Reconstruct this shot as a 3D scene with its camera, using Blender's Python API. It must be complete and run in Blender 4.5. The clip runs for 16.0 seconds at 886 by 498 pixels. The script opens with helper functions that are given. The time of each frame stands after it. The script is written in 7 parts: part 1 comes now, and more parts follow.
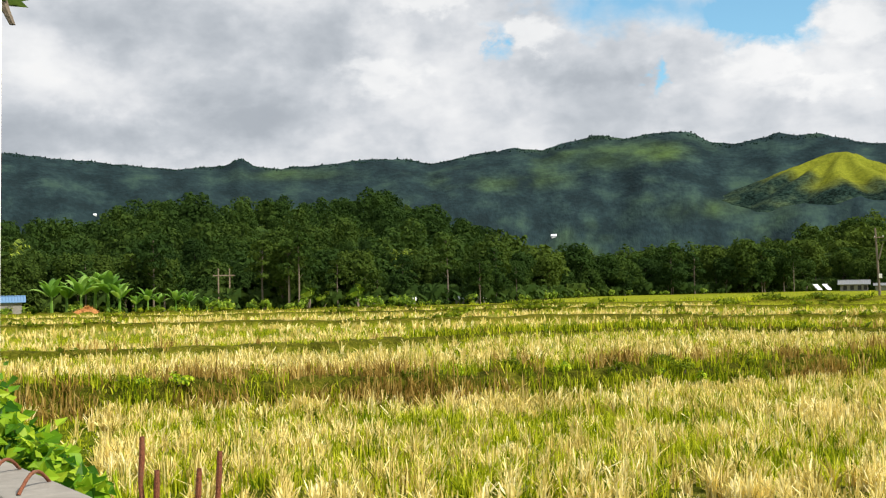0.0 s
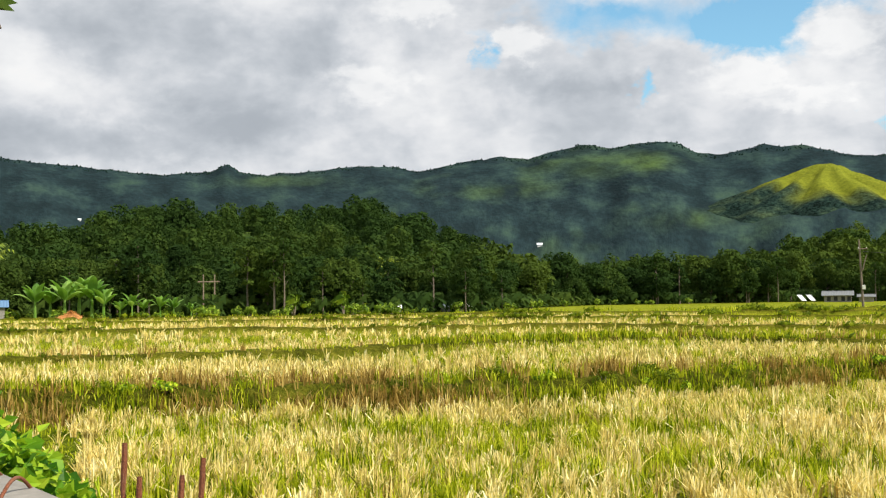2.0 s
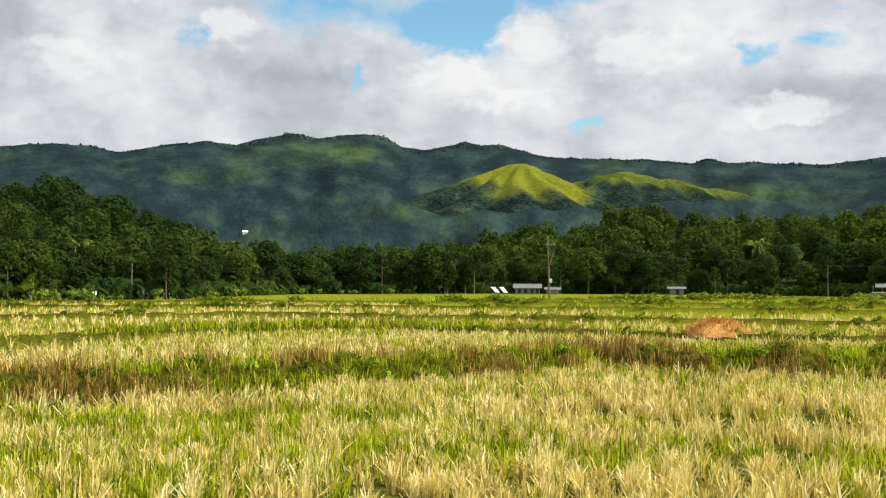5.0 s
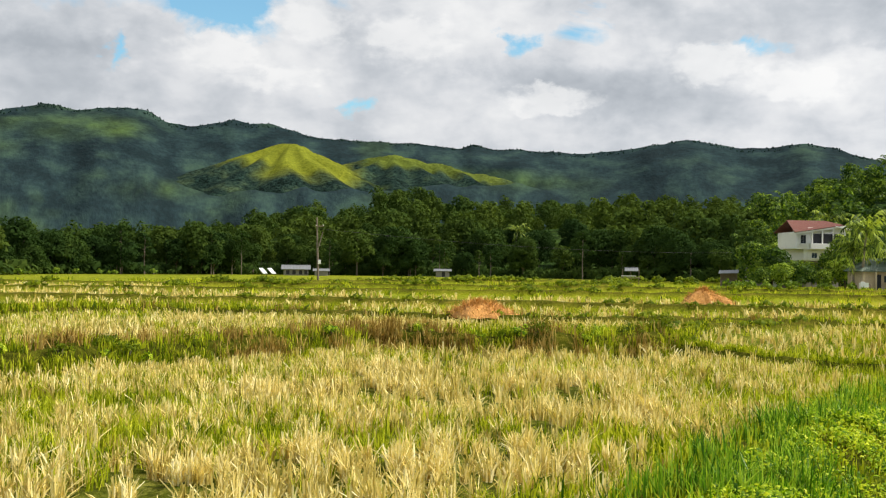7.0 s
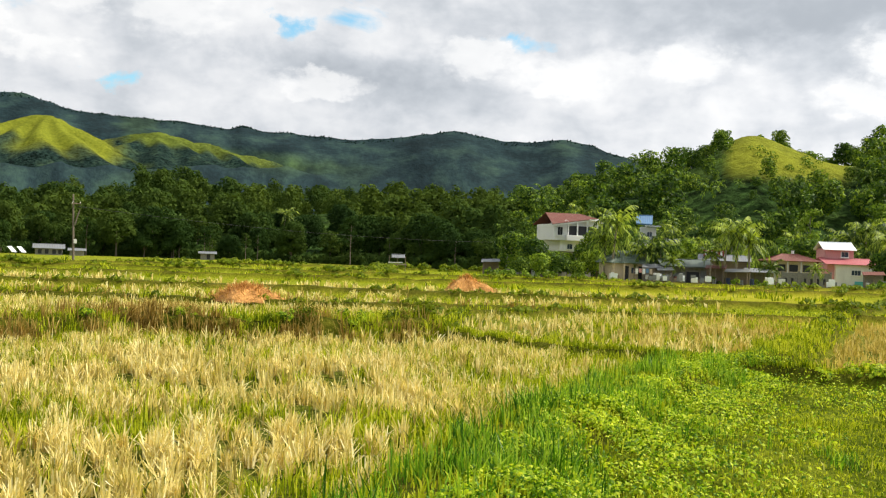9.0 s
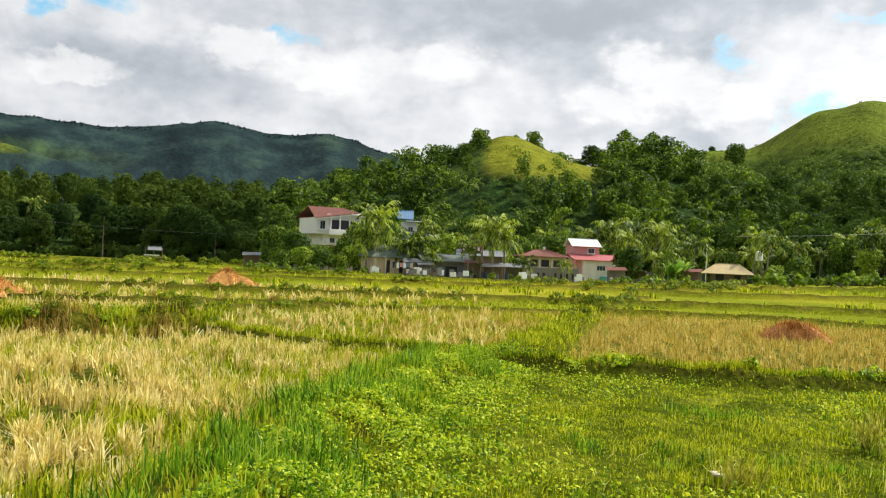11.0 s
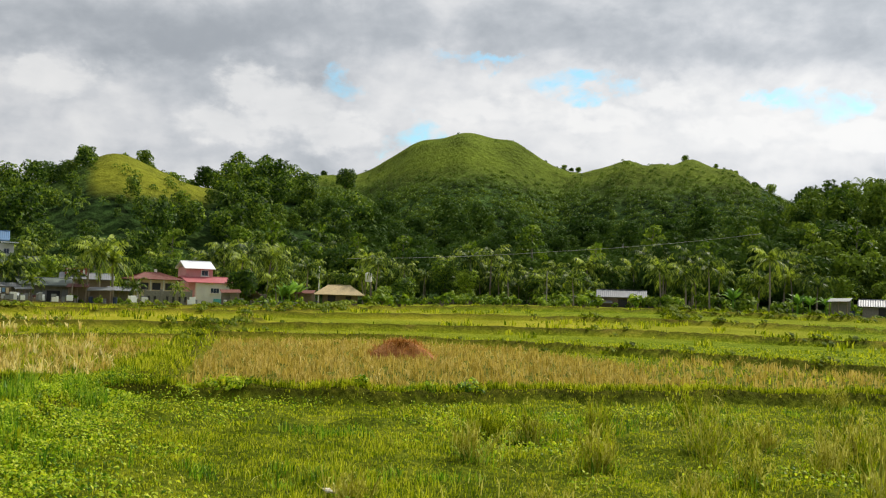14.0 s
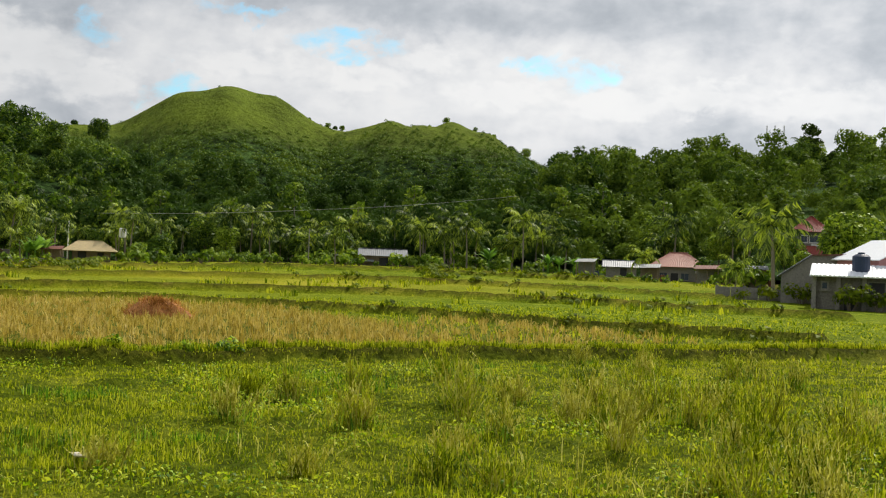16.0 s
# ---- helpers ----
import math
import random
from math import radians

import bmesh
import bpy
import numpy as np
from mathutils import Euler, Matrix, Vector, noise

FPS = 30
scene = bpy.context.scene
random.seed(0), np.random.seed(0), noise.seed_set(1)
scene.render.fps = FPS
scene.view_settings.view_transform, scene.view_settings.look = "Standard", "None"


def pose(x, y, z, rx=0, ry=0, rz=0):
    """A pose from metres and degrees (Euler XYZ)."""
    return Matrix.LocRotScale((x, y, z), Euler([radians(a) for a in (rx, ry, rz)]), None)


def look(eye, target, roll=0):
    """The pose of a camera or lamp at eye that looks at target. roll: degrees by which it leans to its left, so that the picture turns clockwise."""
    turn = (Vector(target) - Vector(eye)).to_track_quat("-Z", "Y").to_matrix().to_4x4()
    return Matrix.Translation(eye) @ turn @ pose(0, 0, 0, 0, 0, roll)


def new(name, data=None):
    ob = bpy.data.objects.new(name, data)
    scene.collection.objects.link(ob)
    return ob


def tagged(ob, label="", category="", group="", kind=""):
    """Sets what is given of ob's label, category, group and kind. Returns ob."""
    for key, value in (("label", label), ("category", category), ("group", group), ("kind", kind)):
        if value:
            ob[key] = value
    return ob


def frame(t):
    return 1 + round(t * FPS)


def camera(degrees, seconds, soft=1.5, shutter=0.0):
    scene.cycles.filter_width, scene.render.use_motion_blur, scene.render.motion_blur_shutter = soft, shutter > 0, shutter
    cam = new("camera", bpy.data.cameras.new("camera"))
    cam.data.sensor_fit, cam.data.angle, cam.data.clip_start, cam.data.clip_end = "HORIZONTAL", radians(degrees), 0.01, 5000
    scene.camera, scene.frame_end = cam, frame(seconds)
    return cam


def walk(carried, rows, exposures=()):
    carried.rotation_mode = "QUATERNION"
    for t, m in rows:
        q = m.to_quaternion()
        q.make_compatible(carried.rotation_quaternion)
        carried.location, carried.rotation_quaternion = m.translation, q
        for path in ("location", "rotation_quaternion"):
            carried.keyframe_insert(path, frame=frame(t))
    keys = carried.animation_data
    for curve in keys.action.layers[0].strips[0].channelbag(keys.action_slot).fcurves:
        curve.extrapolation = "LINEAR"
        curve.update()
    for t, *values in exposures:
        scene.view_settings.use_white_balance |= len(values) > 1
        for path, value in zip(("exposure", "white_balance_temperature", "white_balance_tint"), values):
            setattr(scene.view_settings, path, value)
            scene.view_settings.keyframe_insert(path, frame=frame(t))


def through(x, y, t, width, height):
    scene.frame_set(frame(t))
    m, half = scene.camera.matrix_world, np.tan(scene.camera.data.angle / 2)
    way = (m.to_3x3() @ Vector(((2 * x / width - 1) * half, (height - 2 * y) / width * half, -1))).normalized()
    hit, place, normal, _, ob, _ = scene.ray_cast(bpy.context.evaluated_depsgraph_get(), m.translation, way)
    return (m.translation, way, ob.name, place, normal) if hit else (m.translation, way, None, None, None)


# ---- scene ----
EYE = 2.3
cam = camera(45.5, 16.0, 1.2)
# seconds, yaw, pitch, roll: one stand, turning slowly to the right
TURNS = [
    (0, 0.00, 2.07, 1.08),
    (0.5, -0.36, 1.93, 0.95),
    (1, -0.56, 2.48, 0.85),
    (1.5, -0.57, 2.46, 1.07),
    (2, -0.78, 2.49, 0.64),
    (2.5, -1.84, 2.77, 0.49),
    (3, -4.04, 3.36, 0.13),
    (3.5, -6.93, 3.60, 0.05),
    (4, -9.58, 3.10, -0.05),
    (4.5, -12.39, 2.12, -0.28),
    (4.7, -14.20, 2.00, -0.28),
    (6.8, -27.58, 0.96, -0.72),
    (7, -29.17, 0.95, -0.76),
    (7.5, -32.92, 0.74, -1.18),
    (8, -35.89, 0.47, -1.70),
    (8.2, -37.25, 0.46, -1.80),
    (10.3, -48.68, 0.68, -2.42),
    (10.5, -50.19, 0.75, -2.50),
    (11, -54.56, 0.62, -2.46),
    (11.5, -57.33, 1.40, -2.72),
    (12, -59.30, 1.46, -2.68),
    (12.5, -63.50, 1.46, -2.75),
    (13, -67.12, 1.57, -2.28),
    (13.5, -71.02, 1.94, -1.94),
    (14, -75.26, 2.59, -1.80),
    (14.5, -80.23, 2.83, -1.94),
    (15, -85.27, 1.95, -2.42),
    (15.3, -87.60, 1.98, -2.90),
    (15.5, -87.64, 2.01, -2.99),
    (16, -88.12, 0.78, -2.25),
]
walk(cam, [(t, pose(0, 0, EYE, 90 + pitch, roll, yaw)) for t, yaw, pitch, roll in TURNS], [(0, 0.12), (2, 0.12), (3, 0.07), (4.5, 0.06), (7, 0.04), (7.6, 0.16), (8, 0.2), (11, 0.14), (12, 0.08), (12.5, -0.06), (13.5, -0.20), (16, -0.30)])

# ---- sky and sun ----
SUN_AZ, SUN_EL = 122.0, 44.0
CLOUD, BLUE, SUN_POWER = 0.85, 0.13, 5.6


class Nodes:
    """Short writing of shader nodes."""

    def __init__(self, tree):
        self.tree = tree
        tree.nodes.clear()

    def add(self, kind, **settings):
        node = self.tree.nodes.new(kind)
        for key, value in settings.items():
            if key == "operation":
                node.operation = value
            elif key == "blend":
                node.blend_type = value
            elif key == "data_type":
                node.data_type = value
        return node

    def put(self, socket, value):
        if isinstance(value, bpy.types.NodeSocket):
            self.tree.links.new(value, socket)
        elif value is not None:
            socket.default_value = value

    def math(self, op, a, b=None, c=None, clamp=False):
        node = self.add("ShaderNodeMath", operation=op)
        node.use_clamp = clamp
        for k, v in enumerate((a, b, c)):
            self.put(node.inputs[k], v)
        return node.outputs[0]

    def noise(self, vector, scale, detail=4.0, rough=0.55, distort=0.0):
        node = self.add("ShaderNodeTexNoise")
        self.put(node.inputs["Vector"], vector)
        self.put(node.inputs["Scale"], scale)
        self.put(node.inputs["Detail"], detail)
        self.put(node.inputs["Roughness"], rough)
        self.put(node.inputs["Distortion"], distort)
        return node.outputs["Fac"]

    def ramp(self, fac, stops):
        node = self.add("ShaderNodeValToRGB")
        self.put(node.inputs[0], fac)
        el = node.color_ramp.elements
        while len(el) < len(stops):
            el.new(0.5)
        for e, (p, col) in zip(el, stops):
            e.position = p
            e.color = (*col, 1) if len(col) == 3 else col
        return node.outputs[0]

    def mix(self, fac, a, b, blend="MIX"):
        node = self.add("ShaderNodeMix", data_type="RGBA", blend=blend)
        self.put(node.inputs[0], fac)
        self.put(node.inputs[6], a if not isinstance(a, tuple) else (*a, 1))
        self.put(node.inputs[7], b if not isinstance(b, tuple) else (*b, 1))
        return node.outputs[2]

    def scaled(self, vector, sx, sy, sz):
        node = self.add("ShaderNodeMapping")
        self.put(node.inputs["Vector"], vector)
        node.inputs["Scale"].default_value = (sx, sy, sz)
        return node.outputs[0]

    def xyz(self, x, y, z):
        node = self.add("ShaderNodeCombineXYZ")
        for k, v in enumerate((x, y, z)):
            self.put(node.inputs[k], v)
        return node.outputs[0]


def build_sky():
    world = bpy.data.worlds.new("sky")
    scene.world = world
    world.use_nodes = True
    n = Nodes(world.node_tree)
    co = n.add("ShaderNodeTexCoord").outputs["Generated"]
    sep = n.add("ShaderNodeSeparateXYZ")
    n.put(sep.inputs[0], co)
    x, y, z = sep.outputs
    az = n.math("MULTIPLY", n.math("ARCTAN2", x, y), 180 / math.pi)
    el = n.math("MULTIPLY", n.math("ARCSINE", z), 180 / math.pi)
    flat = n.xyz(n.math("MULTIPLY", az, 0.07), n.math("MULTIPLY", el, 0.09), 0.0)
    warp = n.math("SUBTRACT", n.noise(flat, 3.2, 6, 0.6), 0.5)
    warp2 = n.math("SUBTRACT", n.noise(n.scaled(flat, 1, 1, 1), 2.1, 6, 0.62, 0.3), 0.5)
    azw = n.math("MULTIPLY_ADD", warp, 11.0, az)
    elw = n.math("MULTIPLY_ADD", warp2, 6.5, el)

    def blob(a, e, ra, re):
        u = n.math("DIVIDE", n.math("SUBTRACT", azw, a), ra)
        v = n.math("DIVIDE", n.math("SUBTRACT", elw, e), re)
        s = n.math("ADD", n.math("MULTIPLY", u, u), n.math("MULTIPLY", v, v))
        return n.math("EXPONENT", n.math("MULTIPLY", s, -1.0))

    def total(blobs):
        out = None
        for b in blobs:
            v = blob(*b)
            out = v if out is None else n.math("ADD", out, v)
        return out

    # billows: large and small puffs, grey underneath and bright on top
    big = n.noise(flat, 1.6, 5, 0.5, 0.3)
    small = n.noise(flat, 4.5, 6, 0.52, 0.25)
    puff = n.noise(n.scaled(flat, 1.0, 1.5, 1.0), 11.0, 4, 0.5, 0.2)
    tone = n.math("MULTIPLY_ADD", n.math("SUBTRACT", small, 0.5), 0.40, n.math("MULTIPLY_ADD", n.math("SUBTRACT", big, 0.5), 0.70, 0.60))
    tone = n.math("MULTIPLY_ADD", n.math("SUBTRACT", puff, 0.5), 0.14, tone)
    bright = total([(-19.2, 12.2, 3.5, 1.6), (-2.4, 11.0, 4.5, 2.2), (30.5, 12.0, 6, 2.5), (52.4, 10.3, 6, 1.8), (88, 10.0, 16, 1.8), (43.7, 10, 4, 1.8), (100, 9, 12, 2.0)])
    grey = total([(-15.8, 13.6, 6, 2.2), (-5.9, 13.3, 3.2, 1.8), (-19, 8.4, 9, 1.6), (-10, 8.9, 7, 1.2), (8.0, 11.2, 4, 0.8), (33.5, 9.9, 4, 1.3), (38.6, 9.5, 3, 1.2), (57.5, 12.9, 12, 1.5), (68, 14.2, 16, 1.8), (91, 13.2, 14, 1.6), (109.8, 11.4, 4, 2.5), (49, 11.4, 4, 0.9)])
    tone = n.math("ADD", tone, n.math("MULTIPLY", bright, 0.06))
    tone = n.math("SUBTRACT", tone, n.math("MULTIPLY", grey, 0.14))
    cloud = n.ramp(tone, [(0.34, (0.44, 0.48, 0.53)), (0.50, (0.62, 0.66, 0.71)), (0.62, (0.80, 0.82, 0.855)), (0.80, (1.05, 1.05, 1.045))])
    cloud.node.color_ramp.interpolation = "B_SPLINE"
    # bright cumulus heads with firm edges
    azp = n.math("MULTIPLY_ADD", n.math("SUBTRACT", n.noise(flat, 8.0, 6, 0.58), 0.5), 4.2, az)
    elp = n.math("MULTIPLY_ADD", n.math("SUBTRACT", n.noise(n.scaled(flat, 1.0, 1.2, 1.0), 7.0, 6, 0.58, 0.2), 0.5), 3.0, el)
    heads = None
    for a, e, ra, re in ((5.0, 13.4, 2.0, 1.1), (-0.6, 15.4, 3, 1.1), (-3.0, 11.4, 3.0, 1.3), (17.2, 11.2, 3, 1.5), (21.7, 13.0, 2.8, 1.6), (27.2, 12.2, 3.4, 1.7), (20.0, 9.9, 4, 0.8), (34.6, 9.0, 3, 0.8), (43.2, 10.8, 3.0, 1.3), (47.5, 9.6, 4, 1.2), (54.3, 10.4, 3.4, 1.2), (66.8, 9.8, 3.6, 2.1), (64.4, 10.8, 2.4, 1.5), (69.6, 8.6, 3.2, 1.3), (63.5, 8.6, 3.4, 1.4), (77.3, 10.2, 4.5, 1.0), (83.3, 9.6, 4, 1.0), (87.0, 10.7, 2.6, 1.1), (91, 9.2, 5, 1.2), (97, 8.8, 5, 1.3), (102, 9.2, 5, 1.2), (107, 8.8, 5, 1.3)):
        u = n.math("DIVIDE", n.math("SUBTRACT", azp, a), ra)
        v = n.math("DIVIDE", n.math("SUBTRACT", elp, e), re)
        one = n.math("EXPONENT", n.math("MULTIPLY", n.math("ADD", n.math("MULTIPLY", u, u), n.math("MULTIPLY", v, v)), -1.0))
        heads = one if heads is None else n.math("MAXIMUM", heads, one)
    head = n.math("MULTIPLY", n.math("SUBTRACT", heads, 0.34), 3.0, clamp=True)
    lit = n.ramp(n.math("MULTIPLY_ADD", n.math("SUBTRACT", small, 0.5), 0.8, n.math("MULTIPLY_ADD", n.math("SUBTRACT", puff, 0.5), 1.0, heads)), [(0.25, (0.80, 0.825, 0.86)), (0.85, (1.05, 1.05, 1.045))])
    cloud = n.mix(n.math("MULTIPLY", head, 0.66), cloud, lit)
    holes = total([(10.8, 14.9, 6, 1.6), (18.6, 14.1, 3, 1.5), (16.6, 12.8, 2.2, 1.2), (2.6, 12.9, 0.9, 1.0), (22.6, 15.4, 4, 1.1), (11.1, 11.1, 0.8, 0.8), (24.7, 8.6, 1.0, 0.6), (36.8, 12.5, 2.4, 0.9), (45.4, 11.8, 2.2, 0.6), (32.3, 11.9, 1.2, 0.6), (69.0, 11.2, 1.6, 0.7), (73.2, 9.0, 1.8, 0.8), (76, 12.1, 2.2, 0.4), (83, 11.3, 2.0, 0.5), (92.8, 10.5, 1.3, 0.5), (95.8, 10.5, 1.6, 0.7), (-140, 40, 40, 20), (170, 60, 60, 15)])
    gap = n.math("MULTIPLY_ADD", n.math("SUBTRACT", small, 0.5), 0.8, holes)
    gap = n.math("MULTIPLY", n.math("SUBTRACT", gap, 0.30), 1.4, clamp=True)
    gap = n.math("MULTIPLY", gap, n.math("SUBTRACT", 1.0, head))
    sky = n.add("ShaderNodeTexSky")
    sky.sky_type, sky.sun_disc = "NISHITA", False
    sky.sun_elevation, sky.sun_rotation = radians(SUN_EL), radians(SUN_AZ)
    blue = n.mix(1.0, sky.outputs[0], (BLUE * 0.95, BLUE * 1.32, BLUE * 1.3), "MULTIPLY")
    # cloud glows more on the sun's side
    side = n.math("DIVIDE", n.math("SUBTRACT", az, SUN_AZ), 55.0)
    gain = n.math("MULTIPLY_ADD", n.math("EXPONENT", n.math("MULTIPLY", n.math("MULTIPLY", side, side), -1.0)), 0.30, CLOUD)
    cloud = n.mix(1.0, cloud, n.xyz(gain, gain, gain), "MULTIPLY")
    colour = n.mix(gap, cloud, blue)
    back = n.add("ShaderNodeBackground")
    n.put(back.inputs[0], colour)
    out = n.add("ShaderNodeOutputWorld")
    n.put(out.inputs[0], back.outputs[0])


build_sky()
sun = new("sun", bpy.data.lights.new("sun", "SUN"))
sun.data.energy, sun.data.angle, sun.data.color = SUN_POWER, radians(0.6), (1.0, 0.93, 0.80)
_a, _e = radians(SUN_AZ), radians(SUN_EL)
sun.matrix_world = look((60 * math.sin(_a) * math.cos(_e), 60 * math.cos(_a) * math.cos(_e), 60 * math.sin(_e)), (0, 0, 0))

# ---- materials ----
def material(name, rough=0.7, metal=0.0, spec=0.3):
    m = bpy.data.materials.new(name)
    m.use_nodes = True
    n = Nodes(m.node_tree)
    shader = n.add("ShaderNodeBsdfPrincipled")
    out = n.add("ShaderNodeOutputMaterial")
    n.put(out.inputs[0], shader.outputs[0])
    shader.inputs["Roughness"].default_value = rough
    shader.inputs["Metallic"].default_value = metal
    shader.inputs["Specular IOR Level"].default_value = spec
    return m, n, shader


def bump(n, shader, height, strength, distance):
    b = n.add("ShaderNodeBump")
    b.inputs["Strength"].default_value = strength
    b.inputs["Distance"].default_value = distance
    n.put(b.inputs["Height"], height)
    n.put(shader.inputs["Normal"], b.outputs[0])


def place(n):
    return n.add("ShaderNodeNewGeometry").outputs["Position"]


def leafy(name, dark, mid, light, through=0.3, rough=0.55, scale=0.3, thing=0.0, gloss=0.08, single=0.55):
    """Foliage: each leaf its own green, patches of lighter and darker, light through the leaf."""
    m, n, shader = material(name, rough, 0, gloss)
    geo = n.add("ShaderNodeNewGeometry")
    own = geo.outputs["Random Per Island"]
    patch = n.noise(geo.outputs["Position"], scale, 3)
    fac = n.math("ADD", n.math("MULTIPLY_ADD", own, single, 0.275 - single / 2), n.math("MULTIPLY", n.math("SUBTRACT", patch, 0.25), 0.9))
    if thing:
        fac = n.math("ADD", fac, n.math("MULTIPLY", n.math("SUBTRACT", n.add("ShaderNodeObjectInfo").outputs["Random"], 0.5), thing))
    col = n.ramp(fac, [(0.15, dark), (0.5, mid), (0.9, light)])
    n.put(shader.inputs["Base Color"], col)
    tr = n.add("ShaderNodeBsdfTranslucent")
    n.put(tr.inputs[0], n.mix(1.0, col, (1.0, 1.0, 0.55), "MULTIPLY"))
    mx = n.add("ShaderNodeMixShader")
    mx.inputs[0].default_value = through
    n.put(mx.inputs[1], shader.outputs[0])
    n.put(mx.inputs[2], tr.outputs[0])
    n.put(n.tree.nodes["Material Output"].inputs[0], mx.outputs[0])
    return m


def plain(name, colour, vary=0.15, rough=0.8, metal=0.0, scale=1.5, dirt=(0.2, 0.17, 0.13), dirty=0.35, grain=0.02, streak=False):
    """A painted, cast or sheet surface with stains at two scales and a fine relief."""
    m, n, shader = material(name, rough, metal)
    p = place(n)
    broad = n.noise(n.scaled(p, 1, 1, 0.35) if streak else p, scale, 5, 0.6)
    fine = n.noise(p, scale * 9, 4, 0.6)
    lo, hi = tuple(c * (1 - vary) for c in colour), tuple(min(1, c * (1 + vary)) for c in colour)
    col = n.ramp(fine, [(0.3, lo), (0.7, hi)])
    worn = n.math("MULTIPLY", n.math("SUBTRACT", broad, 0.5, clamp=True), 4.0 * dirty, clamp=True)
    n.put(shader.inputs["Base Color"], n.mix(worn, col, dirt))
    bump(n, shader, fine, 0.35, grain)
    return m


def ground_material():
    m, n, shader = material("field_soil_and_grass", 0.95, 0, 0.03)
    p = place(n)
    cover = n.add("ShaderNodeAttribute")
    cover.attribute_name = "cover"
    sep = n.add("ShaderNodeSeparateColor")
    n.put(sep.inputs[0], cover.outputs["Color"])
    straw_amount, bund_amount, lush = sep.outputs
    fine = n.noise(p, 7.0, 6, 0.65)
    mid = n.noise(p, 0.9, 5, 0.6)
    broad = n.noise(p, 0.12, 4, 0.5)
    green = n.ramp(n.math("ADD", n.math("MULTIPLY", fine, 0.6), n.math("MULTIPLY", mid, 0.4)), [(0.3, (0.022, 0.042, 0.002)), (0.48, (0.11, 0.16, 0.003)), (0.67, (0.30, 0.35, 0.011))])
    weedy = n.ramp(n.math("ADD", n.math("MULTIPLY", fine, 0.5), n.math("MULTIPLY", broad, 0.5)), [(0.32, (0.12, 0.14, 0.006)), (0.52, (0.28, 0.28, 0.014)), (0.68, (0.42, 0.34, 0.05))])
    straw = n.ramp(n.math("ADD", n.math("MULTIPLY", fine, 0.65), n.math("MULTIPLY", mid, 0.35)), [(0.3, (0.03, 0.045, 0.004)), (0.48, (0.125, 0.145, 0.013)), (0.66, (0.40, 0.35, 0.09))])
    col = n.mix(lush, weedy, green)
    edge = n.math("MULTIPLY_ADD", n.math("SUBTRACT", mid, 0.5), 0.9, straw_amount, clamp=True)
    col = n.mix(edge, col, straw)
    bank = n.ramp(n.math("ADD", n.math("MULTIPLY", fine, 0.5), n.math("MULTIPLY", mid, 0.5)), [(0.36, (0.03, 0.026, 0.004)), (0.5, (0.07, 0.07, 0.006)), (0.68, (0.16, 0.12, 0.02))])
    col = n.mix(n.math("MULTIPLY", bund_amount, 0.92), col, bank)
    # earth and dead thatch between the stems, coloured darker to deepen the shade there
    earth = n.ramp(n.math("ADD", n.math("MULTIPLY", fine, 0.5), n.math("MULTIPLY", mid, 0.5)), [(0.36, (0.018, 0.020, 0.002)), (0.5, (0.055, 0.065, 0.005)), (0.66, (0.15, 0.16, 0.012))])
    col = n.mix(n.math("MULTIPLY", cover.outputs["Alpha"], 0.6), col, earth)
    n.put(shader.inputs["Base Color"], col)
    bump(n, shader, n.math("ADD", fine, mid), 0.9, 0.12)
    return m


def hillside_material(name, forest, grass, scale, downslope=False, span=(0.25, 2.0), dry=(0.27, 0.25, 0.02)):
    """Steep land: dark woods with paler grass; colours can carry cloud shade or sunlight."""
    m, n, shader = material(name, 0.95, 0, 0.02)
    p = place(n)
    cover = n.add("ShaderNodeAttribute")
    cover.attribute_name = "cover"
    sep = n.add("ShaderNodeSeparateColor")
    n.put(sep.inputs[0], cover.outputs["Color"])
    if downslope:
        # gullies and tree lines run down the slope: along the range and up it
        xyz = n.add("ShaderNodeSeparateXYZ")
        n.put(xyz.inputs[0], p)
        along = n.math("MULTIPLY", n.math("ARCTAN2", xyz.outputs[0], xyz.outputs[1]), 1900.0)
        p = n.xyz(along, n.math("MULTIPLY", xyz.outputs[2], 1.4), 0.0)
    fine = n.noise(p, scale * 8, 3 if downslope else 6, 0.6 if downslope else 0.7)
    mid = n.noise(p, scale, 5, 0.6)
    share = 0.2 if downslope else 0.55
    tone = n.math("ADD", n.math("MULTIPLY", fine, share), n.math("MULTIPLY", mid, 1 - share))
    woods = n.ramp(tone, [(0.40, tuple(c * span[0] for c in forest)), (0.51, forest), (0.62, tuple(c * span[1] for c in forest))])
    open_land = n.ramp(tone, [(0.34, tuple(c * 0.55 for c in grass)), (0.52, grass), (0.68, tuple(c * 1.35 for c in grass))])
    # yellower grass: a dry tone with sunlight put into the colour
    sunlit_yellow = n.ramp(tone, [(0.34, tuple(c * 0.6 for c in dry)), (0.52, dry), (0.68, tuple(c * 1.3 for c in dry))])
    open_land = n.mix(sep.outputs[1], open_land, sunlit_yellow)
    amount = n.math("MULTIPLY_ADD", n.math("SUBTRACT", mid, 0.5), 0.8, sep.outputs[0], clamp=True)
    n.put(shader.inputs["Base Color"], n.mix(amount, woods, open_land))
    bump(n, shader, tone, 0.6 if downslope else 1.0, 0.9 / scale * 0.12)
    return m


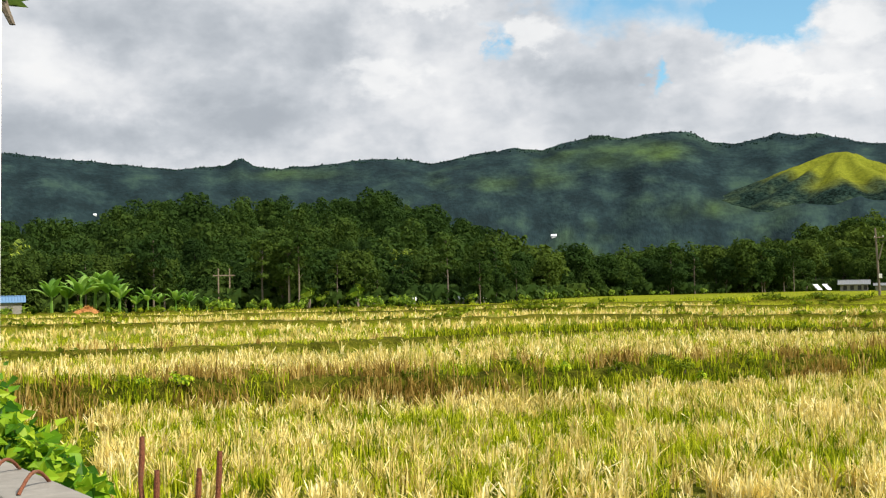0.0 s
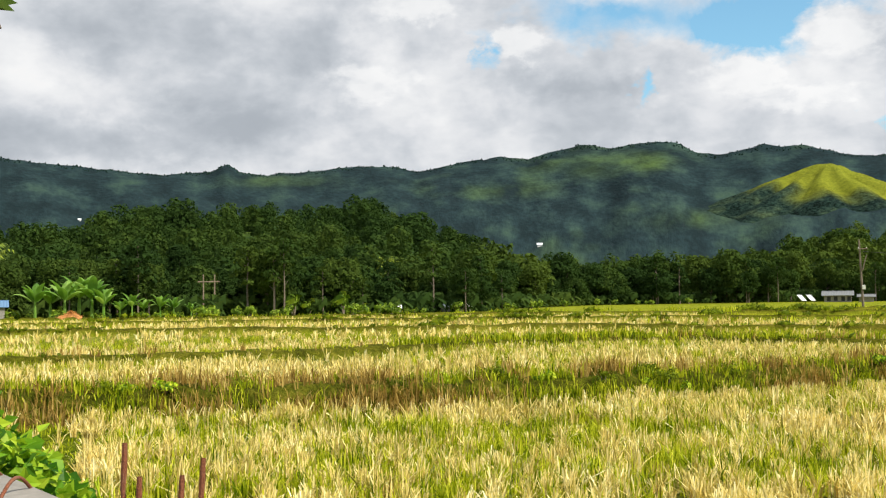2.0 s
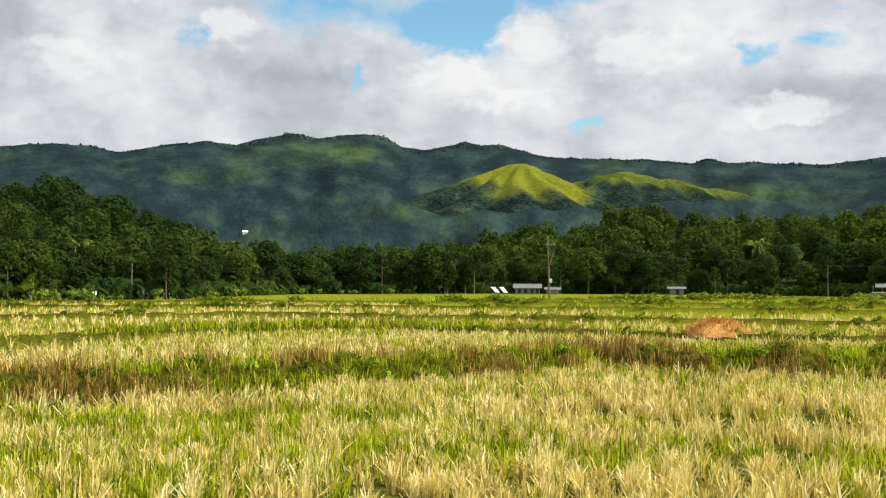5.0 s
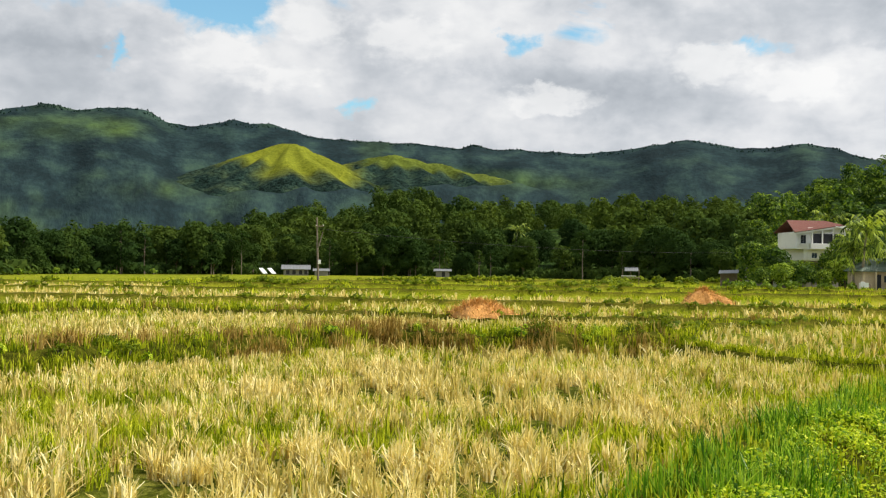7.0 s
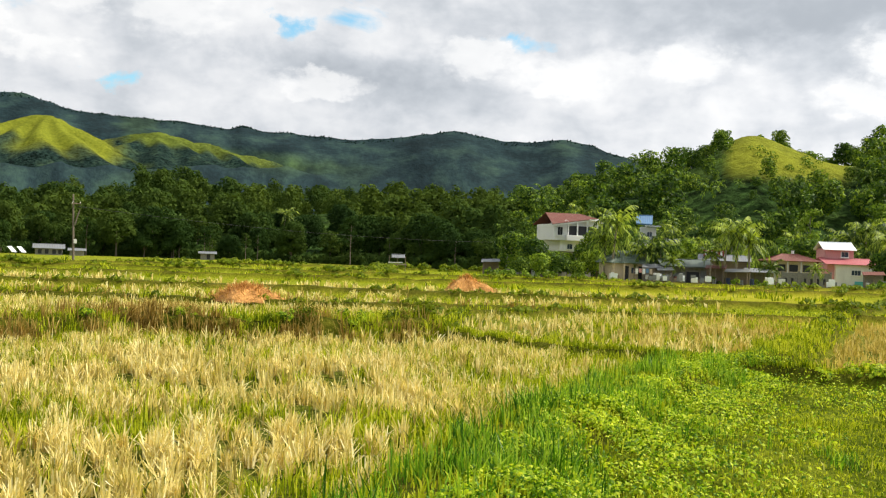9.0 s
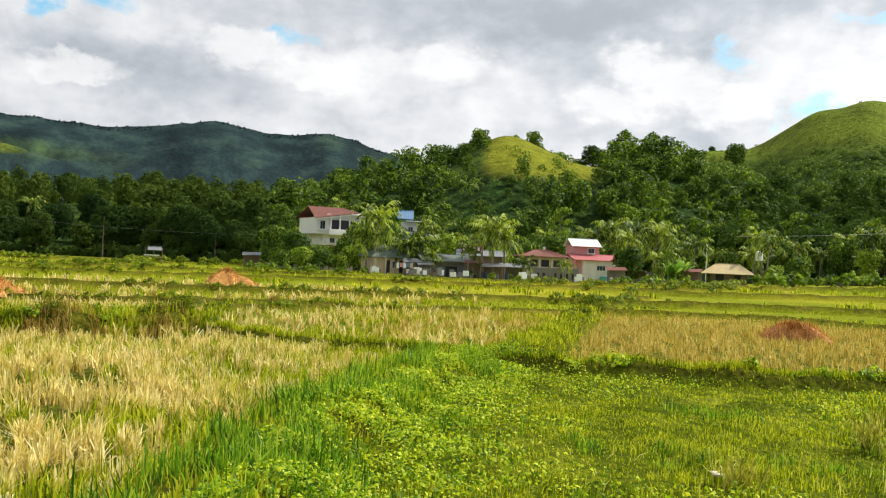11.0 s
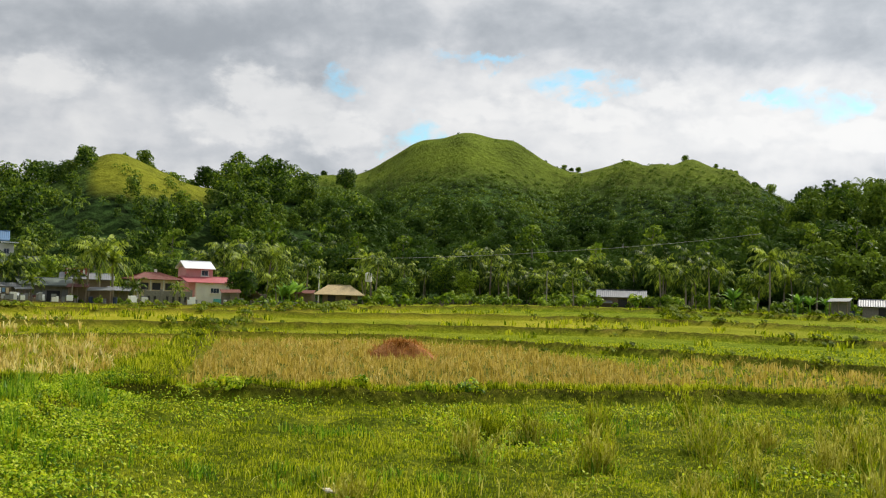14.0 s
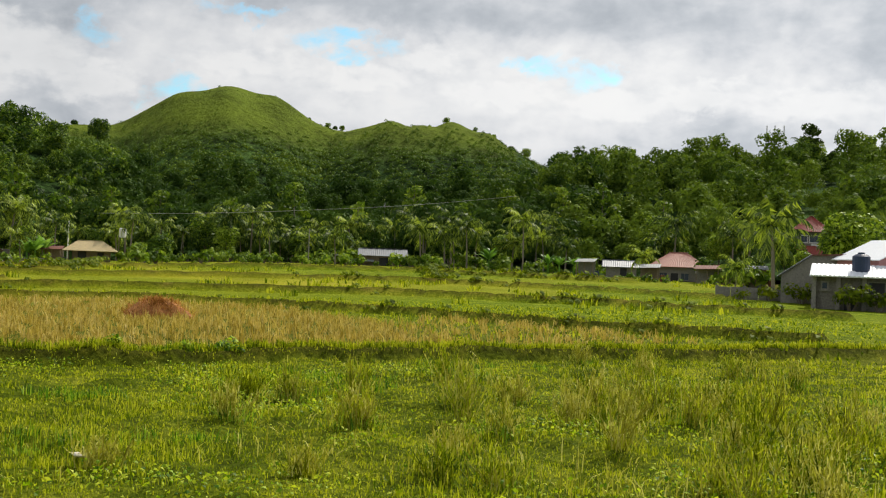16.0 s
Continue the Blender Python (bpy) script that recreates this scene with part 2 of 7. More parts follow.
M_GROUND = ground_material()
# cloud shadow and bluish haze put into the mountain's dark base colours
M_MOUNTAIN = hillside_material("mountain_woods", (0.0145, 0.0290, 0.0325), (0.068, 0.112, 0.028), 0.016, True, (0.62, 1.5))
M_HILL = hillside_material("hill_grass_and_scrub", (0.030, 0.060, 0.014), (0.120, 0.160, 0.018), 0.05)
# sunlight on the cone and cloud shade round it put into these colours
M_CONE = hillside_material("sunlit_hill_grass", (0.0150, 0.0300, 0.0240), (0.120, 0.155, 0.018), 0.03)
# far crowns match: cloud shade and haze put into the leaf colour
M_FAR_LEAF = leafy("shade_toned_far_leaf", (0.006, 0.016, 0.014), (0.011, 0.027, 0.022), (0.020, 0.042, 0.027), 0.1, 0.9, 0.004)
M_STRAW = leafy("rice_straw", (0.30, 0.25, 0.05), (0.80, 0.65, 0.22), (1.0, 0.92, 0.58), 0.3, 0.6, 1.2)
M_TAN = leafy("dry_stalk", (0.20, 0.20, 0.02), (0.50, 0.48, 0.06), (0.88, 0.82, 0.28), 0.3, 0.6, 1.5)
M_OLD_STRAW = leafy("old_rice_straw", (0.26, 0.20, 0.03), (0.56, 0.42, 0.10), (0.82, 0.66, 0.26), 0.3, 0.7, 1.2)
M_GRASS = leafy("field_grass", (0.07, 0.13, 0.003), (0.33, 0.39, 0.008), (0.66, 0.66, 0.05), 0.42, 0.5, 0.9, 0, 0.1, 0.8)
M_BLADE = leafy("tall_green_grass", (0.03, 0.10, 0.006), (0.14, 0.32, 0.012), (0.46, 0.60, 0.05), 0.4, 0.42, 1.0, 0, 0.2, 0.85)
M_DRY = leafy("dry_grass", (0.14, 0.085, 0.016), (0.38, 0.255, 0.06), (0.60, 0.46, 0.16), 0.25, 0.7, 1.5)
M_WEED = leafy("broad_weed_leaf", (0.06, 0.15, 0.005), (0.32, 0.48, 0.01), (0.70, 0.76, 0.06), 0.42, 0.5, 1.2, 0, 0.15, 0.9)
M_VINE = leafy("vine_leaf", (0.03, 0.11, 0.006), (0.16, 0.34, 0.012), (0.44, 0.58, 0.04), 0.42, 0.45, 6.0, 0, 0.15, 0.8)
M_LEAF = leafy("tree_leaf", (0.028, 0.064, 0.010), (0.105, 0.190, 0.020), (0.40, 0.52, 0.05), 0.40, 0.55, 0.11, 0.5, 0.12, 0.75)
M_LEAF_SLOPE = leafy("hillside_leaf", (0.028, 0.064, 0.012), (0.070, 0.128, 0.018), (0.19, 0.27, 0.03), 0.32, 0.65, 0.05, 0.4, 0.05, 0.35)
# cloud shade over the woods put into this leaf's colour
M_LEAF_DARK = leafy("shade_toned_leaf", (0.017, 0.038, 0.011), (0.033, 0.064, 0.014), (0.085, 0.125, 0.020), 0.3, 0.85, 0.03, 0.4, 0.02, 0.15)
M_PALM = leafy("palm_frond", (0.030, 0.062, 0.014), (0.105, 0.160, 0.026), (0.40, 0.49, 0.06), 0.36, 0.5, 0.2, 0.4, 0.08, 0.85)
M_BANANA = leafy("banana_leaf", (0.09, 0.20, 0.03), (0.19, 0.36, 0.06), (0.34, 0.50, 0.13), 0.45, 0.35, 0.3, 0.2)
M_BARK = plain("bark", (0.16, 0.13, 0.10), 0.3, 0.9, scale=3)
M_PALM_BARK = plain("palm_bark", (0.26, 0.22, 0.17), 0.3, 0.9, scale=3)
M_HAY = plain("rotting_rice_straw", (0.52, 0.26, 0.075), 0.45, 0.95, scale=2.0, dirt=(0.18, 0.09, 0.04), grain=0.08)
M_HAY_STALK = leafy("loose_straw", (0.28, 0.12, 0.03), (0.56, 0.29, 0.08), (0.80, 0.50, 0.18), 0.15, 0.8, 1.5)
M_OLD_HAY = plain("dark_rice_straw", (0.44, 0.20, 0.065), 0.45, 0.95, scale=2.0, dirt=(0.17, 0.07, 0.027), grain=0.08)
M_OLD_HAY_STALK = leafy("dark_loose_straw", (0.20, 0.075, 0.018), (0.52, 0.26, 0.075), (0.74, 0.46, 0.18), 0.15, 0.8, 1.5)
M_WHITE = plain("white_paint", (0.78, 0.77, 0.74), 0.05, 0.6, scale=0.9, dirty=0.2, streak=True)
M_CREAM = plain("cream_plaster", (0.60, 0.49, 0.33), 0.12, 0.8, scale=0.8)
M_PINK = plain("pink_plaster", (0.62, 0.30, 0.30), 0.08, 0.8, scale=0.8)
M_CONCRETE = plain("bare_concrete", (0.25, 0.235, 0.21), 0.25, 0.9, scale=1.0, streak=True)
M_STAINED = plain("stained_concrete", (0.20, 0.185, 0.16), 0.3, 0.9, scale=1.1, dirt=(0.05, 0.048, 0.035), dirty=0.9, streak=True)
M_BLOCK = plain("weathered_block_wall", (0.24, 0.225, 0.20), 0.25, 0.95, scale=0.7, dirt=(0.08, 0.08, 0.05), streak=True)
M_RED_ROOF = plain("red_painted_roof", (0.28, 0.055, 0.04), 0.15, 0.6, scale=0.7)
M_RUST = plain("rusted_roof_sheet", (0.17, 0.06, 0.045), 0.3, 0.75, scale=0.9)
M_PINK_ROOF = plain("pink_painted_roof", (0.44, 0.13, 0.14), 0.15, 0.55, scale=0.7)
M_BLUE_ROOF = plain("blue_painted_roof", (0.13, 0.24, 0.40), 0.1, 0.5, scale=0.7, dirty=0.15)
M_ZINC = plain("galvanised_roof_sheet", (0.20, 0.21, 0.225), 0.15, 0.5, 0.2, scale=0.8, dirty=0.2)
M_TIN = plain("grey_tin", (0.20, 0.21, 0.22), 0.15, 0.55, 0.2, scale=0.8)
M_WHITE_ROOF = plain("white_roof_sheet", (0.85, 0.87, 0.90), 0.04, 0.4, scale=0.6, dirty=0.1)
M_THATCH = plain("dry_thatch", (0.50, 0.40, 0.22), 0.3, 0.95, scale=2.5, grain=0.06)
M_WOOD = plain("weathered_board", (0.22, 0.17, 0.12), 0.25, 0.85, scale=1.5)
# near-black standing for the shade inside openings, also on small dark parts
M_DARK = plain("dark_inside", (0.03, 0.03, 0.035), 0.2, 0.6, scale=1.0, dirty=0.05)
M_TANK = plain("dark_blue_plastic", (0.03, 0.045, 0.09), 0.1, 0.45, scale=1.0, dirty=0.1)
M_STEEL = plain("rusty_steel", (0.20, 0.07, 0.035), 0.35, 0.8, 0.2, scale=25)
M_CABLE = plain("weathered_aluminium_cable", (0.42, 0.42, 0.40), 0.1, 0.6, dirty=0.0)
M_GLASS = plain("window_glass", (0.05, 0.07, 0.10), 0.1, 0.08, 0.0, dirty=0.05, grain=0.0)

# ---- shape of the land ----
def polar(az, dist):
    return dist * math.sin(radians(az)), dist * math.cos(radians(az))


def smooth(v, a, b):
    s = np.clip((v - a) / (b - a), 0, 1)
    return s * s * (3 - 2 * s)


_lattice = np.random.RandomState(5).rand(256, 256)


def value_noise(x, y):
    xi, yi = np.floor(x).astype(int), np.floor(y).astype(int)
    u, v = x - xi, y - yi
    u, v = u * u * (3 - 2 * u), v * v * (3 - 2 * v)

    def at(i, j):
        return _lattice[(xi + i) % 256, (yi + j) % 256]

    return (at(0, 0) * (1 - u) + at(1, 0) * u) * (1 - v) + (at(0, 1) * (1 - u) + at(1, 1) * u) * v


def fbm(x, y, octaves=4):
    total, amp = 0, 0.5
    for k in range(octaves):
        total = total + amp * value_noise(x * 2**k + 17.3 * k, y * 2**k + 9.1 * k)
        amp *= 0.5
    return total


def near_line(x, y, pts):
    """Distance of points to a polyline."""
    best = np.full(np.shape(x), 1e9)
    for (ax, ay), (bx, by) in zip(pts, pts[1:]):
        dx, dy = bx - ax, by - ay
        t = np.clip(((x - ax) * dx + (y - ay) * dy) / (dx * dx + dy * dy), 0, 1)
        best = np.minimum(best, np.hypot(x - ax - t * dx, y - ay - t * dy))
    return best


# earth banks between the paddies: course, height, half width
BANKS = [
    ([(-30, 17), (-12, 19.6), (-3, 20.3), (3, 22.0), (7, 23.6), (12, 25.2), (16, 22.6), (19.6, 22.4)], 0.60, 0.95),
    ([(19.6, 22.4), (18.8, 18.0), (19.8, 14.4), (19.4, 12), (20.2, 10), (21.2, 7.5), (23, 5), (24.6, 2.5), (25.9, 0), (26.8, -3), (28.6, -6.5), (32, -13), (36, -22)], 0.30, 0.45),
    ([(4.5, 5.6), (7.2, 7.4), (10.5, 9.3), (15.3, 11.7), (19.6, 13.2)], 0.30, 1.1),
    ([(-40, 30), (-11, 36), (-4, 38.3), (1, 42.5), (6, 45.3), (11, 46), (16, 41.5), (26, 33), (33, 28.5)], 0.42, 0.9),
    ([(20.4, 12.2), (29, 16), (37, 19.6), (44, 23)], 0.46, 0.75),
    ([(-60, 60), (-17, 66), (-3, 63.6), (8, 66), (16, 59), (24, 56.5), (34, 47), (43, 38), (52, 33)], 0.46, 0.9),
    ([(19.6, 22.4), (27, 29), (33, 28.5), (40, 25.5), (44, 23)], 0.30, 0.6),
    ([(44, 23), (49, 15), (47, 8), (45, 2), (40, -4), (37, -12)], 0.30, 0.7),
    ([(44, 23), (56, 27), (70, 32), (84, 40)], 0.32, 0.8),
    ([(-70, 88), (-30, 86), (2, 88), (22, 84), (38, 78), (58, 66), (80, 52), (98, 40)], 0.35, 1.0),
    ([(52, 33), (64, 20), (70, 6), (66, -8), (58, -20)], 0.35, 0.8),
    ([(-50, 108), (-20, 104), (10, 108), (36, 104), (60, 92), (88, 72), (112, 54)], 0.35, 1.1),
    ([(84, 40), (94, 22), (98, 4), (92, -12), (84, -20)], 0.38, 0.9),
    ([(60, 92), (75, 100), (96, 118)], 0.35, 1.0),
    ([(22, 84), (30, 104), (40, 128)], 0.35, 1.0),
    ([(112, 54), (126, 30), (130, 6), (122, -18)], 0.45, 1.0),
    ([(98, 40), (118, 44), (140, 50)], 0.4, 1.0),
    ([(98, 4), (130, 6), (160, 8)], 0.4, 0.9),
    ([(30, 104), (58, 122), (92, 130), (124, 120)], 0.4, 1.1),
    ([(0, 63.5), (2, 88)], 0.3, 0.8),
]


def rise(x, y):
    """The terraces climb a little towards the far houses on the east."""
    az = np.degrees(np.arctan2(x, y))
    return 1.5 * smooth(np.hypot(x, y), 55, 175) * smooth(az, 62, 84)


def bank_height(x, y):
    x, y = np.asarray(x, float), np.asarray(y, float)
    shape, fx, fy = x.shape, x.ravel(), y.ravel()
    h = np.zeros(fx.shape)
    wob = 0.75 + 0.55 * fbm(fx * 0.9, fy * 0.9, 3)
    for k, (pts, top, half) in enumerate(BANKS):
        top, half = (top * 1.35, half * 0.5) if k > 6 else (top, half)
        reach = half * 1.3
        xs, ys = [p[0] for p in pts], [p[1] for p in pts]
        close = np.nonzero((fx > min(xs) - reach) & (fx < max(xs) + reach) & (fy > min(ys) - reach) & (fy < max(ys) + reach))[0]
        if len(close):
            d = near_line(fx[close], fy[close], pts)
            h[close] = np.maximum(h[close], top * wob[close] * np.exp(-(d / half / 0.82) ** 8))
    return h.reshape(shape)


def field_height(x, y):
    bumps = (fbm(x * 0.35, y * 0.35, 3) - 0.45) * 0.12 + (fbm(x * 1.6, y * 1.6, 2) - 0.37) * 0.26 * (1 - smooth(np.hypot(x, y), 22, 40))
    return bumps * smooth(np.hypot(x, y), 3, 12) + rise(x, y) + bank_height(x, y)


def poly_mask(x, y, pts):
    inside = np.zeros(np.shape(x), bool)
    n = len(pts)
    for i in range(n):
        (ax, ay), (bx, by) = pts[i], pts[(i + 1) % n]
        cross = (ay > y) != (by > y)
        inside ^= cross & (x < (bx - ax) * (y - ay) / (by - ay + 1e-12) + ax)
    return inside


# paddies: outline and how much straw and how lush the rest is
STRAW_FIELDS = [
    ([(-30, 2), (4.5, 5.6), (7.2, 7.6), (10.3, 9.8), (15.3, 12.4), (19.4, 14.6), (18.6, 18), (19.2, 22), (16, 22.3), (12, 24.9), (7, 23.3), (3, 21.7), (-3, 20), (-12, 19.3), (-30, 17)], 1.0),
    ([(-30, 17.5), (-12, 20.2), (-3, 20.9), (3, 22.6), (7, 24.2), (12, 25.8), (16, 23.3), (20, 23.2), (27, 29), (26, 33), (16, 41), (11, 45), (6, 44.3), (1, 41.5), (-4, 37.5), (-11, 35), (-40, 29)], 0.95),
    ([(-40, 31), (-11, 37), (-4, 39), (1, 43.3), (6, 46), (11, 47), (17, 42), (26, 34), (36, 42), (24, 55), (16, 58), (8, 65), (-3, 62.6), (-17, 65), (-60, 59)], 0.75),
    ([(-60, 62), (-17, 67), (-3, 65), (8, 67), (16, 60), (26, 57), (36, 72), (22, 83), (2, 87), (-30, 85), (-70, 87)], 0.8),
    ([(-70, 90), (-30, 87), (2, 89), (22, 85), (30, 103), (10, 107), (-20, 103), (-50, 107)], 0.72),
    ([(21.2, 11.6), (30, 15.6), (43, 22), (48, 15), (46, 8), (38, 3), (27, 1), (24.9, 3), (23.3, 5.3), (21.6, 7.8), (20.5, 10.3)], 0.8),
    ([(27, 1), (38, 3), (45, 2), (40, -4), (36, -8), (29, -4)], 0.45),
    ([(20.3, 14.5), (29, 17), (43, 23.6), (33, 28), (27, 28.4), (20, 21.8), (19.4, 18)], 0.35),
    ([(27, 30), (33, 29.3), (52, 33), (43, 37.5), (34, 46.5)], 0.6),
    ([(24, 56.5), (34, 48), (52, 34), (60, 40), (46, 58), (36, 66)], 0.55),
]


def field_edge(az):
    """How far the fields reach before the first trees."""
    return np.interp(az, [-30, -18, -5, 3, 8, 20, 30, 36, 42, 46, 54, 62, 70, 80, 92, 100, 106, 116], [135, 124, 128, 142, 200, 236, 238, 226, 196, 176, 168, 174, 186, 180, 165, 152, 122, 112])


def cover_at(x, y):
    straw = np.zeros(np.shape(x))
    for pts, amount in STRAW_FIELDS:
        straw = np.where(poly_mask(x, y, pts), amount, straw)
    dist, az = np.hypot(x, y), np.degrees(np.arctan2(x, y))
    bank = np.clip(bank_height(x, y) / 0.25, 0, 1) 
    lush = np.clip(0.35 + 0.5 * fbm(x * 0.06, y * 0.06, 3) + 0.5 * (dist < 27), 0, 1)
    lush = np.where((dist > 27) & (az > 50), 0.7 * smooth(fbm(x * 0.035 + 5, y * 0.035, 3), 0.38, 0.6) + 0.35 * smooth(dist, 105, 145) + 0.45 * smooth(az, 76, 92), lush)
    straw = np.where((az < -17.5 - 1.2 * fbm(x * 0.6, y * 0.6, 2)) & (dist < 27), 0.08, straw)
    straw = np.where((dist > 107) & (az < 40), 0.15, straw)
    bank = np.maximum(bank, smooth(dist - field_edge(az), -1, 5) * (dist < 600))
    # near ground only: how much between-stem shade goes into its colour
    under = (1 - smooth(dist, 30, 55)) * (0.7 + 0.5 * fbm(x * 0.8, y * 0.8, 3))
    return straw * (1 - 0.9 * np.clip(bank * 1.2, 0, 1)), bank, lush, np.clip(under, 0, 1)


def grid_mesh(name, azs, dists, height, mat, cover=None, smooth_faces=True):
    """A sheet laid out in rings and rays round the stand."""
    A, D = np.meshgrid(np.radians(azs), dists)
    X, Y = D * np.sin(A), D * np.cos(A)
    Z = height(X, Y, np.degrees(A), D)
    V = np.stack([X, Y, Z], -1).reshape(-1, 3)
    r, c = len(dists), len(azs)
    i = (np.arange(r - 1)[:, None] * c + np.arange(c - 1)[None]).ravel()
    F = np.stack([i, i + c, i + c + 1, i + 1], 1)
    me = bpy.data.meshes.new(name)
    me.from_pydata(V.tolist(), [], F.tolist())
    me.materials.append(mat)
    if cover is not None:
        att = me.color_attributes.new("cover", "FLOAT_COLOR", "POINT")
        col = np.ones((len(V), 4))
        for k, ch in enumerate(cover(X.ravel(), Y.ravel())):
            col[:, k] = ch
        att.data.foreach_set("color", col.ravel())
    me.polygons.foreach_set("use_smooth", [smooth_faces] * len(me.polygons))
    return new(name, me)


def ground_z(x, y, az, dist):
    return np.where(dist < 200, field_height(x, y), rise(x, y))


view_rays = np.concatenate([np.arange(-140, -26, 4.0), np.arange(-26, 116, 0.42), np.arange(116, 220.1, 4.0)])
view_rings = np.concatenate([[0.0, 2, 4, 6, 8], np.geomspace(9.5, 190, 460), np.geomspace(200, 4600, 24)])
tagged(grid_mesh("ground", view_rays, view_rings, ground_z, M_GROUND, cover_at), "harvested rice paddies with low earth banks and grass", "field", kind="structure")

# hills behind the fields: azimuth, distance, height, half width across, half depth
HILLS = {
    "wooded_hill": [(-24, 330, 16, 34, 80), (-14.5, 330, 23.5, 22, 80), (-8.6, 335, 24, 24, 80), (-3.2, 330, 23.5, 18, 80), (0.6, 325, 15, 12, 70)],
    "wooded_rise": [(21, 370, 12, 24, 80), (27, 370, 18.5, 22, 80), (31.5, 370, 16.5, 24, 80), (36.5, 350, 15.5, 24, 70), (40.5, 350, 16, 18, 70), (44, 330, 13.5, 24, 70), (48.5, 310, 16, 20, 70)],
    "village_hill": [(50.5, 290, 21.6, 15.3, 50), (53.4, 292, 22.9, 15.9, 48), (55.2, 296, 25.3, 13, 46), (57.6, 297, 37.8, 15.1, 46), (59.9, 300, 32.5, 13.8, 44), (62.2, 308, 28.1, 14.8, 50), (65, 325, 32.5, 22.3, 60), (69, 340, 33.6, 24.2, 60)],
    "round_hill": [(76.3, 430, 66.9, 26, 85), (73.2, 430, 55.4, 21, 80), (69, 430, 47.8, 45, 70), (79.3, 430, 50.7, 17.2, 75), (82, 430, 52.9, 37.9, 70), (78.6, 404, 44, 9, 36), (74, 404, 43, 10, 36), (76.2, 385, 40, 8, 40)],
    "twin_hill": [(88.3, 410, 53.1, 34.7, 70), (85, 415, 46.3, 15, 70), (82.6, 420, 50.6, 26.6, 70), (86.6, 412, 39.7, 6, 70), (92.5, 395, 34, 34.8, 70), (85.2, 392, 38, 7, 34), (88.2, 388, 38, 8, 34), (90.4, 388, 34, 6, 34)],
    "east_hill": [(97.5, 305, 26, 28, 70), (103.5, 295, 26, 28, 70), (110, 290, 26, 28, 70), (118, 285, 25, 40, 70)],
}


def hill_height(x, y, bumps):
    h = np.zeros(np.shape(x))
    for az, dist, top, wide, deep in bumps:
        cx, cy = polar(az, dist)
        s, c = math.sin(radians(az)), math.cos(radians(az))
        along, across = (x - cx) * s + (y - cy) * c, (x - cx) * c - (y - cy) * s
        h = h + (top * np.exp(-0.5 * ((along / deep) ** 2 + (across / wide) ** 2))) ** 5
    h = h ** 0.2
    rough = 1 + 0.14 * (fbm(x * 0.02, y * 0.02, 4) - 0.47) + 0.10 * (np.abs(fbm(x * 0.024 + 3, y * 0.024, 2) - 0.4) * 2 - 0.2)
    line = field_edge(np.degrees(np.arctan2(x, y)))
    dist = np.hypot(x, y)
    front = smooth(dist, line - 8, line + 75)
    return h * rough * front


def all_hills(x, y):
    h = np.zeros(np.shape(x))
    for bumps in HILLS.values():
        h = np.maximum(h, hill_height(x, y, bumps))
    return np.maximum(h, 0) + rise(x, y)


def bare(x, y):
    """Where hills carry grass and no trees."""
    az, dist = np.degrees(np.arctan2(x, y)), np.hypot(x, y)
    h = all_hills(x, y)
    knoll = smooth(h, 21, 26) * smooth(az, 56.2, 57.0) * (1 - smooth(az, 62.0, 63.2)) * (dist < 316)
    dome = smooth(h + 14 * (fbm(x * 0.03, y * 0.03, 3) - 0.47), 31, 50) * (az > 68) * (az < 82.5)
    twin = smooth(h + 14 * (fbm(x * 0.03, y * 0.03, 3) - 0.47), 32, 46) * (az > 82.5) * (az < 92)
    return np.clip((knoll + dome + twin) * (0.75 + 0.5 * fbm(x * 0.05, y * 0.05, 3)), 0, 1)


for hill, bumps in HILLS.items():
    azs = [b[0] for b in bumps]
    lo, hi = min(azs) - 14, max(azs) + 14
    far = max(b[1] for b in bumps)
    label = {"wooded_hill": "low hill under dense dark woods", "wooded_rise": "low rise under dense dark woods behind the fields", "village_hill": "hill with a bare yellow-green grassy knoll among trees",
             "round_hill": "rounded green hill with a grassy top and wooded foot", "twin_hill": "pair of small green grassy hilltops with trees", "east_hill": "wooded slope behind houses"}[hill]
    # the knoll's share of the yellower tone carries its sunlight as colour
    tagged(grid_mesh(hill, np.arange(lo, hi, 0.33), np.geomspace(145, far + 260, 100), lambda x, y, a, d, b=bumps: hill_height(x, y, b) + rise(x, y) - 0.35, M_HILL, lambda x, y: (bare(x, y), np.where(np.degrees(np.arctan2(x, y)) < 66, 0.45, 0.0), 0)), label, "hill", kind="structure")

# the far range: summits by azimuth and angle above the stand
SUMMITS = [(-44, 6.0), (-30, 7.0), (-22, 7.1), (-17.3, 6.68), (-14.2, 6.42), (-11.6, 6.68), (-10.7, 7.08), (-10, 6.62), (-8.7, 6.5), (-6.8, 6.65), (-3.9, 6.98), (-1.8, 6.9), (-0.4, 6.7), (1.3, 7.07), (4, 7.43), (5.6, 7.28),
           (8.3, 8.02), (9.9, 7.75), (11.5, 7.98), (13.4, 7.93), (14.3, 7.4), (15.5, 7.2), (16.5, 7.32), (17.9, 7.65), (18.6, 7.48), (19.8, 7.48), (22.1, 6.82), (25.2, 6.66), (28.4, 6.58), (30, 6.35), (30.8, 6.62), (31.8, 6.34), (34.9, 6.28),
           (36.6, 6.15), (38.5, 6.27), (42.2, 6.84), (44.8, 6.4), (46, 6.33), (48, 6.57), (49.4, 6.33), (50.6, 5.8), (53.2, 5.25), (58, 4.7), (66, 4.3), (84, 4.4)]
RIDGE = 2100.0
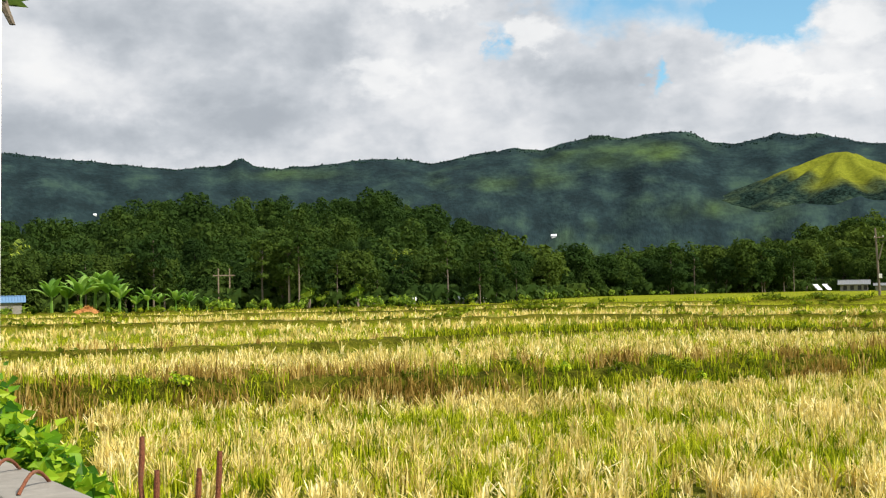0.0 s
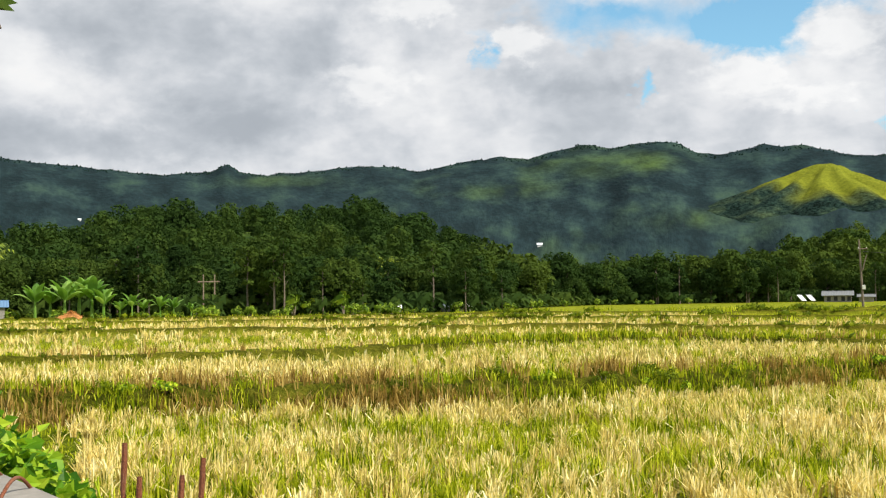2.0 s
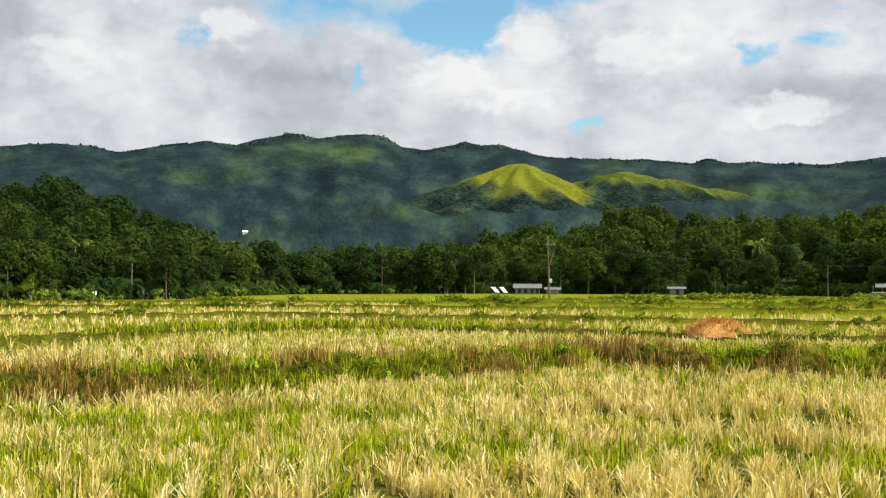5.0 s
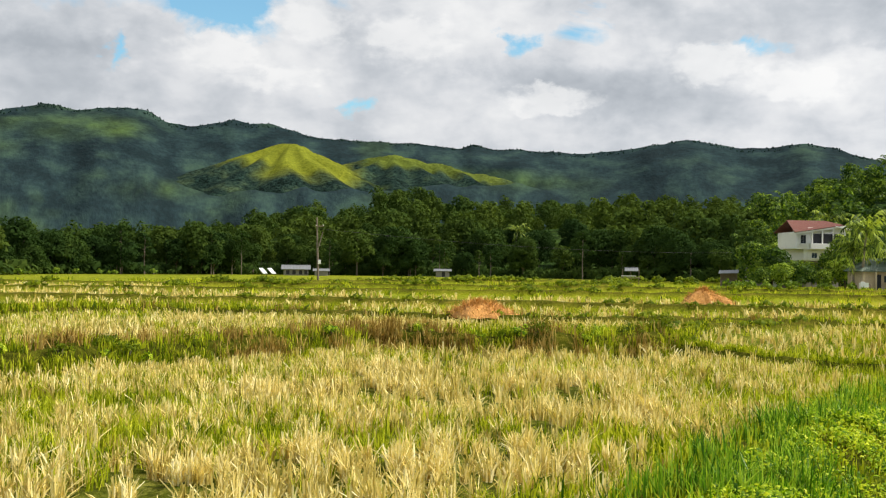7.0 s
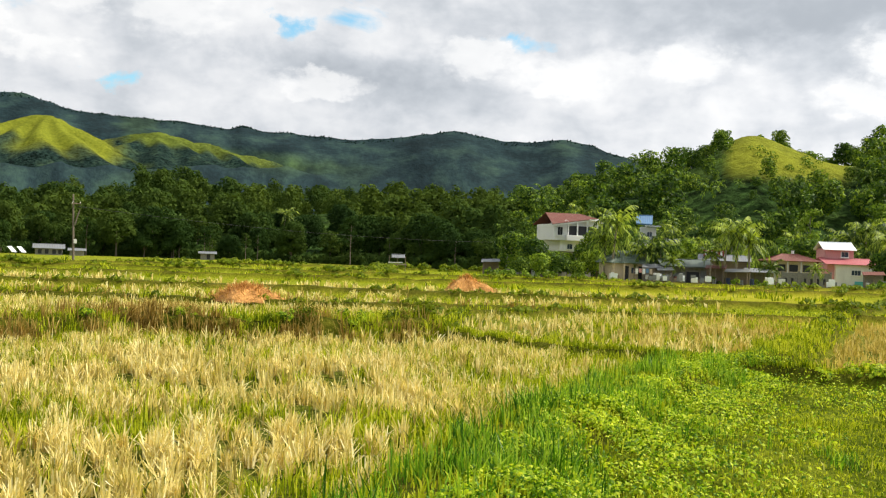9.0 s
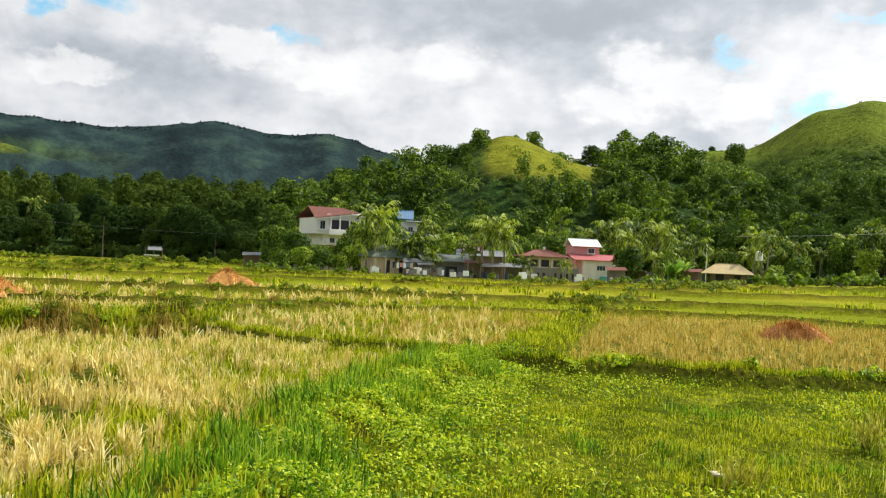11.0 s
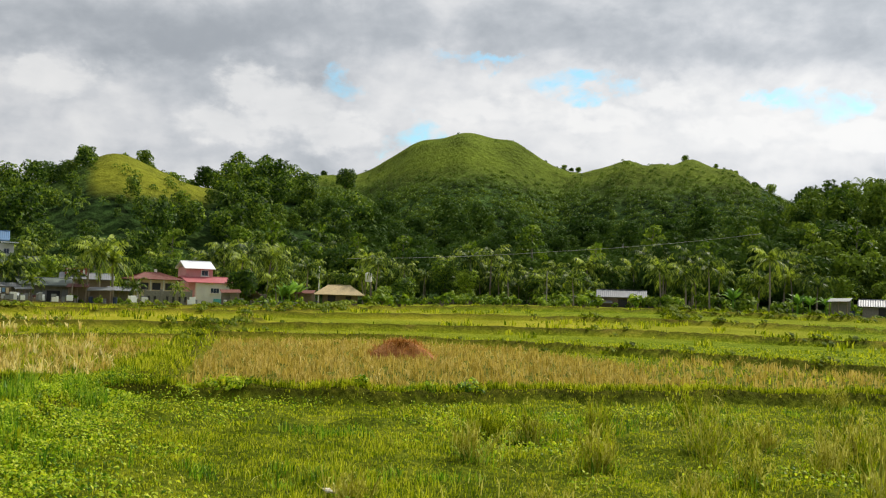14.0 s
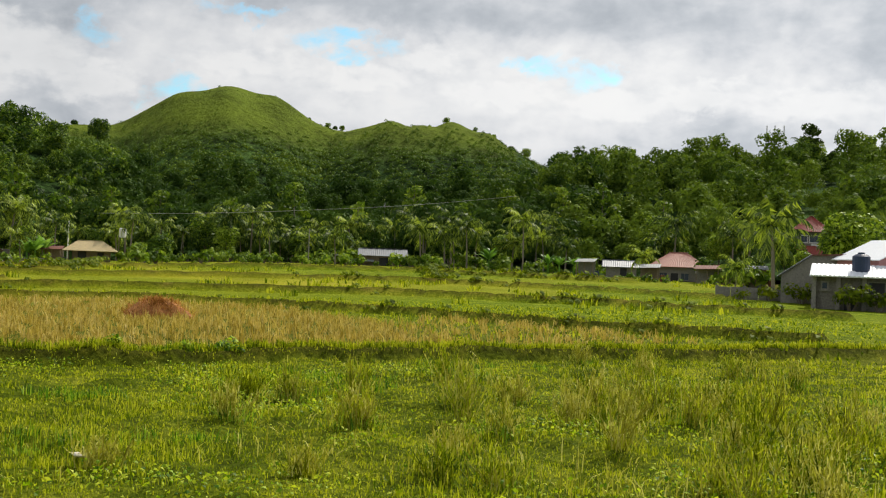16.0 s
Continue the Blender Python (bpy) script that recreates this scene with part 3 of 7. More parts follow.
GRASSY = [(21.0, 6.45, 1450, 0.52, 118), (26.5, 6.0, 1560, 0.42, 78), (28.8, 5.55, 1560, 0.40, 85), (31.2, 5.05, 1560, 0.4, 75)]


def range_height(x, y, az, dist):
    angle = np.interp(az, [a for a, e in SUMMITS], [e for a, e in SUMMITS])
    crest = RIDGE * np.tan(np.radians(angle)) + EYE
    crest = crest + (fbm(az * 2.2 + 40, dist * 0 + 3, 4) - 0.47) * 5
    u = np.clip((dist - 620) / (RIDGE - 620), 0, 1)
    over = np.clip((dist - RIDGE) / 1100, 0, 1)
    g = u ** 1.25
    spur = np.abs(fbm(az * 0.3 + 0.8 * fbm(x * 0.0015, y * 0.0015, 2), dist * 0.0005, 2) - 0.47) * 2
    folds = (0.3 - spur) * 110 * (u * (1 - u)) ** 0.8
    knobs = (fbm(az * 0.9, dist * 0.001, 3) - 0.44) * 12 * u * (1 - 0.7 * u)
    hollow = 0
    for a, e, d, slope, reach in GRASSY:
        cx, cy = polar(a, d)
        hollow = hollow + 30 * np.exp(-((x - cx) ** 2 + (y - cy) ** 2) / (1.1 * reach) ** 2)
    return (crest * g + folds + knobs - hollow) * (1 - 0.75 * over ** 1.3) - 4 * (1 - u)


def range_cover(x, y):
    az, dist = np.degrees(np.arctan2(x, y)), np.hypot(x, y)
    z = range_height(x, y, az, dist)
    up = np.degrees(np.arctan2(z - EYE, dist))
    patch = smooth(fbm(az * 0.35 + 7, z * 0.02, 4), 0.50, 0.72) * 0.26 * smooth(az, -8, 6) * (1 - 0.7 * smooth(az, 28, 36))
    # paler patches: grass with the sunlight on these slopes put into its colour
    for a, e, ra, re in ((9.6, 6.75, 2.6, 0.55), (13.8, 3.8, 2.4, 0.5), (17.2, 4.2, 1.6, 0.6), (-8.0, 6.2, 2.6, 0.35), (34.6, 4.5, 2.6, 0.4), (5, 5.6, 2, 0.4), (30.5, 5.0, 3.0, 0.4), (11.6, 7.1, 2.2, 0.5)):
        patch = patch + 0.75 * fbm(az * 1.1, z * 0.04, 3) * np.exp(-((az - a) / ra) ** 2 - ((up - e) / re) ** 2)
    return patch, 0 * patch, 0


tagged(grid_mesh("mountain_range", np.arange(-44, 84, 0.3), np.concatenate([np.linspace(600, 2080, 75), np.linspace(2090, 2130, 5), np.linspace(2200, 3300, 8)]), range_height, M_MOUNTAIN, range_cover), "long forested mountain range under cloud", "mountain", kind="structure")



def grassy_height(x, y, az, dist):
    h = np.full(np.shape(x), -50.0)
    for a, e, d, slope, reach in GRASSY:
        cx, cy = polar(a, d)
        s, c = math.sin(radians(a)), math.cos(radians(a))
        across, along = (x - cx) * c - (y - cy) * s, (x - cx) * s + (y - cy) * c
        across = np.where(across < 0, 0.74, 1.08) * across
        r = np.hypot(across, along)
        turn = np.arctan2(x - cx, y - cy)
        ribs = 0.085 * np.cos(turn * 13 + 0.012 * r + 5 * fbm(x * 0.012, y * 0.012, 3)) * r * np.exp(-r / 150)
        h = np.maximum(h, d * math.tan(radians(e)) + EYE - slope * np.sqrt(r * r + 12**2) + slope * 12 + ribs + 8 * (fbm(x * 0.03, y * 0.03, 3) - 0.47))
    return np.maximum(h, range_height(x, y, az, dist) - 14)


def sunny_grass_cover(x, y):
    # mask of the sunlit part of the grass, brightened by colour alone
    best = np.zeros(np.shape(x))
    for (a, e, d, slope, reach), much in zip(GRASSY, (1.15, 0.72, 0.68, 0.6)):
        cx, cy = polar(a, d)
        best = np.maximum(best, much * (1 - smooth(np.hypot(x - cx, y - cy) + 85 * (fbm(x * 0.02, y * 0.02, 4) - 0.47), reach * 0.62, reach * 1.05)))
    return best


tagged(grid_mesh("grassy_hill", np.arange(14, 36, 0.16), np.linspace(1180, 1760, 80), grassy_height, M_CONE, lambda x, y: (sunny_grass_cover(x, y), 0.25 * (np.arctan2(x, y) < 0.43) + 0.05, 0)), "sunlit cone-shaped grassy hill with ribs", "hill", kind="structure")


def mountain_trees():
    """Crowns that roughen the crest and the nearer slopes of the range."""
    r = np.random.RandomState(37)
    n1 = 1500
    az = r.uniform(-26, 60, n1)
    d = r.uniform(2040, 2112, n1)
    x, y = d * np.sin(np.radians(az)), d * np.cos(np.radians(az))
    z = range_height(x, y, az, d)
    size = r.uniform(1.5, 3.6, n1)
    n = n1
    ring = np.array([(math.cos(t), math.sin(t), 0.0) for t in np.arange(6) * math.pi / 3])
    V = np.zeros((n, 13, 3))
    jag = 0.7 + 0.6 * r.rand(n, 13, 1)
    V[:, :6] = ring * [0.55, 0.55, 1] + [0, 0, -0.2]
    V[:, 6:12] = ring * [0.5, 0.5, 1] * 0.95 + [0, 0, 0.45]
    V[:, 12] = [0, 0, 0.95]
    V = V * jag * size[:, None, None] + np.stack([x, y, z], 1)[:, None]
    F = []
    for k in range(6):
        q = (k + 1) % 6
        F += [(k, q, 6 + q), (k, 6 + q, 6 + k), (6 + k, 6 + q, 12)]
    F = (np.arange(n)[:, None, None] * 13 + np.array(F)[None]).reshape(-1, 3)
    me = bpy.data.meshes.new("mountain_woods")
    me.from_pydata(V.reshape(-1, 3).tolist(), [], F.tolist())
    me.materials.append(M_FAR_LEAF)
    tagged(new("mountain_woods", me), "far mountain woods, dark blue-green for cloud shade and haze", "woods", kind="stuff")


mountain_trees()

# ---- vegetation ----
def soup(name, V, F, mat):
    me = bpy.data.meshes.new(name)
    me.from_pydata(np.asarray(V).tolist(), [], np.asarray(F).tolist())
    me.materials.append(mat)
    return me


def blades(rng, base, tall, wide, lean, flat_top=0.0, bend=0.35):
    """Grass blades: three-cornered, or with a cut top; base (n, 3), tall (n,)."""
    n = len(base)
    turn, tip = rng.rand(n) * 2 * np.pi, rng.rand(n) * 2 * np.pi
    side = np.stack([np.cos(turn), np.sin(turn), np.zeros(n)], 1) * (wide * 0.5)[:, None]
    amount = (np.abs(rng.randn(n)) * lean)[:, None]
    away = np.stack([np.cos(tip), np.sin(tip), np.zeros(n)], 1) * amount * tall[:, None]
    up = np.zeros((n, 3))
    up[:, 2] = tall * (1 - 0.4 * np.clip(amount[:, 0], 0, 1.2))
    mid = base + up * 0.6 + away * bend
    top = base + up + away
    low = base - np.array([0, 0, 0.04])
    V = np.stack([low - side, low + side, mid + side * 0.85, mid - side * 0.85, top + side * flat_top, top - side * flat_top], 1)
    i = np.arange(n)[:, None] * 6
    if flat_top > 0:
        F = np.concatenate([i + [0, 1, 2, 3], i + [3, 2, 4, 5]])
        return V.reshape(-1, 3), F
    V = V[:, :5]
    i = np.arange(n)[:, None] * 5
    return V.reshape(-1, 3), ("mixed", i + [0, 1, 2, 3], i + [3, 2, 4])


def merge(parts):
    V, faces, k = [], [], 0
    for v, f in parts:
        groups = f[1:] if isinstance(f, tuple) else [f]
        for g in groups:
            faces += (np.asarray(g) + k).tolist()
        V.append(v)
        k += len(v)
    return np.concatenate(V), faces


def stuff(name, parts, mat, label, category):
    V, faces = merge(parts)
    me = bpy.data.meshes.new(name)
    me.from_pydata(V.tolist(), [], faces)
    me.materials.append(mat)
    return tagged(new(name, me), label, category, kind="stuff")


def sector(rng, lo, hi, near, far, per_m2):
    """Random places in a sector round the stand."""
    n = int(0.5 * (far**2 - near**2) * radians(hi - lo) * per_m2)
    a = np.radians(lo + (hi - lo) * rng.rand(n))
    d = np.sqrt(near**2 + (far**2 - near**2) * rng.rand(n))
    return d * np.sin(a), d * np.cos(a)


def on_ground(x, y):
    return np.stack([x, y, field_height(x, y)], 1)


def tufts(rng, x, y, each, radius, tall, wide, lean, flat_top=0.0, spread=0.35):
    c = np.repeat(on_ground(x, y), each, 0)
    n = len(c)
    a, r = rng.rand(n) * 2 * np.pi, radius * np.sqrt(rng.rand(n))
    c[:, 0] += np.cos(a) * r
    c[:, 1] += np.sin(a) * r
    own = np.repeat(0.75 + 0.5 * rng.rand(len(x)), each)
    return blades(rng, c, tall * own * (1 - spread + 2 * spread * rng.rand(n)), wide * (0.6 + 0.8 * rng.rand(n)), lean, flat_top)


rng = np.random.RandomState(11)


def straw_tufts():
    parts = []
    for lo, hi, near, far, per, each, tall, wide in ((-26, 62, 9.3, 17, 17, 26, 0.25, 0.019), (-26, 62, 17, 25.5, 15, 18, 0.27, 0.024), (-26, 58, 25.5, 48, 9, 9, 0.30, 0.038), (-26, 60, 48, 105, 1.8, 6, 0.34, 0.08)):
        x, y = sector(rng, lo, hi, near, far, per)
        straw, bank, lush, under = cover_at(x, y)
        keep = rng.rand(len(x)) < straw * (3.0 * fbm(x * 0.6, y * 0.6, 3) - 0.6) * (1 - bank) * ((y > 0.62 * x) | (np.hypot(x, y) < 24))
        parts.append(tufts(rng, x[keep], y[keep], each, 0.055, tall, wide, 0.4, 0.5, 0.45))
    return stuff("rice_stubble", parts, M_STRAW, "dry yellow rice stubble standing in cut tufts", "stubble")


def old_stubble():
    x, y = sector(rng, 52, 102, 19, 52, 9)
    straw, bank, lush, under = cover_at(x, y)
    keep = (rng.rand(len(x)) < straw * (0.4 + 0.9 * fbm(x * 0.3, y * 0.3, 3)) * (1 - bank)) & (x > 19.5)
    return stuff("old_stubble", [tufts(rng, x[keep], y[keep], 7, 0.14, 0.24, 0.034, 0.45, 0.4)], M_OLD_STRAW, "browned old rice stubble in the drier paddy", "stubble")


def green_in_straw():
    x, y = sector(rng, -26, 62, 9.3, 60, 30)
    straw, bank, lush, under = cover_at(x, y)
    d = np.hypot(x, y)
    keep = (rng.rand(len(x)) < straw * smooth(fbm(x * 0.3 + 50, y * 0.3, 3), 0.32, 0.58) * np.clip(22 / d, 0.15, 1)) & (bank < 0.3)
    x, y = x[keep], y[keep]
    return stuff("young_grass", [tufts(rng, x, y, 12, 0.16, 0.27, 0.018, 0.45)], M_GRASS, "young green grass sprouting between stubble", "grass")


def meadow():
    parts = []
    for lo, hi, near, far, per, tall, wide in ((-27, -16, 9.3, 26, 120, 0.16, 0.022), (40, 113, 9.3, 17, 520, 0.085, 0.014), (48, 113, 17, 30, 240, 0.095, 0.022), (48, 113, 30, 60, 14, 0.15, 0.07)):
        x, y = sector(rng, lo, hi, near, far, per)
        straw, bank, lush, under = cover_at(x, y)
        keep = (straw < 0.5) & (rng.rand(len(x)) < 0.3 + 0.9 * fbm(x * 0.7, y * 0.7, 3))
        x, y = x[keep], y[keep]
        own = 0.45 + 1.1 * smooth(fbm(x * 0.9 + 90, y * 0.9, 3), 0.40, 0.72)
        parts.append(blades(rng, on_ground(x, y), tall * own * (0.5 + rng.rand(len(x))), np.full(len(x), wide), 0.75))
    x, y = sector(rng, 46, 113, 9.3, 26, 7)
    straw, bank, lush, under = cover_at(x, y)
    keep = (straw < 0.5) & (rng.rand(len(x)) < smooth(fbm(x * 0.4 + 33, y * 0.4, 3), 0.36, 0.62))
    fleck = [blades(rng, on_ground(x[keep], y[keep]), 0.08 + 0.14 * rng.rand(keep.sum()), np.full(keep.sum(), 0.016), 0.9)]
    x, y = sector(rng, 72, 113, 10, 18.5, 26)
    keep = rng.rand(len(x)) < smooth(fbm(x * 0.55 + 13, y * 0.55, 3), 0.38, 0.62) * smooth(np.degrees(np.arctan2(x, y)), 70, 96)
    fleck.append(blades(rng, on_ground(x[keep], y[keep]), 0.12 + 0.26 * rng.rand(keep.sum()), np.full(keep.sum(), 0.015), 0.7))
    stuff("dry_stalks", fleck, M_TAN, "pale dry stalks scattered through the meadow", "grass")
    return stuff("meadow_grass", parts, M_GRASS, "rough green grass over a wet paddy", "grass")


def bank_grass():
    green, dry, tallg = [], [], []
    for k, (pts, top, half) in enumerate(BANKS):
        for (ax, ay), (bx, by) in zip(pts, pts[1:]):
            length = math.hypot(bx - ax, by - ay)
            mid = math.hypot((ax + bx) / 2, (ay + by) / 2)
            per = 60 if mid < 32 else 9 if mid < 48 else 0.8
            per = 130 if k == 0 else per
            n = int(length * per)
            t = rng.rand(n)
            off = np.clip(rng.randn(n), -1.6, 1.6) * half * 0.5
            x = ax + (bx - ax) * t - (by - ay) / length * off
            y = ay + (by - ay) * t + (bx - ax) / length * off
            big = 1.0 if mid < 32 else 1.6 if mid < 60 else 2.4
            if k == 0:
                face = rng.rand(n) < 0.45
                off = np.where(face, -half * (0.75 + 0.3 * rng.rand(n)), off)
                x = ax + (bx - ax) * t - (by - ay) / length * off
                y = ay + (by - ay) * t + (bx - ax) / length * off
            if k == 1:
                off = np.abs(off) * 0.8 - 0.1
                x = ax + (bx - ax) * t - (by - ay) / length * off
                y = ay + (by - ay) * t + (bx - ax) / length * off
            brown = (fbm(x * 0.9 + 7 * k, y * 0.9, 3) + 0.25 * (fbm(x * 0.2, y * 0.2 + 3 * k, 2) - 0.4) > 0.46 + 0.05 * rng.randn(n)) & (k in (0, 3, 5))
            for where, sink, h in ((~brown, green, 0.24 if k == 0 else 0.15), (brown, dry, 0.30)):
                if where.any():
                    sink.append(tufts(rng, x[where], y[where], 5, 0.12 * big, h, 0.022 * big, 0.55))
    stuff("bank_grass", green, M_GRASS, "green grass tufts along paddy banks", "grass")
    stuff("dry_bank_grass", dry, M_DRY, "brown withered grass hanging over a paddy bank", "grass")


def tall_grass():
    parts = []
    path = BANKS[2][0]
    for (ax, ay), (bx, by) in zip(path, path[1:]):
        n = int(math.hypot(bx - ax, by - ay) * 230)
        t, off = rng.rand(n), rng.randn(n) * 0.48 - 0.25
        length = math.hypot(bx - ax, by - ay)
        x = ax + (bx - ax) * t - (by - ay) / length * off
        y = ay + (by - ay) * t + (bx - ax) / length * off
        keep = rng.rand(n) < smooth(fbm(x * 1.3 + 21, y * 1.3, 3), 0.36, 0.56)
        for lo, hi, tall in ((0.0, 0.5, 0.20), (0.5, 2.0, 0.33)):
            z = fbm(x * 0.8 + 5, y * 0.8, 2) / 0.75
            some = keep & (z >= lo) & (z < hi)
            parts.append(tufts(rng, x[some], y[some], 6, 0.11, tall, 0.015, 0.45))
    x, y = sector(rng, 50, 112, 10, 24, 5.0)
    keep = fbm(x * 0.5 + 71, y * 0.5, 3) > 0.55
    parts.append(tufts(rng, x[keep], y[keep], 22, 0.16, 0.15, 0.013, 0.6))
    return stuff("tall_grass", parts, M_BLADE, "tall dark-green grass along a path bank", "grass")


def lush_strip():
    """Fresh grass in the paddy past the second bank."""
    x, y = sector(rng, -2, 26, 41, 51, 16)
    keep = rng.rand(len(x)) < smooth(fbm(x * 0.12 + 8, y * 0.3, 3), 0.30, 0.5)
    return stuff("lush_grass", [tufts(rng, x[keep], y[keep], 6, 0.2, 0.30, 0.05, 0.5)], M_GRASS, "fresh light-green grass in a far paddy", "grass")


lush_strip()
straw_tufts()
old_stubble()
green_in_straw()
meadow()
bank_grass()
tall_grass()


def leaf_cloud(rng, centres, radii, per, size, squash=0.75, single=False, stray=0.38):
    """Leaf clumps over the shells of several lobes: pairs of bent diamonds."""
    P, N = [], []
    for c, r in zip(centres, radii):
        n = max(6, int(per * r * r))
        v = rng.randn(n, 3)
        v /= np.linalg.norm(v, axis=1)[:, None]
        v = v[v[:, 2] > -0.55]
        shell = r * (0.72 + 0.36 * rng.rand(len(v)))[:, None]
        P.append(np.array(c) + v * shell * [1, 1, squash])
        N.append(v)
    P, N = np.concatenate(P), np.concatenate(N)
    n = len(P)
    N = N + stray * rng.randn(n, 3) + [0, 0, 0.3]
    N /= np.linalg.norm(N, axis=1)[:, None]
    a = np.cross(N, rng.randn(n, 3))
    a /= np.linalg.norm(a, axis=1)[:, None]
    b = np.cross(N, a)
    s = size * (0.55 + 0.9 * rng.rand(n))[:, None]
    a, b = a * s, b * s * (0.35 + 0.4 * rng.rand(n))[:, None]
    if single:
        V = np.stack([P - a, P + a * 0.5 - b, P + a * 0.6 + b], 1).reshape(-1, 3)
        return V, np.arange(3 * n).reshape(-1, 3)
    drop = N * s * 0.25
    V = np.stack([P - a - drop, P - b, P + a - drop, P + b], 1).reshape(-1, 3)
    i = np.arange(n)[:, None] * 4
    return V, np.concatenate([i + [0, 1, 3], i + [1, 2, 3]])


def tube(path, radii, sides=6):
    V, F = [], []
    for k, (p, r) in enumerate(zip(path, radii)):
        a = np.arange(sides) * 2 * np.pi / sides
        V += [(p[0] + r * math.cos(t), p[1] + r * math.sin(t), p[2]) for t in a]
        if k:
            o = (k - 1) * sides
            F += [(o + j, o + (j + 1) % sides, o + sides + (j + 1) % sides, o + sides + j) for j in range(sides)]
    return np.array(V), np.array(F)


def broadleaf(seed, tall, wide, size, per, squash=0.8, lobes=9, low=0.35, stray=0.5):
    r = np.random.RandomState(seed)
    centres, radii = [], []
    for k in range(lobes):
        a = k * 2.4 + r.rand()
        h = low + (0.86 - low) * (k + 0.5) / lobes
        out = wide * 0.5 * (1.02 - abs(h - 0.5) * 0.9) * (0.35 + 0.5 * r.rand())
        centres.append((math.cos(a) * out, math.sin(a) * out, tall * h))
        radii.append(wide * (0.2 + 0.13 * r.rand()))
    centres.append((0, 0, tall * 0.86))
    radii.append(wide * 0.2)
    crown = leaf_cloud(r, centres, radii, per, size, squash, True, stray)
    bits = [tube([(0, 0, -0.6), (0.1, 0, tall * 0.2), (-0.1, 0.1, tall * 0.5), (0, 0, tall * 0.8)], [tall * 0.022, tall * 0.017, tall * 0.012, 0.03])]
    for c in centres[:6]:
        bits.append(tube([(0, 0, tall * 0.25), (c[0] * 0.5, c[1] * 0.5, (tall * 0.3 + c[2]) / 2), c], [tall * 0.01, tall * 0.007, 0.02], 4))
    return crown, merge(bits)


def palm(seed, tall, fronds=17, length=4.2):
    r = np.random.RandomState(seed)
    lean = r.rand(2) * tall * 0.16 - tall * 0.08
    path = [(lean[0] * t * t, lean[1] * t * t, -0.5 + (tall + 0.5) * t) for t in np.linspace(0, 1, 8)]
    trunk = tube(path, np.linspace(0.2, 0.11, 8))
    top = np.array(path[-1])
    V, F = [], []
    for k in range(fronds):
        a, lift = k * 2.39996 + r.rand() * 0.4, 1.25 - 1.75 * (k / fronds) + 0.15 * r.randn()
        out = np.array([math.cos(a), math.sin(a), 0])
        side = np.array([-out[1], out[0], 0])
        L = length * (0.85 + 0.3 * r.rand())
        steps = 13
        pts = []
        for s in np.linspace(0.06, 1, steps):
            ang = lift - 1.5 * s * s
            pts.append((s, ang))
        p = top.copy()
        rib = [p.copy()]
        for s, ang in pts:
            p = p + (out * math.cos(ang) + np.array([0, 0, math.sin(ang)])) * (L / steps)
            rib.append(p.copy())
        for q in range(1, len(rib)):
            t = q / len(rib)
            leaf = L * 0.24 * math.sin(math.pi * min(0.96, t * 0.8 + 0.16)) + 0.08
            ahead = rib[q] - rib[q - 1]
            for sgn in (1, -1):
                tip = rib[q] + side * sgn * leaf * 0.62 + ahead * 0.8 - np.array([0, 0, leaf * (0.5 + 0.5 * r.rand())])
                o = len(V)
                V += [rib[q - 1], rib[q], tip]
                F.append((o, o + 1, o + 2))
    return (np.array(V), np.array(F)), trunk


def banana(seed, tall):
    r = np.random.RandomState(seed)
    V, F = [], []
    for k in range(9):
        a, lift = k * 2.4 + r.rand(), 1.5 - 0.75 * k / 9
        out = np.array([math.cos(a), math.sin(a), 0])
        side = np.array([-out[1], out[0], 0])
        L, p = tall * (0.6 + 0.15 * r.rand()), np.array([0, 0, tall * 0.42])
        rows = []
        for s in np.linspace(0, 1, 7):
            ang = lift - 1.15 * s * s
            p = p + (out * math.cos(ang) + np.array([0, 0, math.sin(ang)])) * (L / 7)
            w = 0.34 * math.sin(math.pi * (0.06 + 0.92 * s)) * tall / 3.2
            rows.append((p - side * w - np.array([0, 0, w * 0.4]), p.copy(), p + side * w - np.array([0, 0, w * 0.4])))
        o = len(V)
        for row in rows:
            V += row
        for j in range(6):
            for c in (0, 1):
                i = o + j * 3 + c
                F.append((i, i + 1, i + 4, i + 3))
    stem = tube([(0, 0, -0.3), (0.03, 0, tall * 0.3), (0, 0, tall * 0.6)], [0.15, 0.12, 0.07])
    return (np.array(V), F), stem


def prototype(name, crown, trunk, leaf, bark, crown_name="crown"):
    return soup(crown_name, crown[0], crown[1], leaf) if isinstance(crown[1], np.ndarray) else soup_list(crown_name, crown, leaf), soup_list("trunk", trunk, bark)


def soup_list(name, vf, mat):
    me = bpy.data.meshes.new(name)
    me.from_pydata(np.asarray(vf[0]).tolist(), [], [tuple(f) for f in vf[1]])
    me.materials.append(mat)
    return me


def plant(name, meshes, x, y, z, size, turn, label, category, group=""):
    """One tree: an Empty at its foot with trunk and crown."""
    top = new(name)
    top.matrix_basis = pose(x, y, z, 0, 0, turn) @ Matrix.Diagonal((size, size, size, 1))
    for part_name, me in zip(("crown", "trunk"), meshes):
        o = new(part_name, me)
        o.parent = top
    return tagged(top, label, category, group)


TREES = [prototype("tree", *broadleaf(21 + k, t, w, 0.40, 70, s, lb, lo), M_LEAF, M_BARK) for k, (t, w, s, lb, lo) in enumerate([(10, 8, 0.8, 10, 0.3), (12, 7, 0.9, 11, 0.28), (9, 8.5, 0.7, 10, 0.35), (13, 8, 0.9, 12, 0.3), (8, 6, 0.9, 9, 0.25)])]
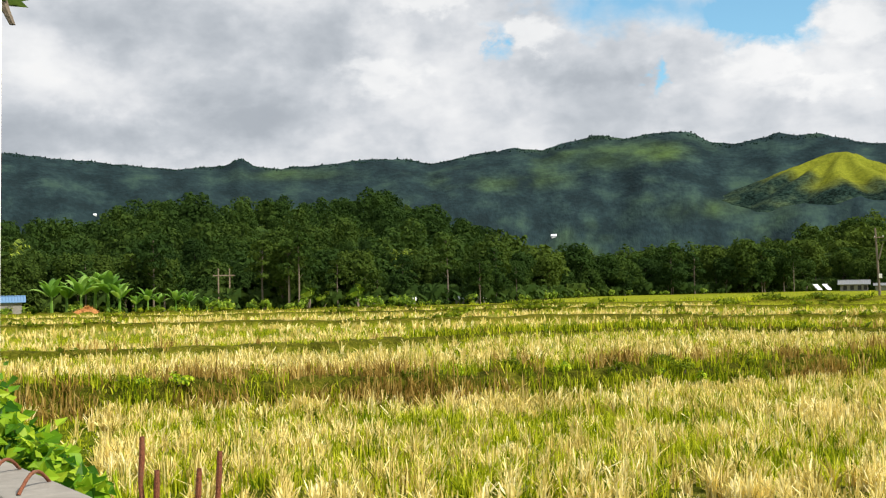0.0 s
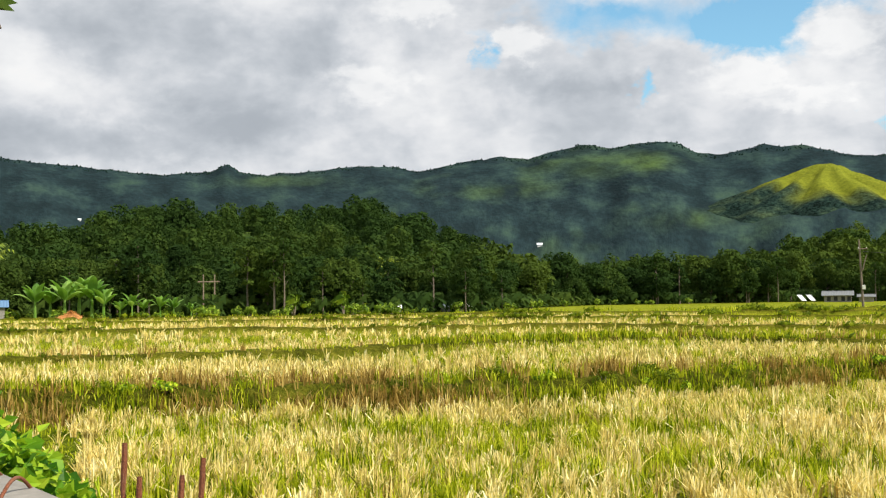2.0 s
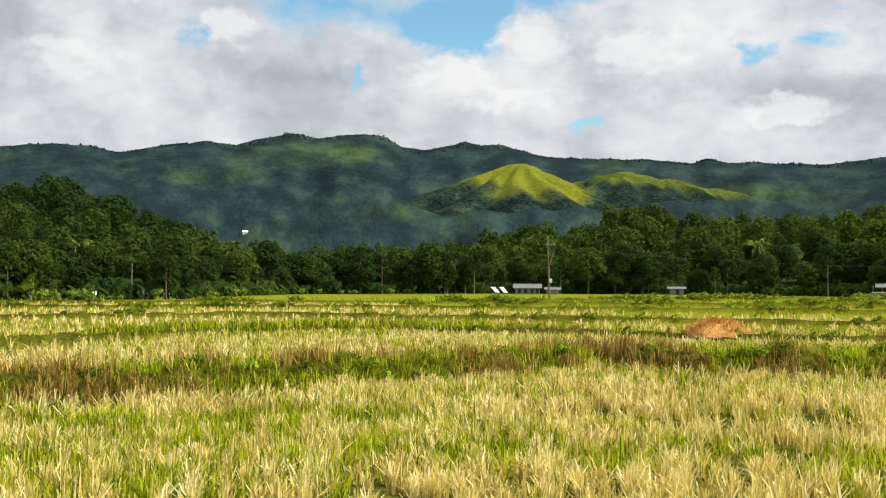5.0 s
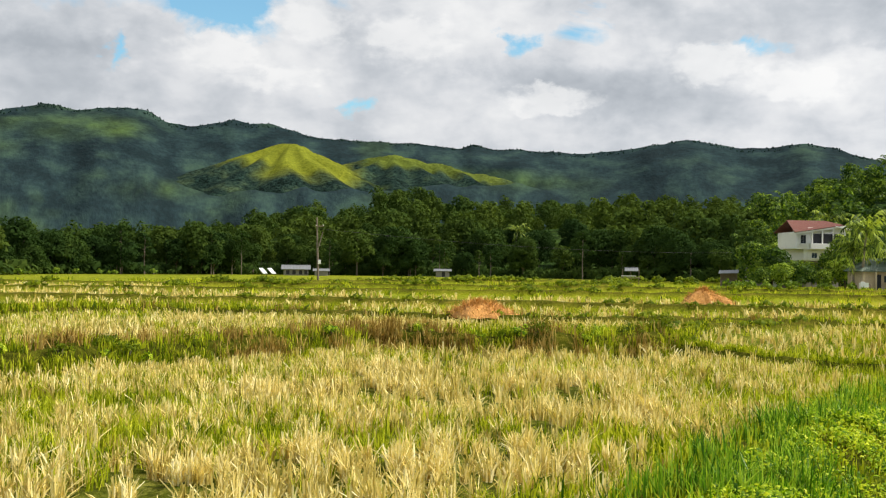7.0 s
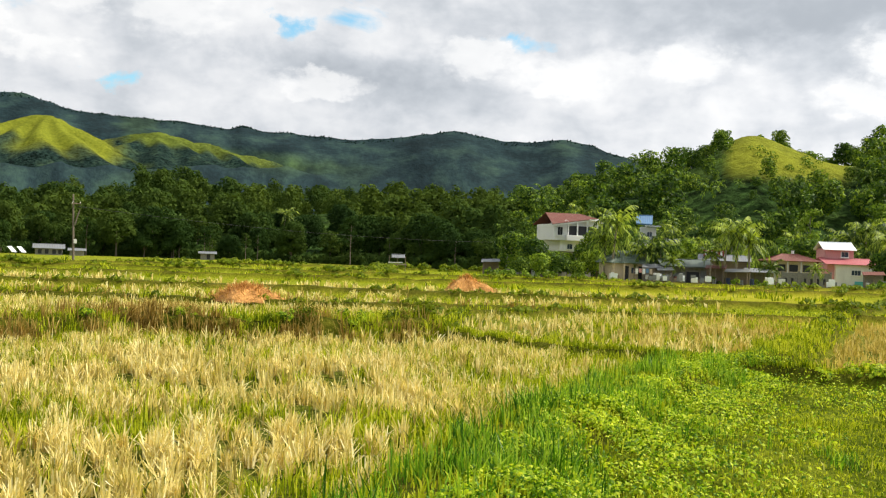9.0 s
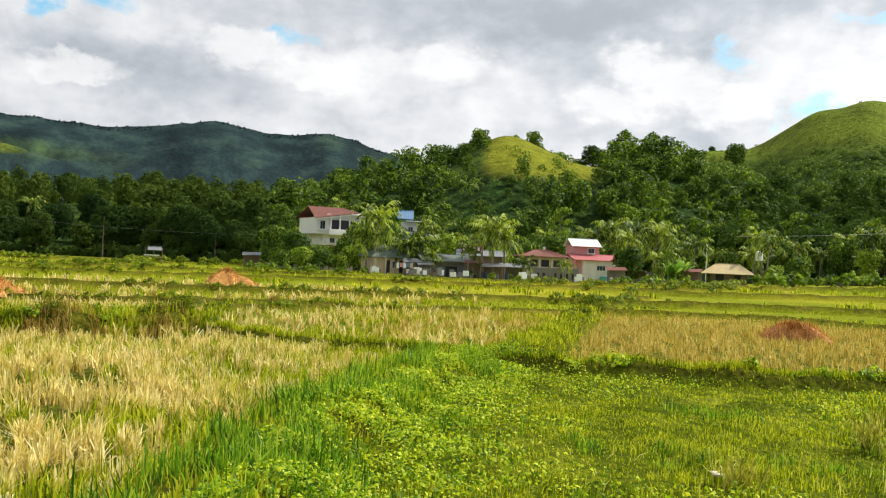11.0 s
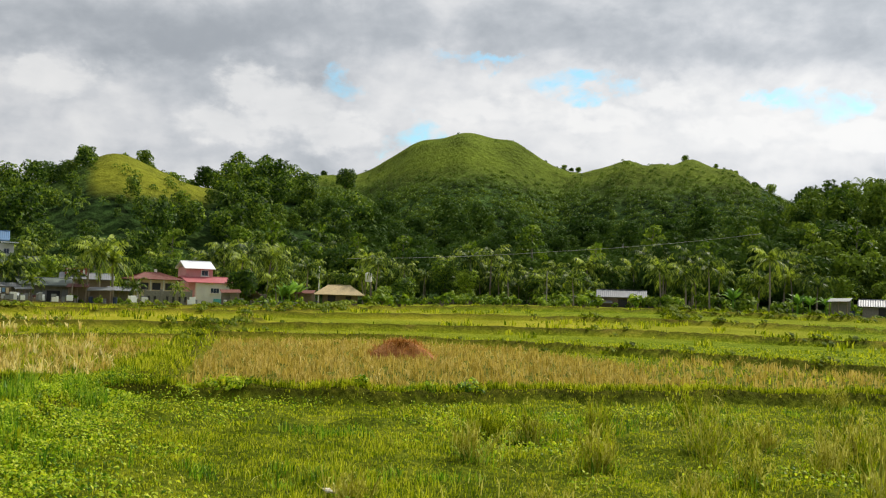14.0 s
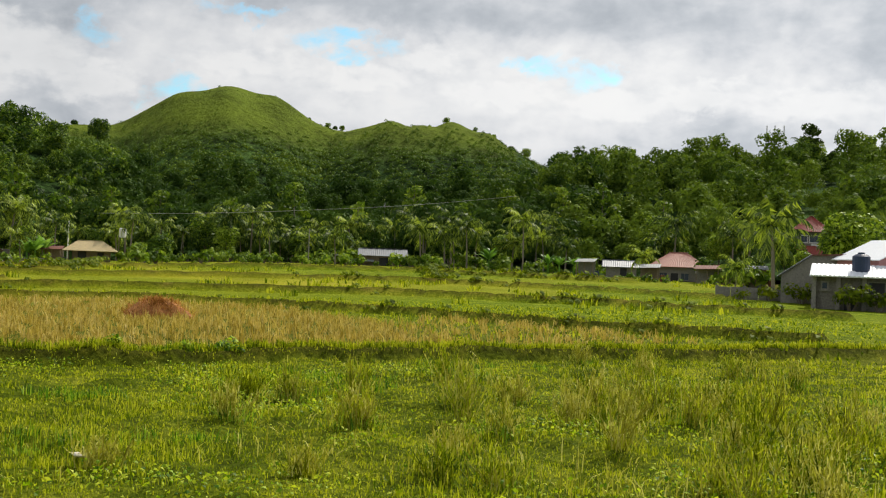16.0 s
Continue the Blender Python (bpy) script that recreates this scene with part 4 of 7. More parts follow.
PALMS = [prototype("palm", *palm(41 + k, t), M_PALM, M_PALM_BARK) for k, t in enumerate([6.0, 7.4, 5.0, 8.4])]
BANANAS = [prototype("banana", *banana(51 + k, t), M_BANANA, M_BANANA) for k, t in enumerate([3.4, 2.8])]


def edge(az):
    return float(field_edge(az))


def clear_of_houses(x, y):
    return all(math.hypot(x - hx, y - hy) > r for hx, hy, r in HOUSE_SPOTS)


HOUSE_SPOTS = [(*polar(a, d), r) for a, d, r in [(48.3, 168, 9), (52.5, 195, 6), (51.5, 152, 8), (55.0, 150, 9), (60.2, 158, 9), (62.6, 166, 9), (69.5, 168, 8), (84.7, 170, 9), (98.0, 150, 6), (101, 140, 10), (107.3, 165, 7), (107.2, 150, 8), (107.2, 135, 7), (107, 122, 5), (108, 85, 16), (21.5, 228, 9), (29, 230, 6), (39.2, 160, 4), (45.6, 172, 4), (54, 190, 4), (56.4, 160, 7), (65.1, 160, 4)]]


def front_trees():
    r = np.random.RandomState(3)
    made = 0
    while made < 430:
        az = r.uniform(-25, 113)
        deep = abs(r.randn()) * (18 if 66 < az < 106 else 22)
        d = edge(az) + deep
        x, y = polar(az, d)
        if not clear_of_houses(x, y):
            continue
        z = float(all_hills(np.array([x]), np.array([y]))[0]) - 0.15
        palmy = {True: 0.68, False: 0.03}[48 < az < 106]
        size, turn = r.uniform(0.65, 1.05), r.uniform(0, 360)
        if r.rand() < palmy:
            plant("coconut_palm", PALMS[r.randint(4)], x, y, z, r.uniform(0.6, 1.05), turn, "coconut palm with a slim pale trunk and arching fronds", "palm", "palms at the field edge")
        elif az < 45:
            plant("tree", [SHADE_TONED[k % 5] for k in [r.randint(5)]][0], x, y, z, size * (0.85 if 6 < az < 42 else 0.66), turn, "broadleaf tree at the field edge, dark green for cloud shade", "tree", "trees at the field edge")
        else:
            plant("tree", TREES[r.randint(5)], x, y, z, size * 0.66, turn, "leafy green broadleaf tree at the edge of the fields", "tree", "trees at the field edge")
        made += 1


# tree copies whose leaf colour holds the cloud shade
SHADE_TONED = []
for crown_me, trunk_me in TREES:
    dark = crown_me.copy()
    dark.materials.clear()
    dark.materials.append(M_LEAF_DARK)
    SHADE_TONED.append((dark, trunk_me))


def woods(name, lo, hi, depth, count, leaf, label, seed, small=1.0, palms=0.0, clump=0.62, per=14.0, stray=0.4):
    """A hill's whole cover of trees, as one mass."""
    r = np.random.RandomState(seed)
    kinds = [broadleaf(61 + seed + k, t, w, clump, per, s, 11, 0.25, stray)[0] for k, (t, w, s) in enumerate([(10, 8, 0.8), (12, 7, 0.9), (9, 9, 0.7), (11, 7.5, 0.85)])]
    frond = [palm(71 + seed + k, 9, 13, 3.8)[0] for k in range(2)]
    n = count * 4
    az = r.uniform(lo, hi, n)
    d = field_edge(az) + 12 + depth * r.rand(n) ** 0.8
    x, y = d * np.sin(np.radians(az)), d * np.cos(np.radians(az))
    open_land, z = bare(x, y), all_hills(x, y) - 0.4
    tops = np.where((az > 68) & (az < 94), smooth(z, 15, 29), open_land)
    taken = r.rand(n) < 1.25 * tops
    for hx, hy, rad in HOUSE_SPOTS:
        taken |= np.hypot(x - hx, y - hy) < rad
    parts = []
    for k in np.nonzero(~taken)[0][:count]:
        v, f = frond[r.randint(2)] if r.rand() < palms else kinds[r.randint(4)]
        s, t = 0.5 + 0.85 * r.rand() ** 2.2, r.uniform(0, 6.28)
        s = s * small * (0.35 if tops[k] > 0.4 else 0.62 if 54.5 < az[k] < 63.5 and z[k] > 16 else 1.0)
        c, q = math.cos(t) * s, math.sin(t) * s
        parts.append((np.stack([v[:, 0] * c - v[:, 1] * q + x[k], v[:, 0] * q + v[:, 1] * c + y[k], v[:, 2] * s + z[k]], 1), f))
    return stuff(name, parts, leaf, label, "woods")


front_trees()
woods("dark_woods", -27, 4.5, 250, 950, M_LEAF_DARK, "dense woods over a low hill, dark green for cloud shade", 1, 0.66)
woods("dark_woods", 3, 46, 240, 1350, M_LEAF_DARK, "dense woods at the mountain foot, dark green for cloud shade", 2, 0.80)
woods("village_woods", 45, 72, 190, 560, M_LEAF, "green trees and palms over the hill behind houses", 3, 0.74, 0.2, 0.5, 26, 0.6)
woods("hill_woods", 69, 96, 230, 640, M_LEAF_SLOPE, "green trees over the foot of rounded hills", 4, 0.76, 0.12, 0.5, 24, 0.5)
woods("slope_woods", 93, 114, 200, 480, M_LEAF_SLOPE, "tall green trees over a slope behind houses", 5, 0.76, 0.12, 0.5, 26, 0.6)


def undergrowth():
    """Dark bushes that close the foot of the woods."""
    r = np.random.RandomState(43)
    lump = leaf_cloud(r, [(0, 0, 0.6), (0.7, 0.2, 0.5), (-0.6, 0.3, 0.5), (0.1, -0.5, 0.9)], [0.8, 0.6, 0.6, 0.6], 30, 0.3, 0.9, True)
    parts = []
    for _ in range(1500):
        az = r.uniform(-27, 49)
        x, y = polar(az, float(field_edge(az)) + 16 * r.rand() - 1 + 4 * float(fbm(np.array([az * 0.8]), np.array([3.0]), 3)[0]))
        s = 0.5 + 1.9 * r.rand() ** 1.6
        if clear_of_houses(x, y):
            parts.append((lump[0] * s + [x, y, float(all_hills(np.array([x]), np.array([y]))[0]) - 0.3], lump[1]))
    return stuff("undergrowth", parts, M_LEAF_DARK, "undergrowth at the foot of the woods, dark green for cloud shade", "undergrowth")


undergrowth()


def scrub():
    """Low bushes over the open tops and flanks of the grassy hills."""
    r = np.random.RandomState(29)
    lump = leaf_cloud(r, [(0, 0, 0.5), (0.5, 0.2, 0.4), (-0.4, 0.3, 0.4)], [0.7, 0.5, 0.5], 34, 0.28, 0.8, True)
    az = np.radians(np.where(r.rand(9000) < 0.06, r.uniform(55, 62, 9000), r.uniform(66, 94, 9000)))
    d = r.uniform(260, 440, 9000)
    x, y = d * np.sin(az), d * np.cos(az)
    h = all_hills(x, y)
    keep = (h > 14) & (r.rand(9000) < (1 - smooth(h + 16 * (fbm(x * 0.03, y * 0.03, 3) - 0.47), 34, 52)) * 0.95 + 0.006) & ((az > 1.1) | ((h < 33) & (r.rand(9000) < 0.35)))
    parts = []
    for px, py, pz in zip(x[keep], y[keep], h[keep]):
        s = r.uniform(0.6, 2.0) * (1 - 0.45 * float(smooth(pz, 30, 50)))
        parts.append((lump[0] * s + [px, py, pz - 0.5], lump[1]))
    return stuff("hill_scrub", parts, M_LEAF_SLOPE, "low dark green scrub dotted over grassy hills", "scrub")


scrub()

# ---- things ----
def part(name, bm, mat, parent, label=""):
    me = bpy.data.meshes.new(name)
    bm.to_mesh(me)
    bm.free()
    me.materials.append(mat)
    o = new(name, me)
    o.parent = parent
    if label:
        o["label"] = label
    return o


def mesh_part(name, vf, mat, parent, label=""):
    o = new(name, soup_list(name, vf, mat))
    o.parent = parent
    if name in ("stems", "leaves", "loose_straw", "stalk_tuft", "foliage"):
        o["kind"] = "stuff"
    if label:
        o["label"] = label
    return o


def box(bm, x, y, z, sx, sy, sz, bevel=0.0):
    """A block by its foot's centre and size."""
    made = bmesh.ops.create_cube(bm, size=1.0, matrix=Matrix.Translation((x, y, z + sz / 2)) @ Matrix.Diagonal((sx, sy, sz, 1)))
    if bevel:
        edges = list({e for v in made["verts"] for e in v.link_edges})
        bmesh.ops.bevel(bm, geom=edges, offset=bevel, segments=1, affect="EDGES")
    return bm


def block(name, mat, parent, x, y, z, sx, sy, sz, label="", bevel=0.02):
    return part(name, box(bmesh.new(), x, y, z, sx, sy, sz, bevel), mat, parent, label)


def slab(bm, a, b, c, d, thick, rib=0.3, relief=0.035):
    """A ribbed roof sheet between eave a-b and ridge d-c."""
    a, b, c, d = (Vector(p) for p in (a, b, c, d))
    n = max(2, int((b - a).length / rib) * 2)
    up = (b - a).cross(d - a).normalized()
    if up.z < 0:
        up = -up
    low, high, lower = [], [], []
    for k in range(n + 1):
        t = k / n
        lift = up * (relief if k % 2 else 0)
        low.append(bm.verts.new(a.lerp(b, t) + lift))
        high.append(bm.verts.new(d.lerp(c, t) + lift))
        lower.append((bm.verts.new(a.lerp(b, t) - up * thick), bm.verts.new(d.lerp(c, t) - up * thick)))
    for k in range(n):
        bm.faces.new((low[k], low[k + 1], high[k + 1], high[k]))
        bm.faces.new((lower[k][0], lower[k][1], lower[k + 1][1], lower[k + 1][0]))
        bm.faces.new((low[k], lower[k][0], lower[k + 1][0], low[k + 1]))
        bm.faces.new((high[k], high[k + 1], lower[k + 1][1], lower[k][1]))
    bm.faces.new((low[0], high[0], lower[0][1], lower[0][0]))
    bm.faces.new((low[n], lower[n][0], lower[n][1], high[n]))
    return bm


def gable_roof(parent, mat, x, y, z, w, d, h, over=0.5, label="", shift=0.0):
    """Ridge along x; front and back slopes are sheets of their own."""
    hw, hd = w / 2 + over, d / 2 + over
    roof = part("roof", slab(bmesh.new(), (x - hw, y - hd, z), (x + hw, y - hd, z), (x + hw, y + shift, z + h), (x - hw, y + shift, z + h), 0.06), mat, parent, label)
    part("back_slope", slab(bmesh.new(), (x + hw, y + hd, z), (x - hw, y + hd, z), (x - hw, y + shift, z + h), (x + hw, y + shift, z + h), 0.06), mat, roof)
    part("ridge_cap", box(bmesh.new(), x, y + shift, z + h - 0.02, 2 * hw, 0.3, 0.09, 0.03), mat, roof)
    return roof


def side_gable_roof(parent, mat, x, y, z, w, d, h, over=0.4, label=""):
    """Ridge along y, the gable towards the fields."""
    hw, hd = w / 2 + over, d / 2 + over
    roof = part("roof", slab(bmesh.new(), (x - hw, y + hd, z), (x - hw, y - hd, z), (x, y - hd, z + h), (x, y + hd, z + h), 0.06), mat, parent, label)
    part("right_slope", slab(bmesh.new(), (x + hw, y - hd, z), (x + hw, y + hd, z), (x, y + hd, z + h), (x, y - hd, z + h), 0.06), mat, roof)
    return roof


def hip_roof(parent, mat, x, y, z, w, d, h, over=0.5, label="", flat=0.35):
    hw, hd = w / 2 + over, d / 2 + over
    r = hw * flat
    A, B, C, D = (x - hw, y - hd, z), (x + hw, y - hd, z), (x + hw, y + hd, z), (x - hw, y + hd, z)
    P, Q = (x - r, y, z + h), (x + r, y, z + h)
    roof = part("roof", slab(bmesh.new(), A, B, Q, P, 0.06), mat, parent, label)
    part("back_slope", slab(bmesh.new(), C, D, P, Q, 0.06), mat, roof)
    e = 0.04
    part("hip_end", slab(bmesh.new(), D, A, (P[0], y - e, P[2]), (P[0], y + e, P[2]), 0.06), mat, roof)
    part("hip_end", slab(bmesh.new(), B, C, (Q[0], y + e, Q[2]), (Q[0], y - e, Q[2]), 0.06), mat, roof)
    part("ridge_cap", box(bmesh.new(), x, y, z + h - 0.02, 2 * r + 0.2, 0.25, 0.08, 0.03), mat, roof)
    return roof


def window(parent, x, y, z, w, h, frame_mat=None, panes=2, glass=None):
    """A framed window in the wall that faces the fields: frame proud of the wall, panes set back."""
    bm = bmesh.new()
    f = 0.09
    for cx, cz, sx, sz in ((x - w / 2 + f / 2, z, f, h), (x + w / 2 - f / 2, z, f, h), (x, z, w - 2 * f, f), (x, z + h - f, w - 2 * f, f)):
        box(bm, cx, y - 0.04, cz, sx, 0.12, sz)
    win = part("window", bm, frame_mat or M_WHITE, parent)
    for k in range(panes):
        pw = (w - 2 * f - 0.05 * (panes - 1)) / panes
        part("pane", box(bmesh.new(), x - w / 2 + f + pw / 2 + k * (pw + 0.05), y - 0.015, z + f, pw, 0.03, h - 2 * f), glass or M_GLASS, win)
    part("sill", box(bmesh.new(), x, y - 0.1, z - 0.07, w + 0.2, 0.22, 0.07), frame_mat or M_WHITE, win)
    return win


def door(parent, x, y, z, w=0.9, h=2.05, mat=None):
    d = part("door", box(bmesh.new(), x, y - 0.03, z, w, 0.08, h, 0.01), mat or M_WOOD, parent)
    part("door_handle", box(bmesh.new(), x + w * 0.36, y - 0.09, z + 1.0, 0.12, 0.05, 0.04, 0.01), M_TIN, d)
    return d


def opening(parent, x, y, z, w, h):
    # no hole in the wall: a dark sheet paints the unlit inside
    return part("opening", box(bmesh.new(), x, y - 0.012, z, w, 0.04, h), M_DARK, parent, "dark panel in place of an unlit doorway")


def posts(parent, mat, xs, y, z, h, s=0.14):
    for x in xs:
        part("post", box(bmesh.new(), x, y, z, s, s, h, 0.01), mat, parent)


def site(name, az, dist, z, label, category="house", turn=0.0, group=""):
    x, y = polar(az, dist)
    top = new(name)
    top.matrix_basis = pose(x, y, z, 0, 0, -az + turn)
    return tagged(top, label, category, group)


def up_at(el, dist):
    return EYE + dist * math.tan(radians(el))


# the white house among the trees
h = site("house", 48.35, 168, 0.0, "white two-storey hillside house with a faded red roof", turn=24)
block("lower_wall", M_CONCRETE, h, 0.4, 0.6, -1.5, 5.6, 6, 5.4, "grey concrete lower storey")
block("middle_wall", M_WHITE, h, -0.1, 0.2, 3.9, 4.6, 6.4, 1.7)
block("upper_wall", M_WHITE, h, 0, 0, 5.6, 7.4, 6.8, 2.5)
block("balcony", M_WHITE, h, 1.0, -3.75, 5.55, 5.6, 0.8, 0.85)
window(h, -2.7, -3.46, 6.3, 1.0, 1.4, M_WHITE, 2, M_DARK)
window(h, -0.8, -3.0, 4.2, 1.0, 0.9)
window(h, 0.9, -3.0, 4.2, 1.4, 0.9)
part("roof", slab(bmesh.new(), (-4.2, -3.95, 8.0), (3.3, -3.95, 9.15), (2.6, 0.6, 9.95), (-3.5, 0.6, 9.95), 0.07), M_RUST, h, "faded red and rust roof sheets")
part("back_slope", slab(bmesh.new(), (3.3, 3.9, 8.6), (-4.2, 3.9, 8.1), (-3.5, 0.6, 9.95), (2.6, 0.6, 9.95), 0.07), M_RUST, h)
part("canopy", slab(bmesh.new(), (2.0, -4.1, 9.0), (2.0, 3.6, 9.0), (4.4, 3.6, 8.6), (4.4, -4.1, 8.6), 0.16, 3.0, 0.0), M_WHITE, h, "white canopy")
part("fascia", slab(bmesh.new(), (-4.1, -3.88, 7.7), (3.6, -3.88, 8.85), (3.6, -3.86, 9.1), (-4.1, -3.86, 7.95), 0.08, 9.0, 0.0), M_WHITE, h)
block("upper_gable", M_WHITE, h, 0.9, -0.4, 8.0, 5.4, 5.6, 0.75)
opening(h, 1.0, -3.42, 6.35, 4.9, 1.5)
posts(h, M_WHITE, (-1.45, 0.1, 1.75, 3.5), -3.75, 6.3, 2.2, 0.18)

h = site("house", 52.55, 195, 5.0, "small pale house with a bright blue roof among trees")
block("wall", M_WHITE, h, 0.3, 0, -2, 2.9, 3.6, 6.0)
window(h, 0.6, -1.8, 2.2, 1.0, 1.0)
gable_roof(h, M_BLUE_ROOF, -0.4, 0, 4.6, 2.2, 3.6, 1.6, 0.35, "bright blue roof sheets")
block("awning", M_WHITE_ROOF, h, 1.1, -2.6, 4.1, 2.8, 1.8, 0.12, "white sheet awning")
h = site("shack", 54.0, 190, 4.0, "small grey board shack half hidden by trees", "shack")
block("wall", M_TIN, h, 0, 0, -2, 2.2, 2.5, 4.4)
window(h, 0, -1.25, 1.0, 1.1, 1.0)
gable_roof(h, M_ZINC, 0, 0, 2.4, 2.2, 2.5, 0.5, 0.3)
h = site("shack", 45.6, 172, 2.0, "small shack under a pale sheet roof among trees", "shack")
block("wall", M_CONCRETE, h, 0, 0, -2, 2.8, 3, 4.0)
opening(h, 0.4, -1.5, 0.2, 0.9, 1.5)
gable_roof(h, M_TIN, 0, 0, 2.0, 2.8, 3.0, 0.6, 0.4)

h = site("house", 51.45, 151, 0.0, "low tan plastered house with a dark green hipped roof", turn=22)
block("wall", M_CREAM, h, 0, 0, -0.3, 5.6, 5, 2.7)
hip_roof(h, plain("dark_green_roof", (0.10, 0.14, 0.11), 0.15, 0.6), 0.2, 0, 2.4, 5.6, 5, 1.7, 0.7, "dark green roof sheets")
for ox in (-0.6, 1.35):
    opening(h, ox, -2.5, 0.0, 0.55, 2.0)
window(h, 0.4, -2.5, 0.9, 0.9, 1.0, M_CREAM)
posts(h, M_CREAM, (-2.7, -1.2, 1.9, 2.7), -3.0, -0.2, 2.6, 0.22)

h = site("workshop", 54.7, 150, 0.0, "low grey sheet-metal workshop with an open front", "workshop", turn=16)
block("wall", M_BLOCK, h, 0, 1.0, -0.3, 8.6, 4, 2.6)
gable_roof(h, plain("faded_green_sheet", (0.12, 0.15, 0.13), 0.2, 0.65), -0.3, 0.8, 2.2, 6.4, 4.4, 1.0, 0.5, "faded grey-green roof sheets")
block("shutter", M_TIN, h, -1.6, -1.1, 0.3, 2.2, 0.1, 1.1)
block("shutter", M_TIN, h, 2.6, -1.1, 0.5, 1.8, 0.1, 1.2)
opening(h, 0.6, -1.0, 0.0, 1.7, 1.5)
block("board", M_WHITE, h, -2.7, -1.2, 0.2, 0.6, 0.06, 1.0, "white board")
block("awning", M_ZINC, h, 0.3, -1.4, 2.05, 3.2, 1.0, 0.06)
h = site("shed", 52.95, 147, 0.0, "cluttered open lean-to with pale boards", "shed")
posts(h, M_WOOD, (-1, 0, 1), 0, -0.2, 2.0)
part("roof", slab(bmesh.new(), (-1.4, -0.8, 1.9), (1.4, -0.8, 1.9), (1.4, 1.6, 2.4), (-1.4, 1.6, 2.4), 0.05), M_ZINC, h)
block("back_wall", M_BLOCK, h, 0, 1.3, -0.3, 2.4, 0.15, 2.5)
for bx, bz in ((-0.7, 0.9), (0.3, 1.2), (0.8, 0.5)):
    block("board", M_WHITE, h, bx, -0.15, bz - 0.6, 0.5, 0.06, 0.6)
h = site("house", 56.4, 160, 0.6, "dark board house with a red and white roof edge")
block("wall", M_WOOD, h, 0.5, 0, -1, 6.5, 5, 3.6)
gable_roof(h, M_TIN, 0.6, 0, 2.6, 6.5, 5, 0.9, 0.5)
block("roof_front", M_RED_ROOF, h, -0.9, -1.0, 3.2, 2.9, 1.5, 0.9, "red painted roof front")
for k in range(4):
    block("white_stripe", M_WHITE, h, -2.0 + k * 0.72, -1.78, 3.25, 0.3, 0.05, 0.75)

h = site("house", 60.0, 158, 0.0, "tan house with a brown hipped roof and open upper floor", turn=18)
block("wall", M_CREAM, h, 0, 1.2, -0.3, 6.0, 5, 3.9)
hip_roof(h, M_RUST, -0.1, 1.0, 3.5, 6.2, 5, 1.0, 0.7, "brown roof sheets", 0.3)
for ox, ow in ((-1.9, 1.1), (-0.2, 1.2), (1.6, 1.0)):
    opening(h, ox, -1.3, 2.0, ow, 1.0)
posts(h, M_WHITE, (-2.9, -1.1, 0.8, 2.8), -1.5, 0, 3.5, 0.15)
block("chimney", M_WHITE, h, 0.4, 1.2, 4.1, 0.35, 0.35, 0.9)
h = site("garden_wall", 60.7, 152, 0.0, "unpainted concrete wall with dark openings", "wall", turn=14)
block("wall", M_BLOCK, h, 0, 0, -0.3, 6.4, 0.2, 2.2)
for k in range(7):
    opening(h, -2.7 + k * 0.85, -0.1, 0.35, 0.32, 0.8)
posts(h, M_CONCRETE, (-3.2, -1.0, 1.0, 3.2), -0.05, -0.3, 2.4, 0.28)
h = site("shed", 58.4, 154, 0.0, "open shed with a pale rusted sheet roof", "shed")
posts(h, M_WOOD, (-1.7, -0.6, 0.6, 1.7), 0, -0.2, 1.9)
part("roof", slab(bmesh.new(), (-2.1, -0.9, 1.75), (2.1, -0.9, 1.75), (2.1, 1.8, 2.3), (-2.1, 1.8, 2.3), 0.05), M_ZINC, h)
block("back_wall", M_BLOCK, h, 0, 1.5, -0.3, 3.6, 0.15, 2.4)

h = site("house", 62.55, 166, 0.0, "two-storey house, pink roof skirt and a white upper roof", turn=20)
block("lower_wall", M_WHITE, h, 0.5, 0, -0.3, 5.8, 6, 3.7)
block("side_wall", M_PINK, h, -2.75, 0.3, -0.3, 1.3, 5.4, 3.6, "pink plastered wall")
block("upper_wall", M_PINK, h, -1.0, 1.6, 3.4, 4.2, 3.8, 2.2, "pink plastered upper storey")
gable_roof(h, M_PINK_ROOF, -0.2, 0, 3.3, 6.6, 6, 0.9, 0.5, "pink painted roof sheets")
gable_roof(h, M_WHITE_ROOF, -1.1, 1.4, 5.4, 4.3, 4.0, 1.15, 0.3, "bright white roof sheets")
window(h, 0.5, -3.0, 1.7, 1.5, 0.85, M_WHITE, 3)
window(h, 2.4, -3.0, 1.6, 0.7, 0.9, M_WHITE, 1)
window(h, -0.2, -0.3, 4.3, 1.2, 0.9, M_WHITE, 2)
opening(h, 2.5, -3.0, -0.1, 0.8, 1.5)
block("tarpaulin", plain("turquoise_sheet", (0.10, 0.42, 0.48), 0.1, 0.5), h, 1.4, -3.4, 0.0, 2.4, 0.1, 0.9, "turquoise sheet fence")
h = site("shed", 65.1, 160, 0.0, "open shed with a brown gabled sheet roof", "shed")
posts(h, M_WOOD, (-1.8, 0, 1.8), -0.6, -0.2, 2.0)
side_gable_roof(h, M_RUST, -0.6, 0.6, 1.7, 2.6, 3.0, 1.0)
block("back_wall", M_BLOCK, h, 0, 1.6, -0.3, 4.0, 0.15, 2.2)
h = site("fence", 66.2, 152, 0.1, "low pale rail fence at the field edge", "fence")
for k in range(9):
    part("post", box(bmesh.new(), -3.2 + 0.8 * k, 0, -0.3, 0.08, 0.08, 1.1), M_CONCRETE, h)
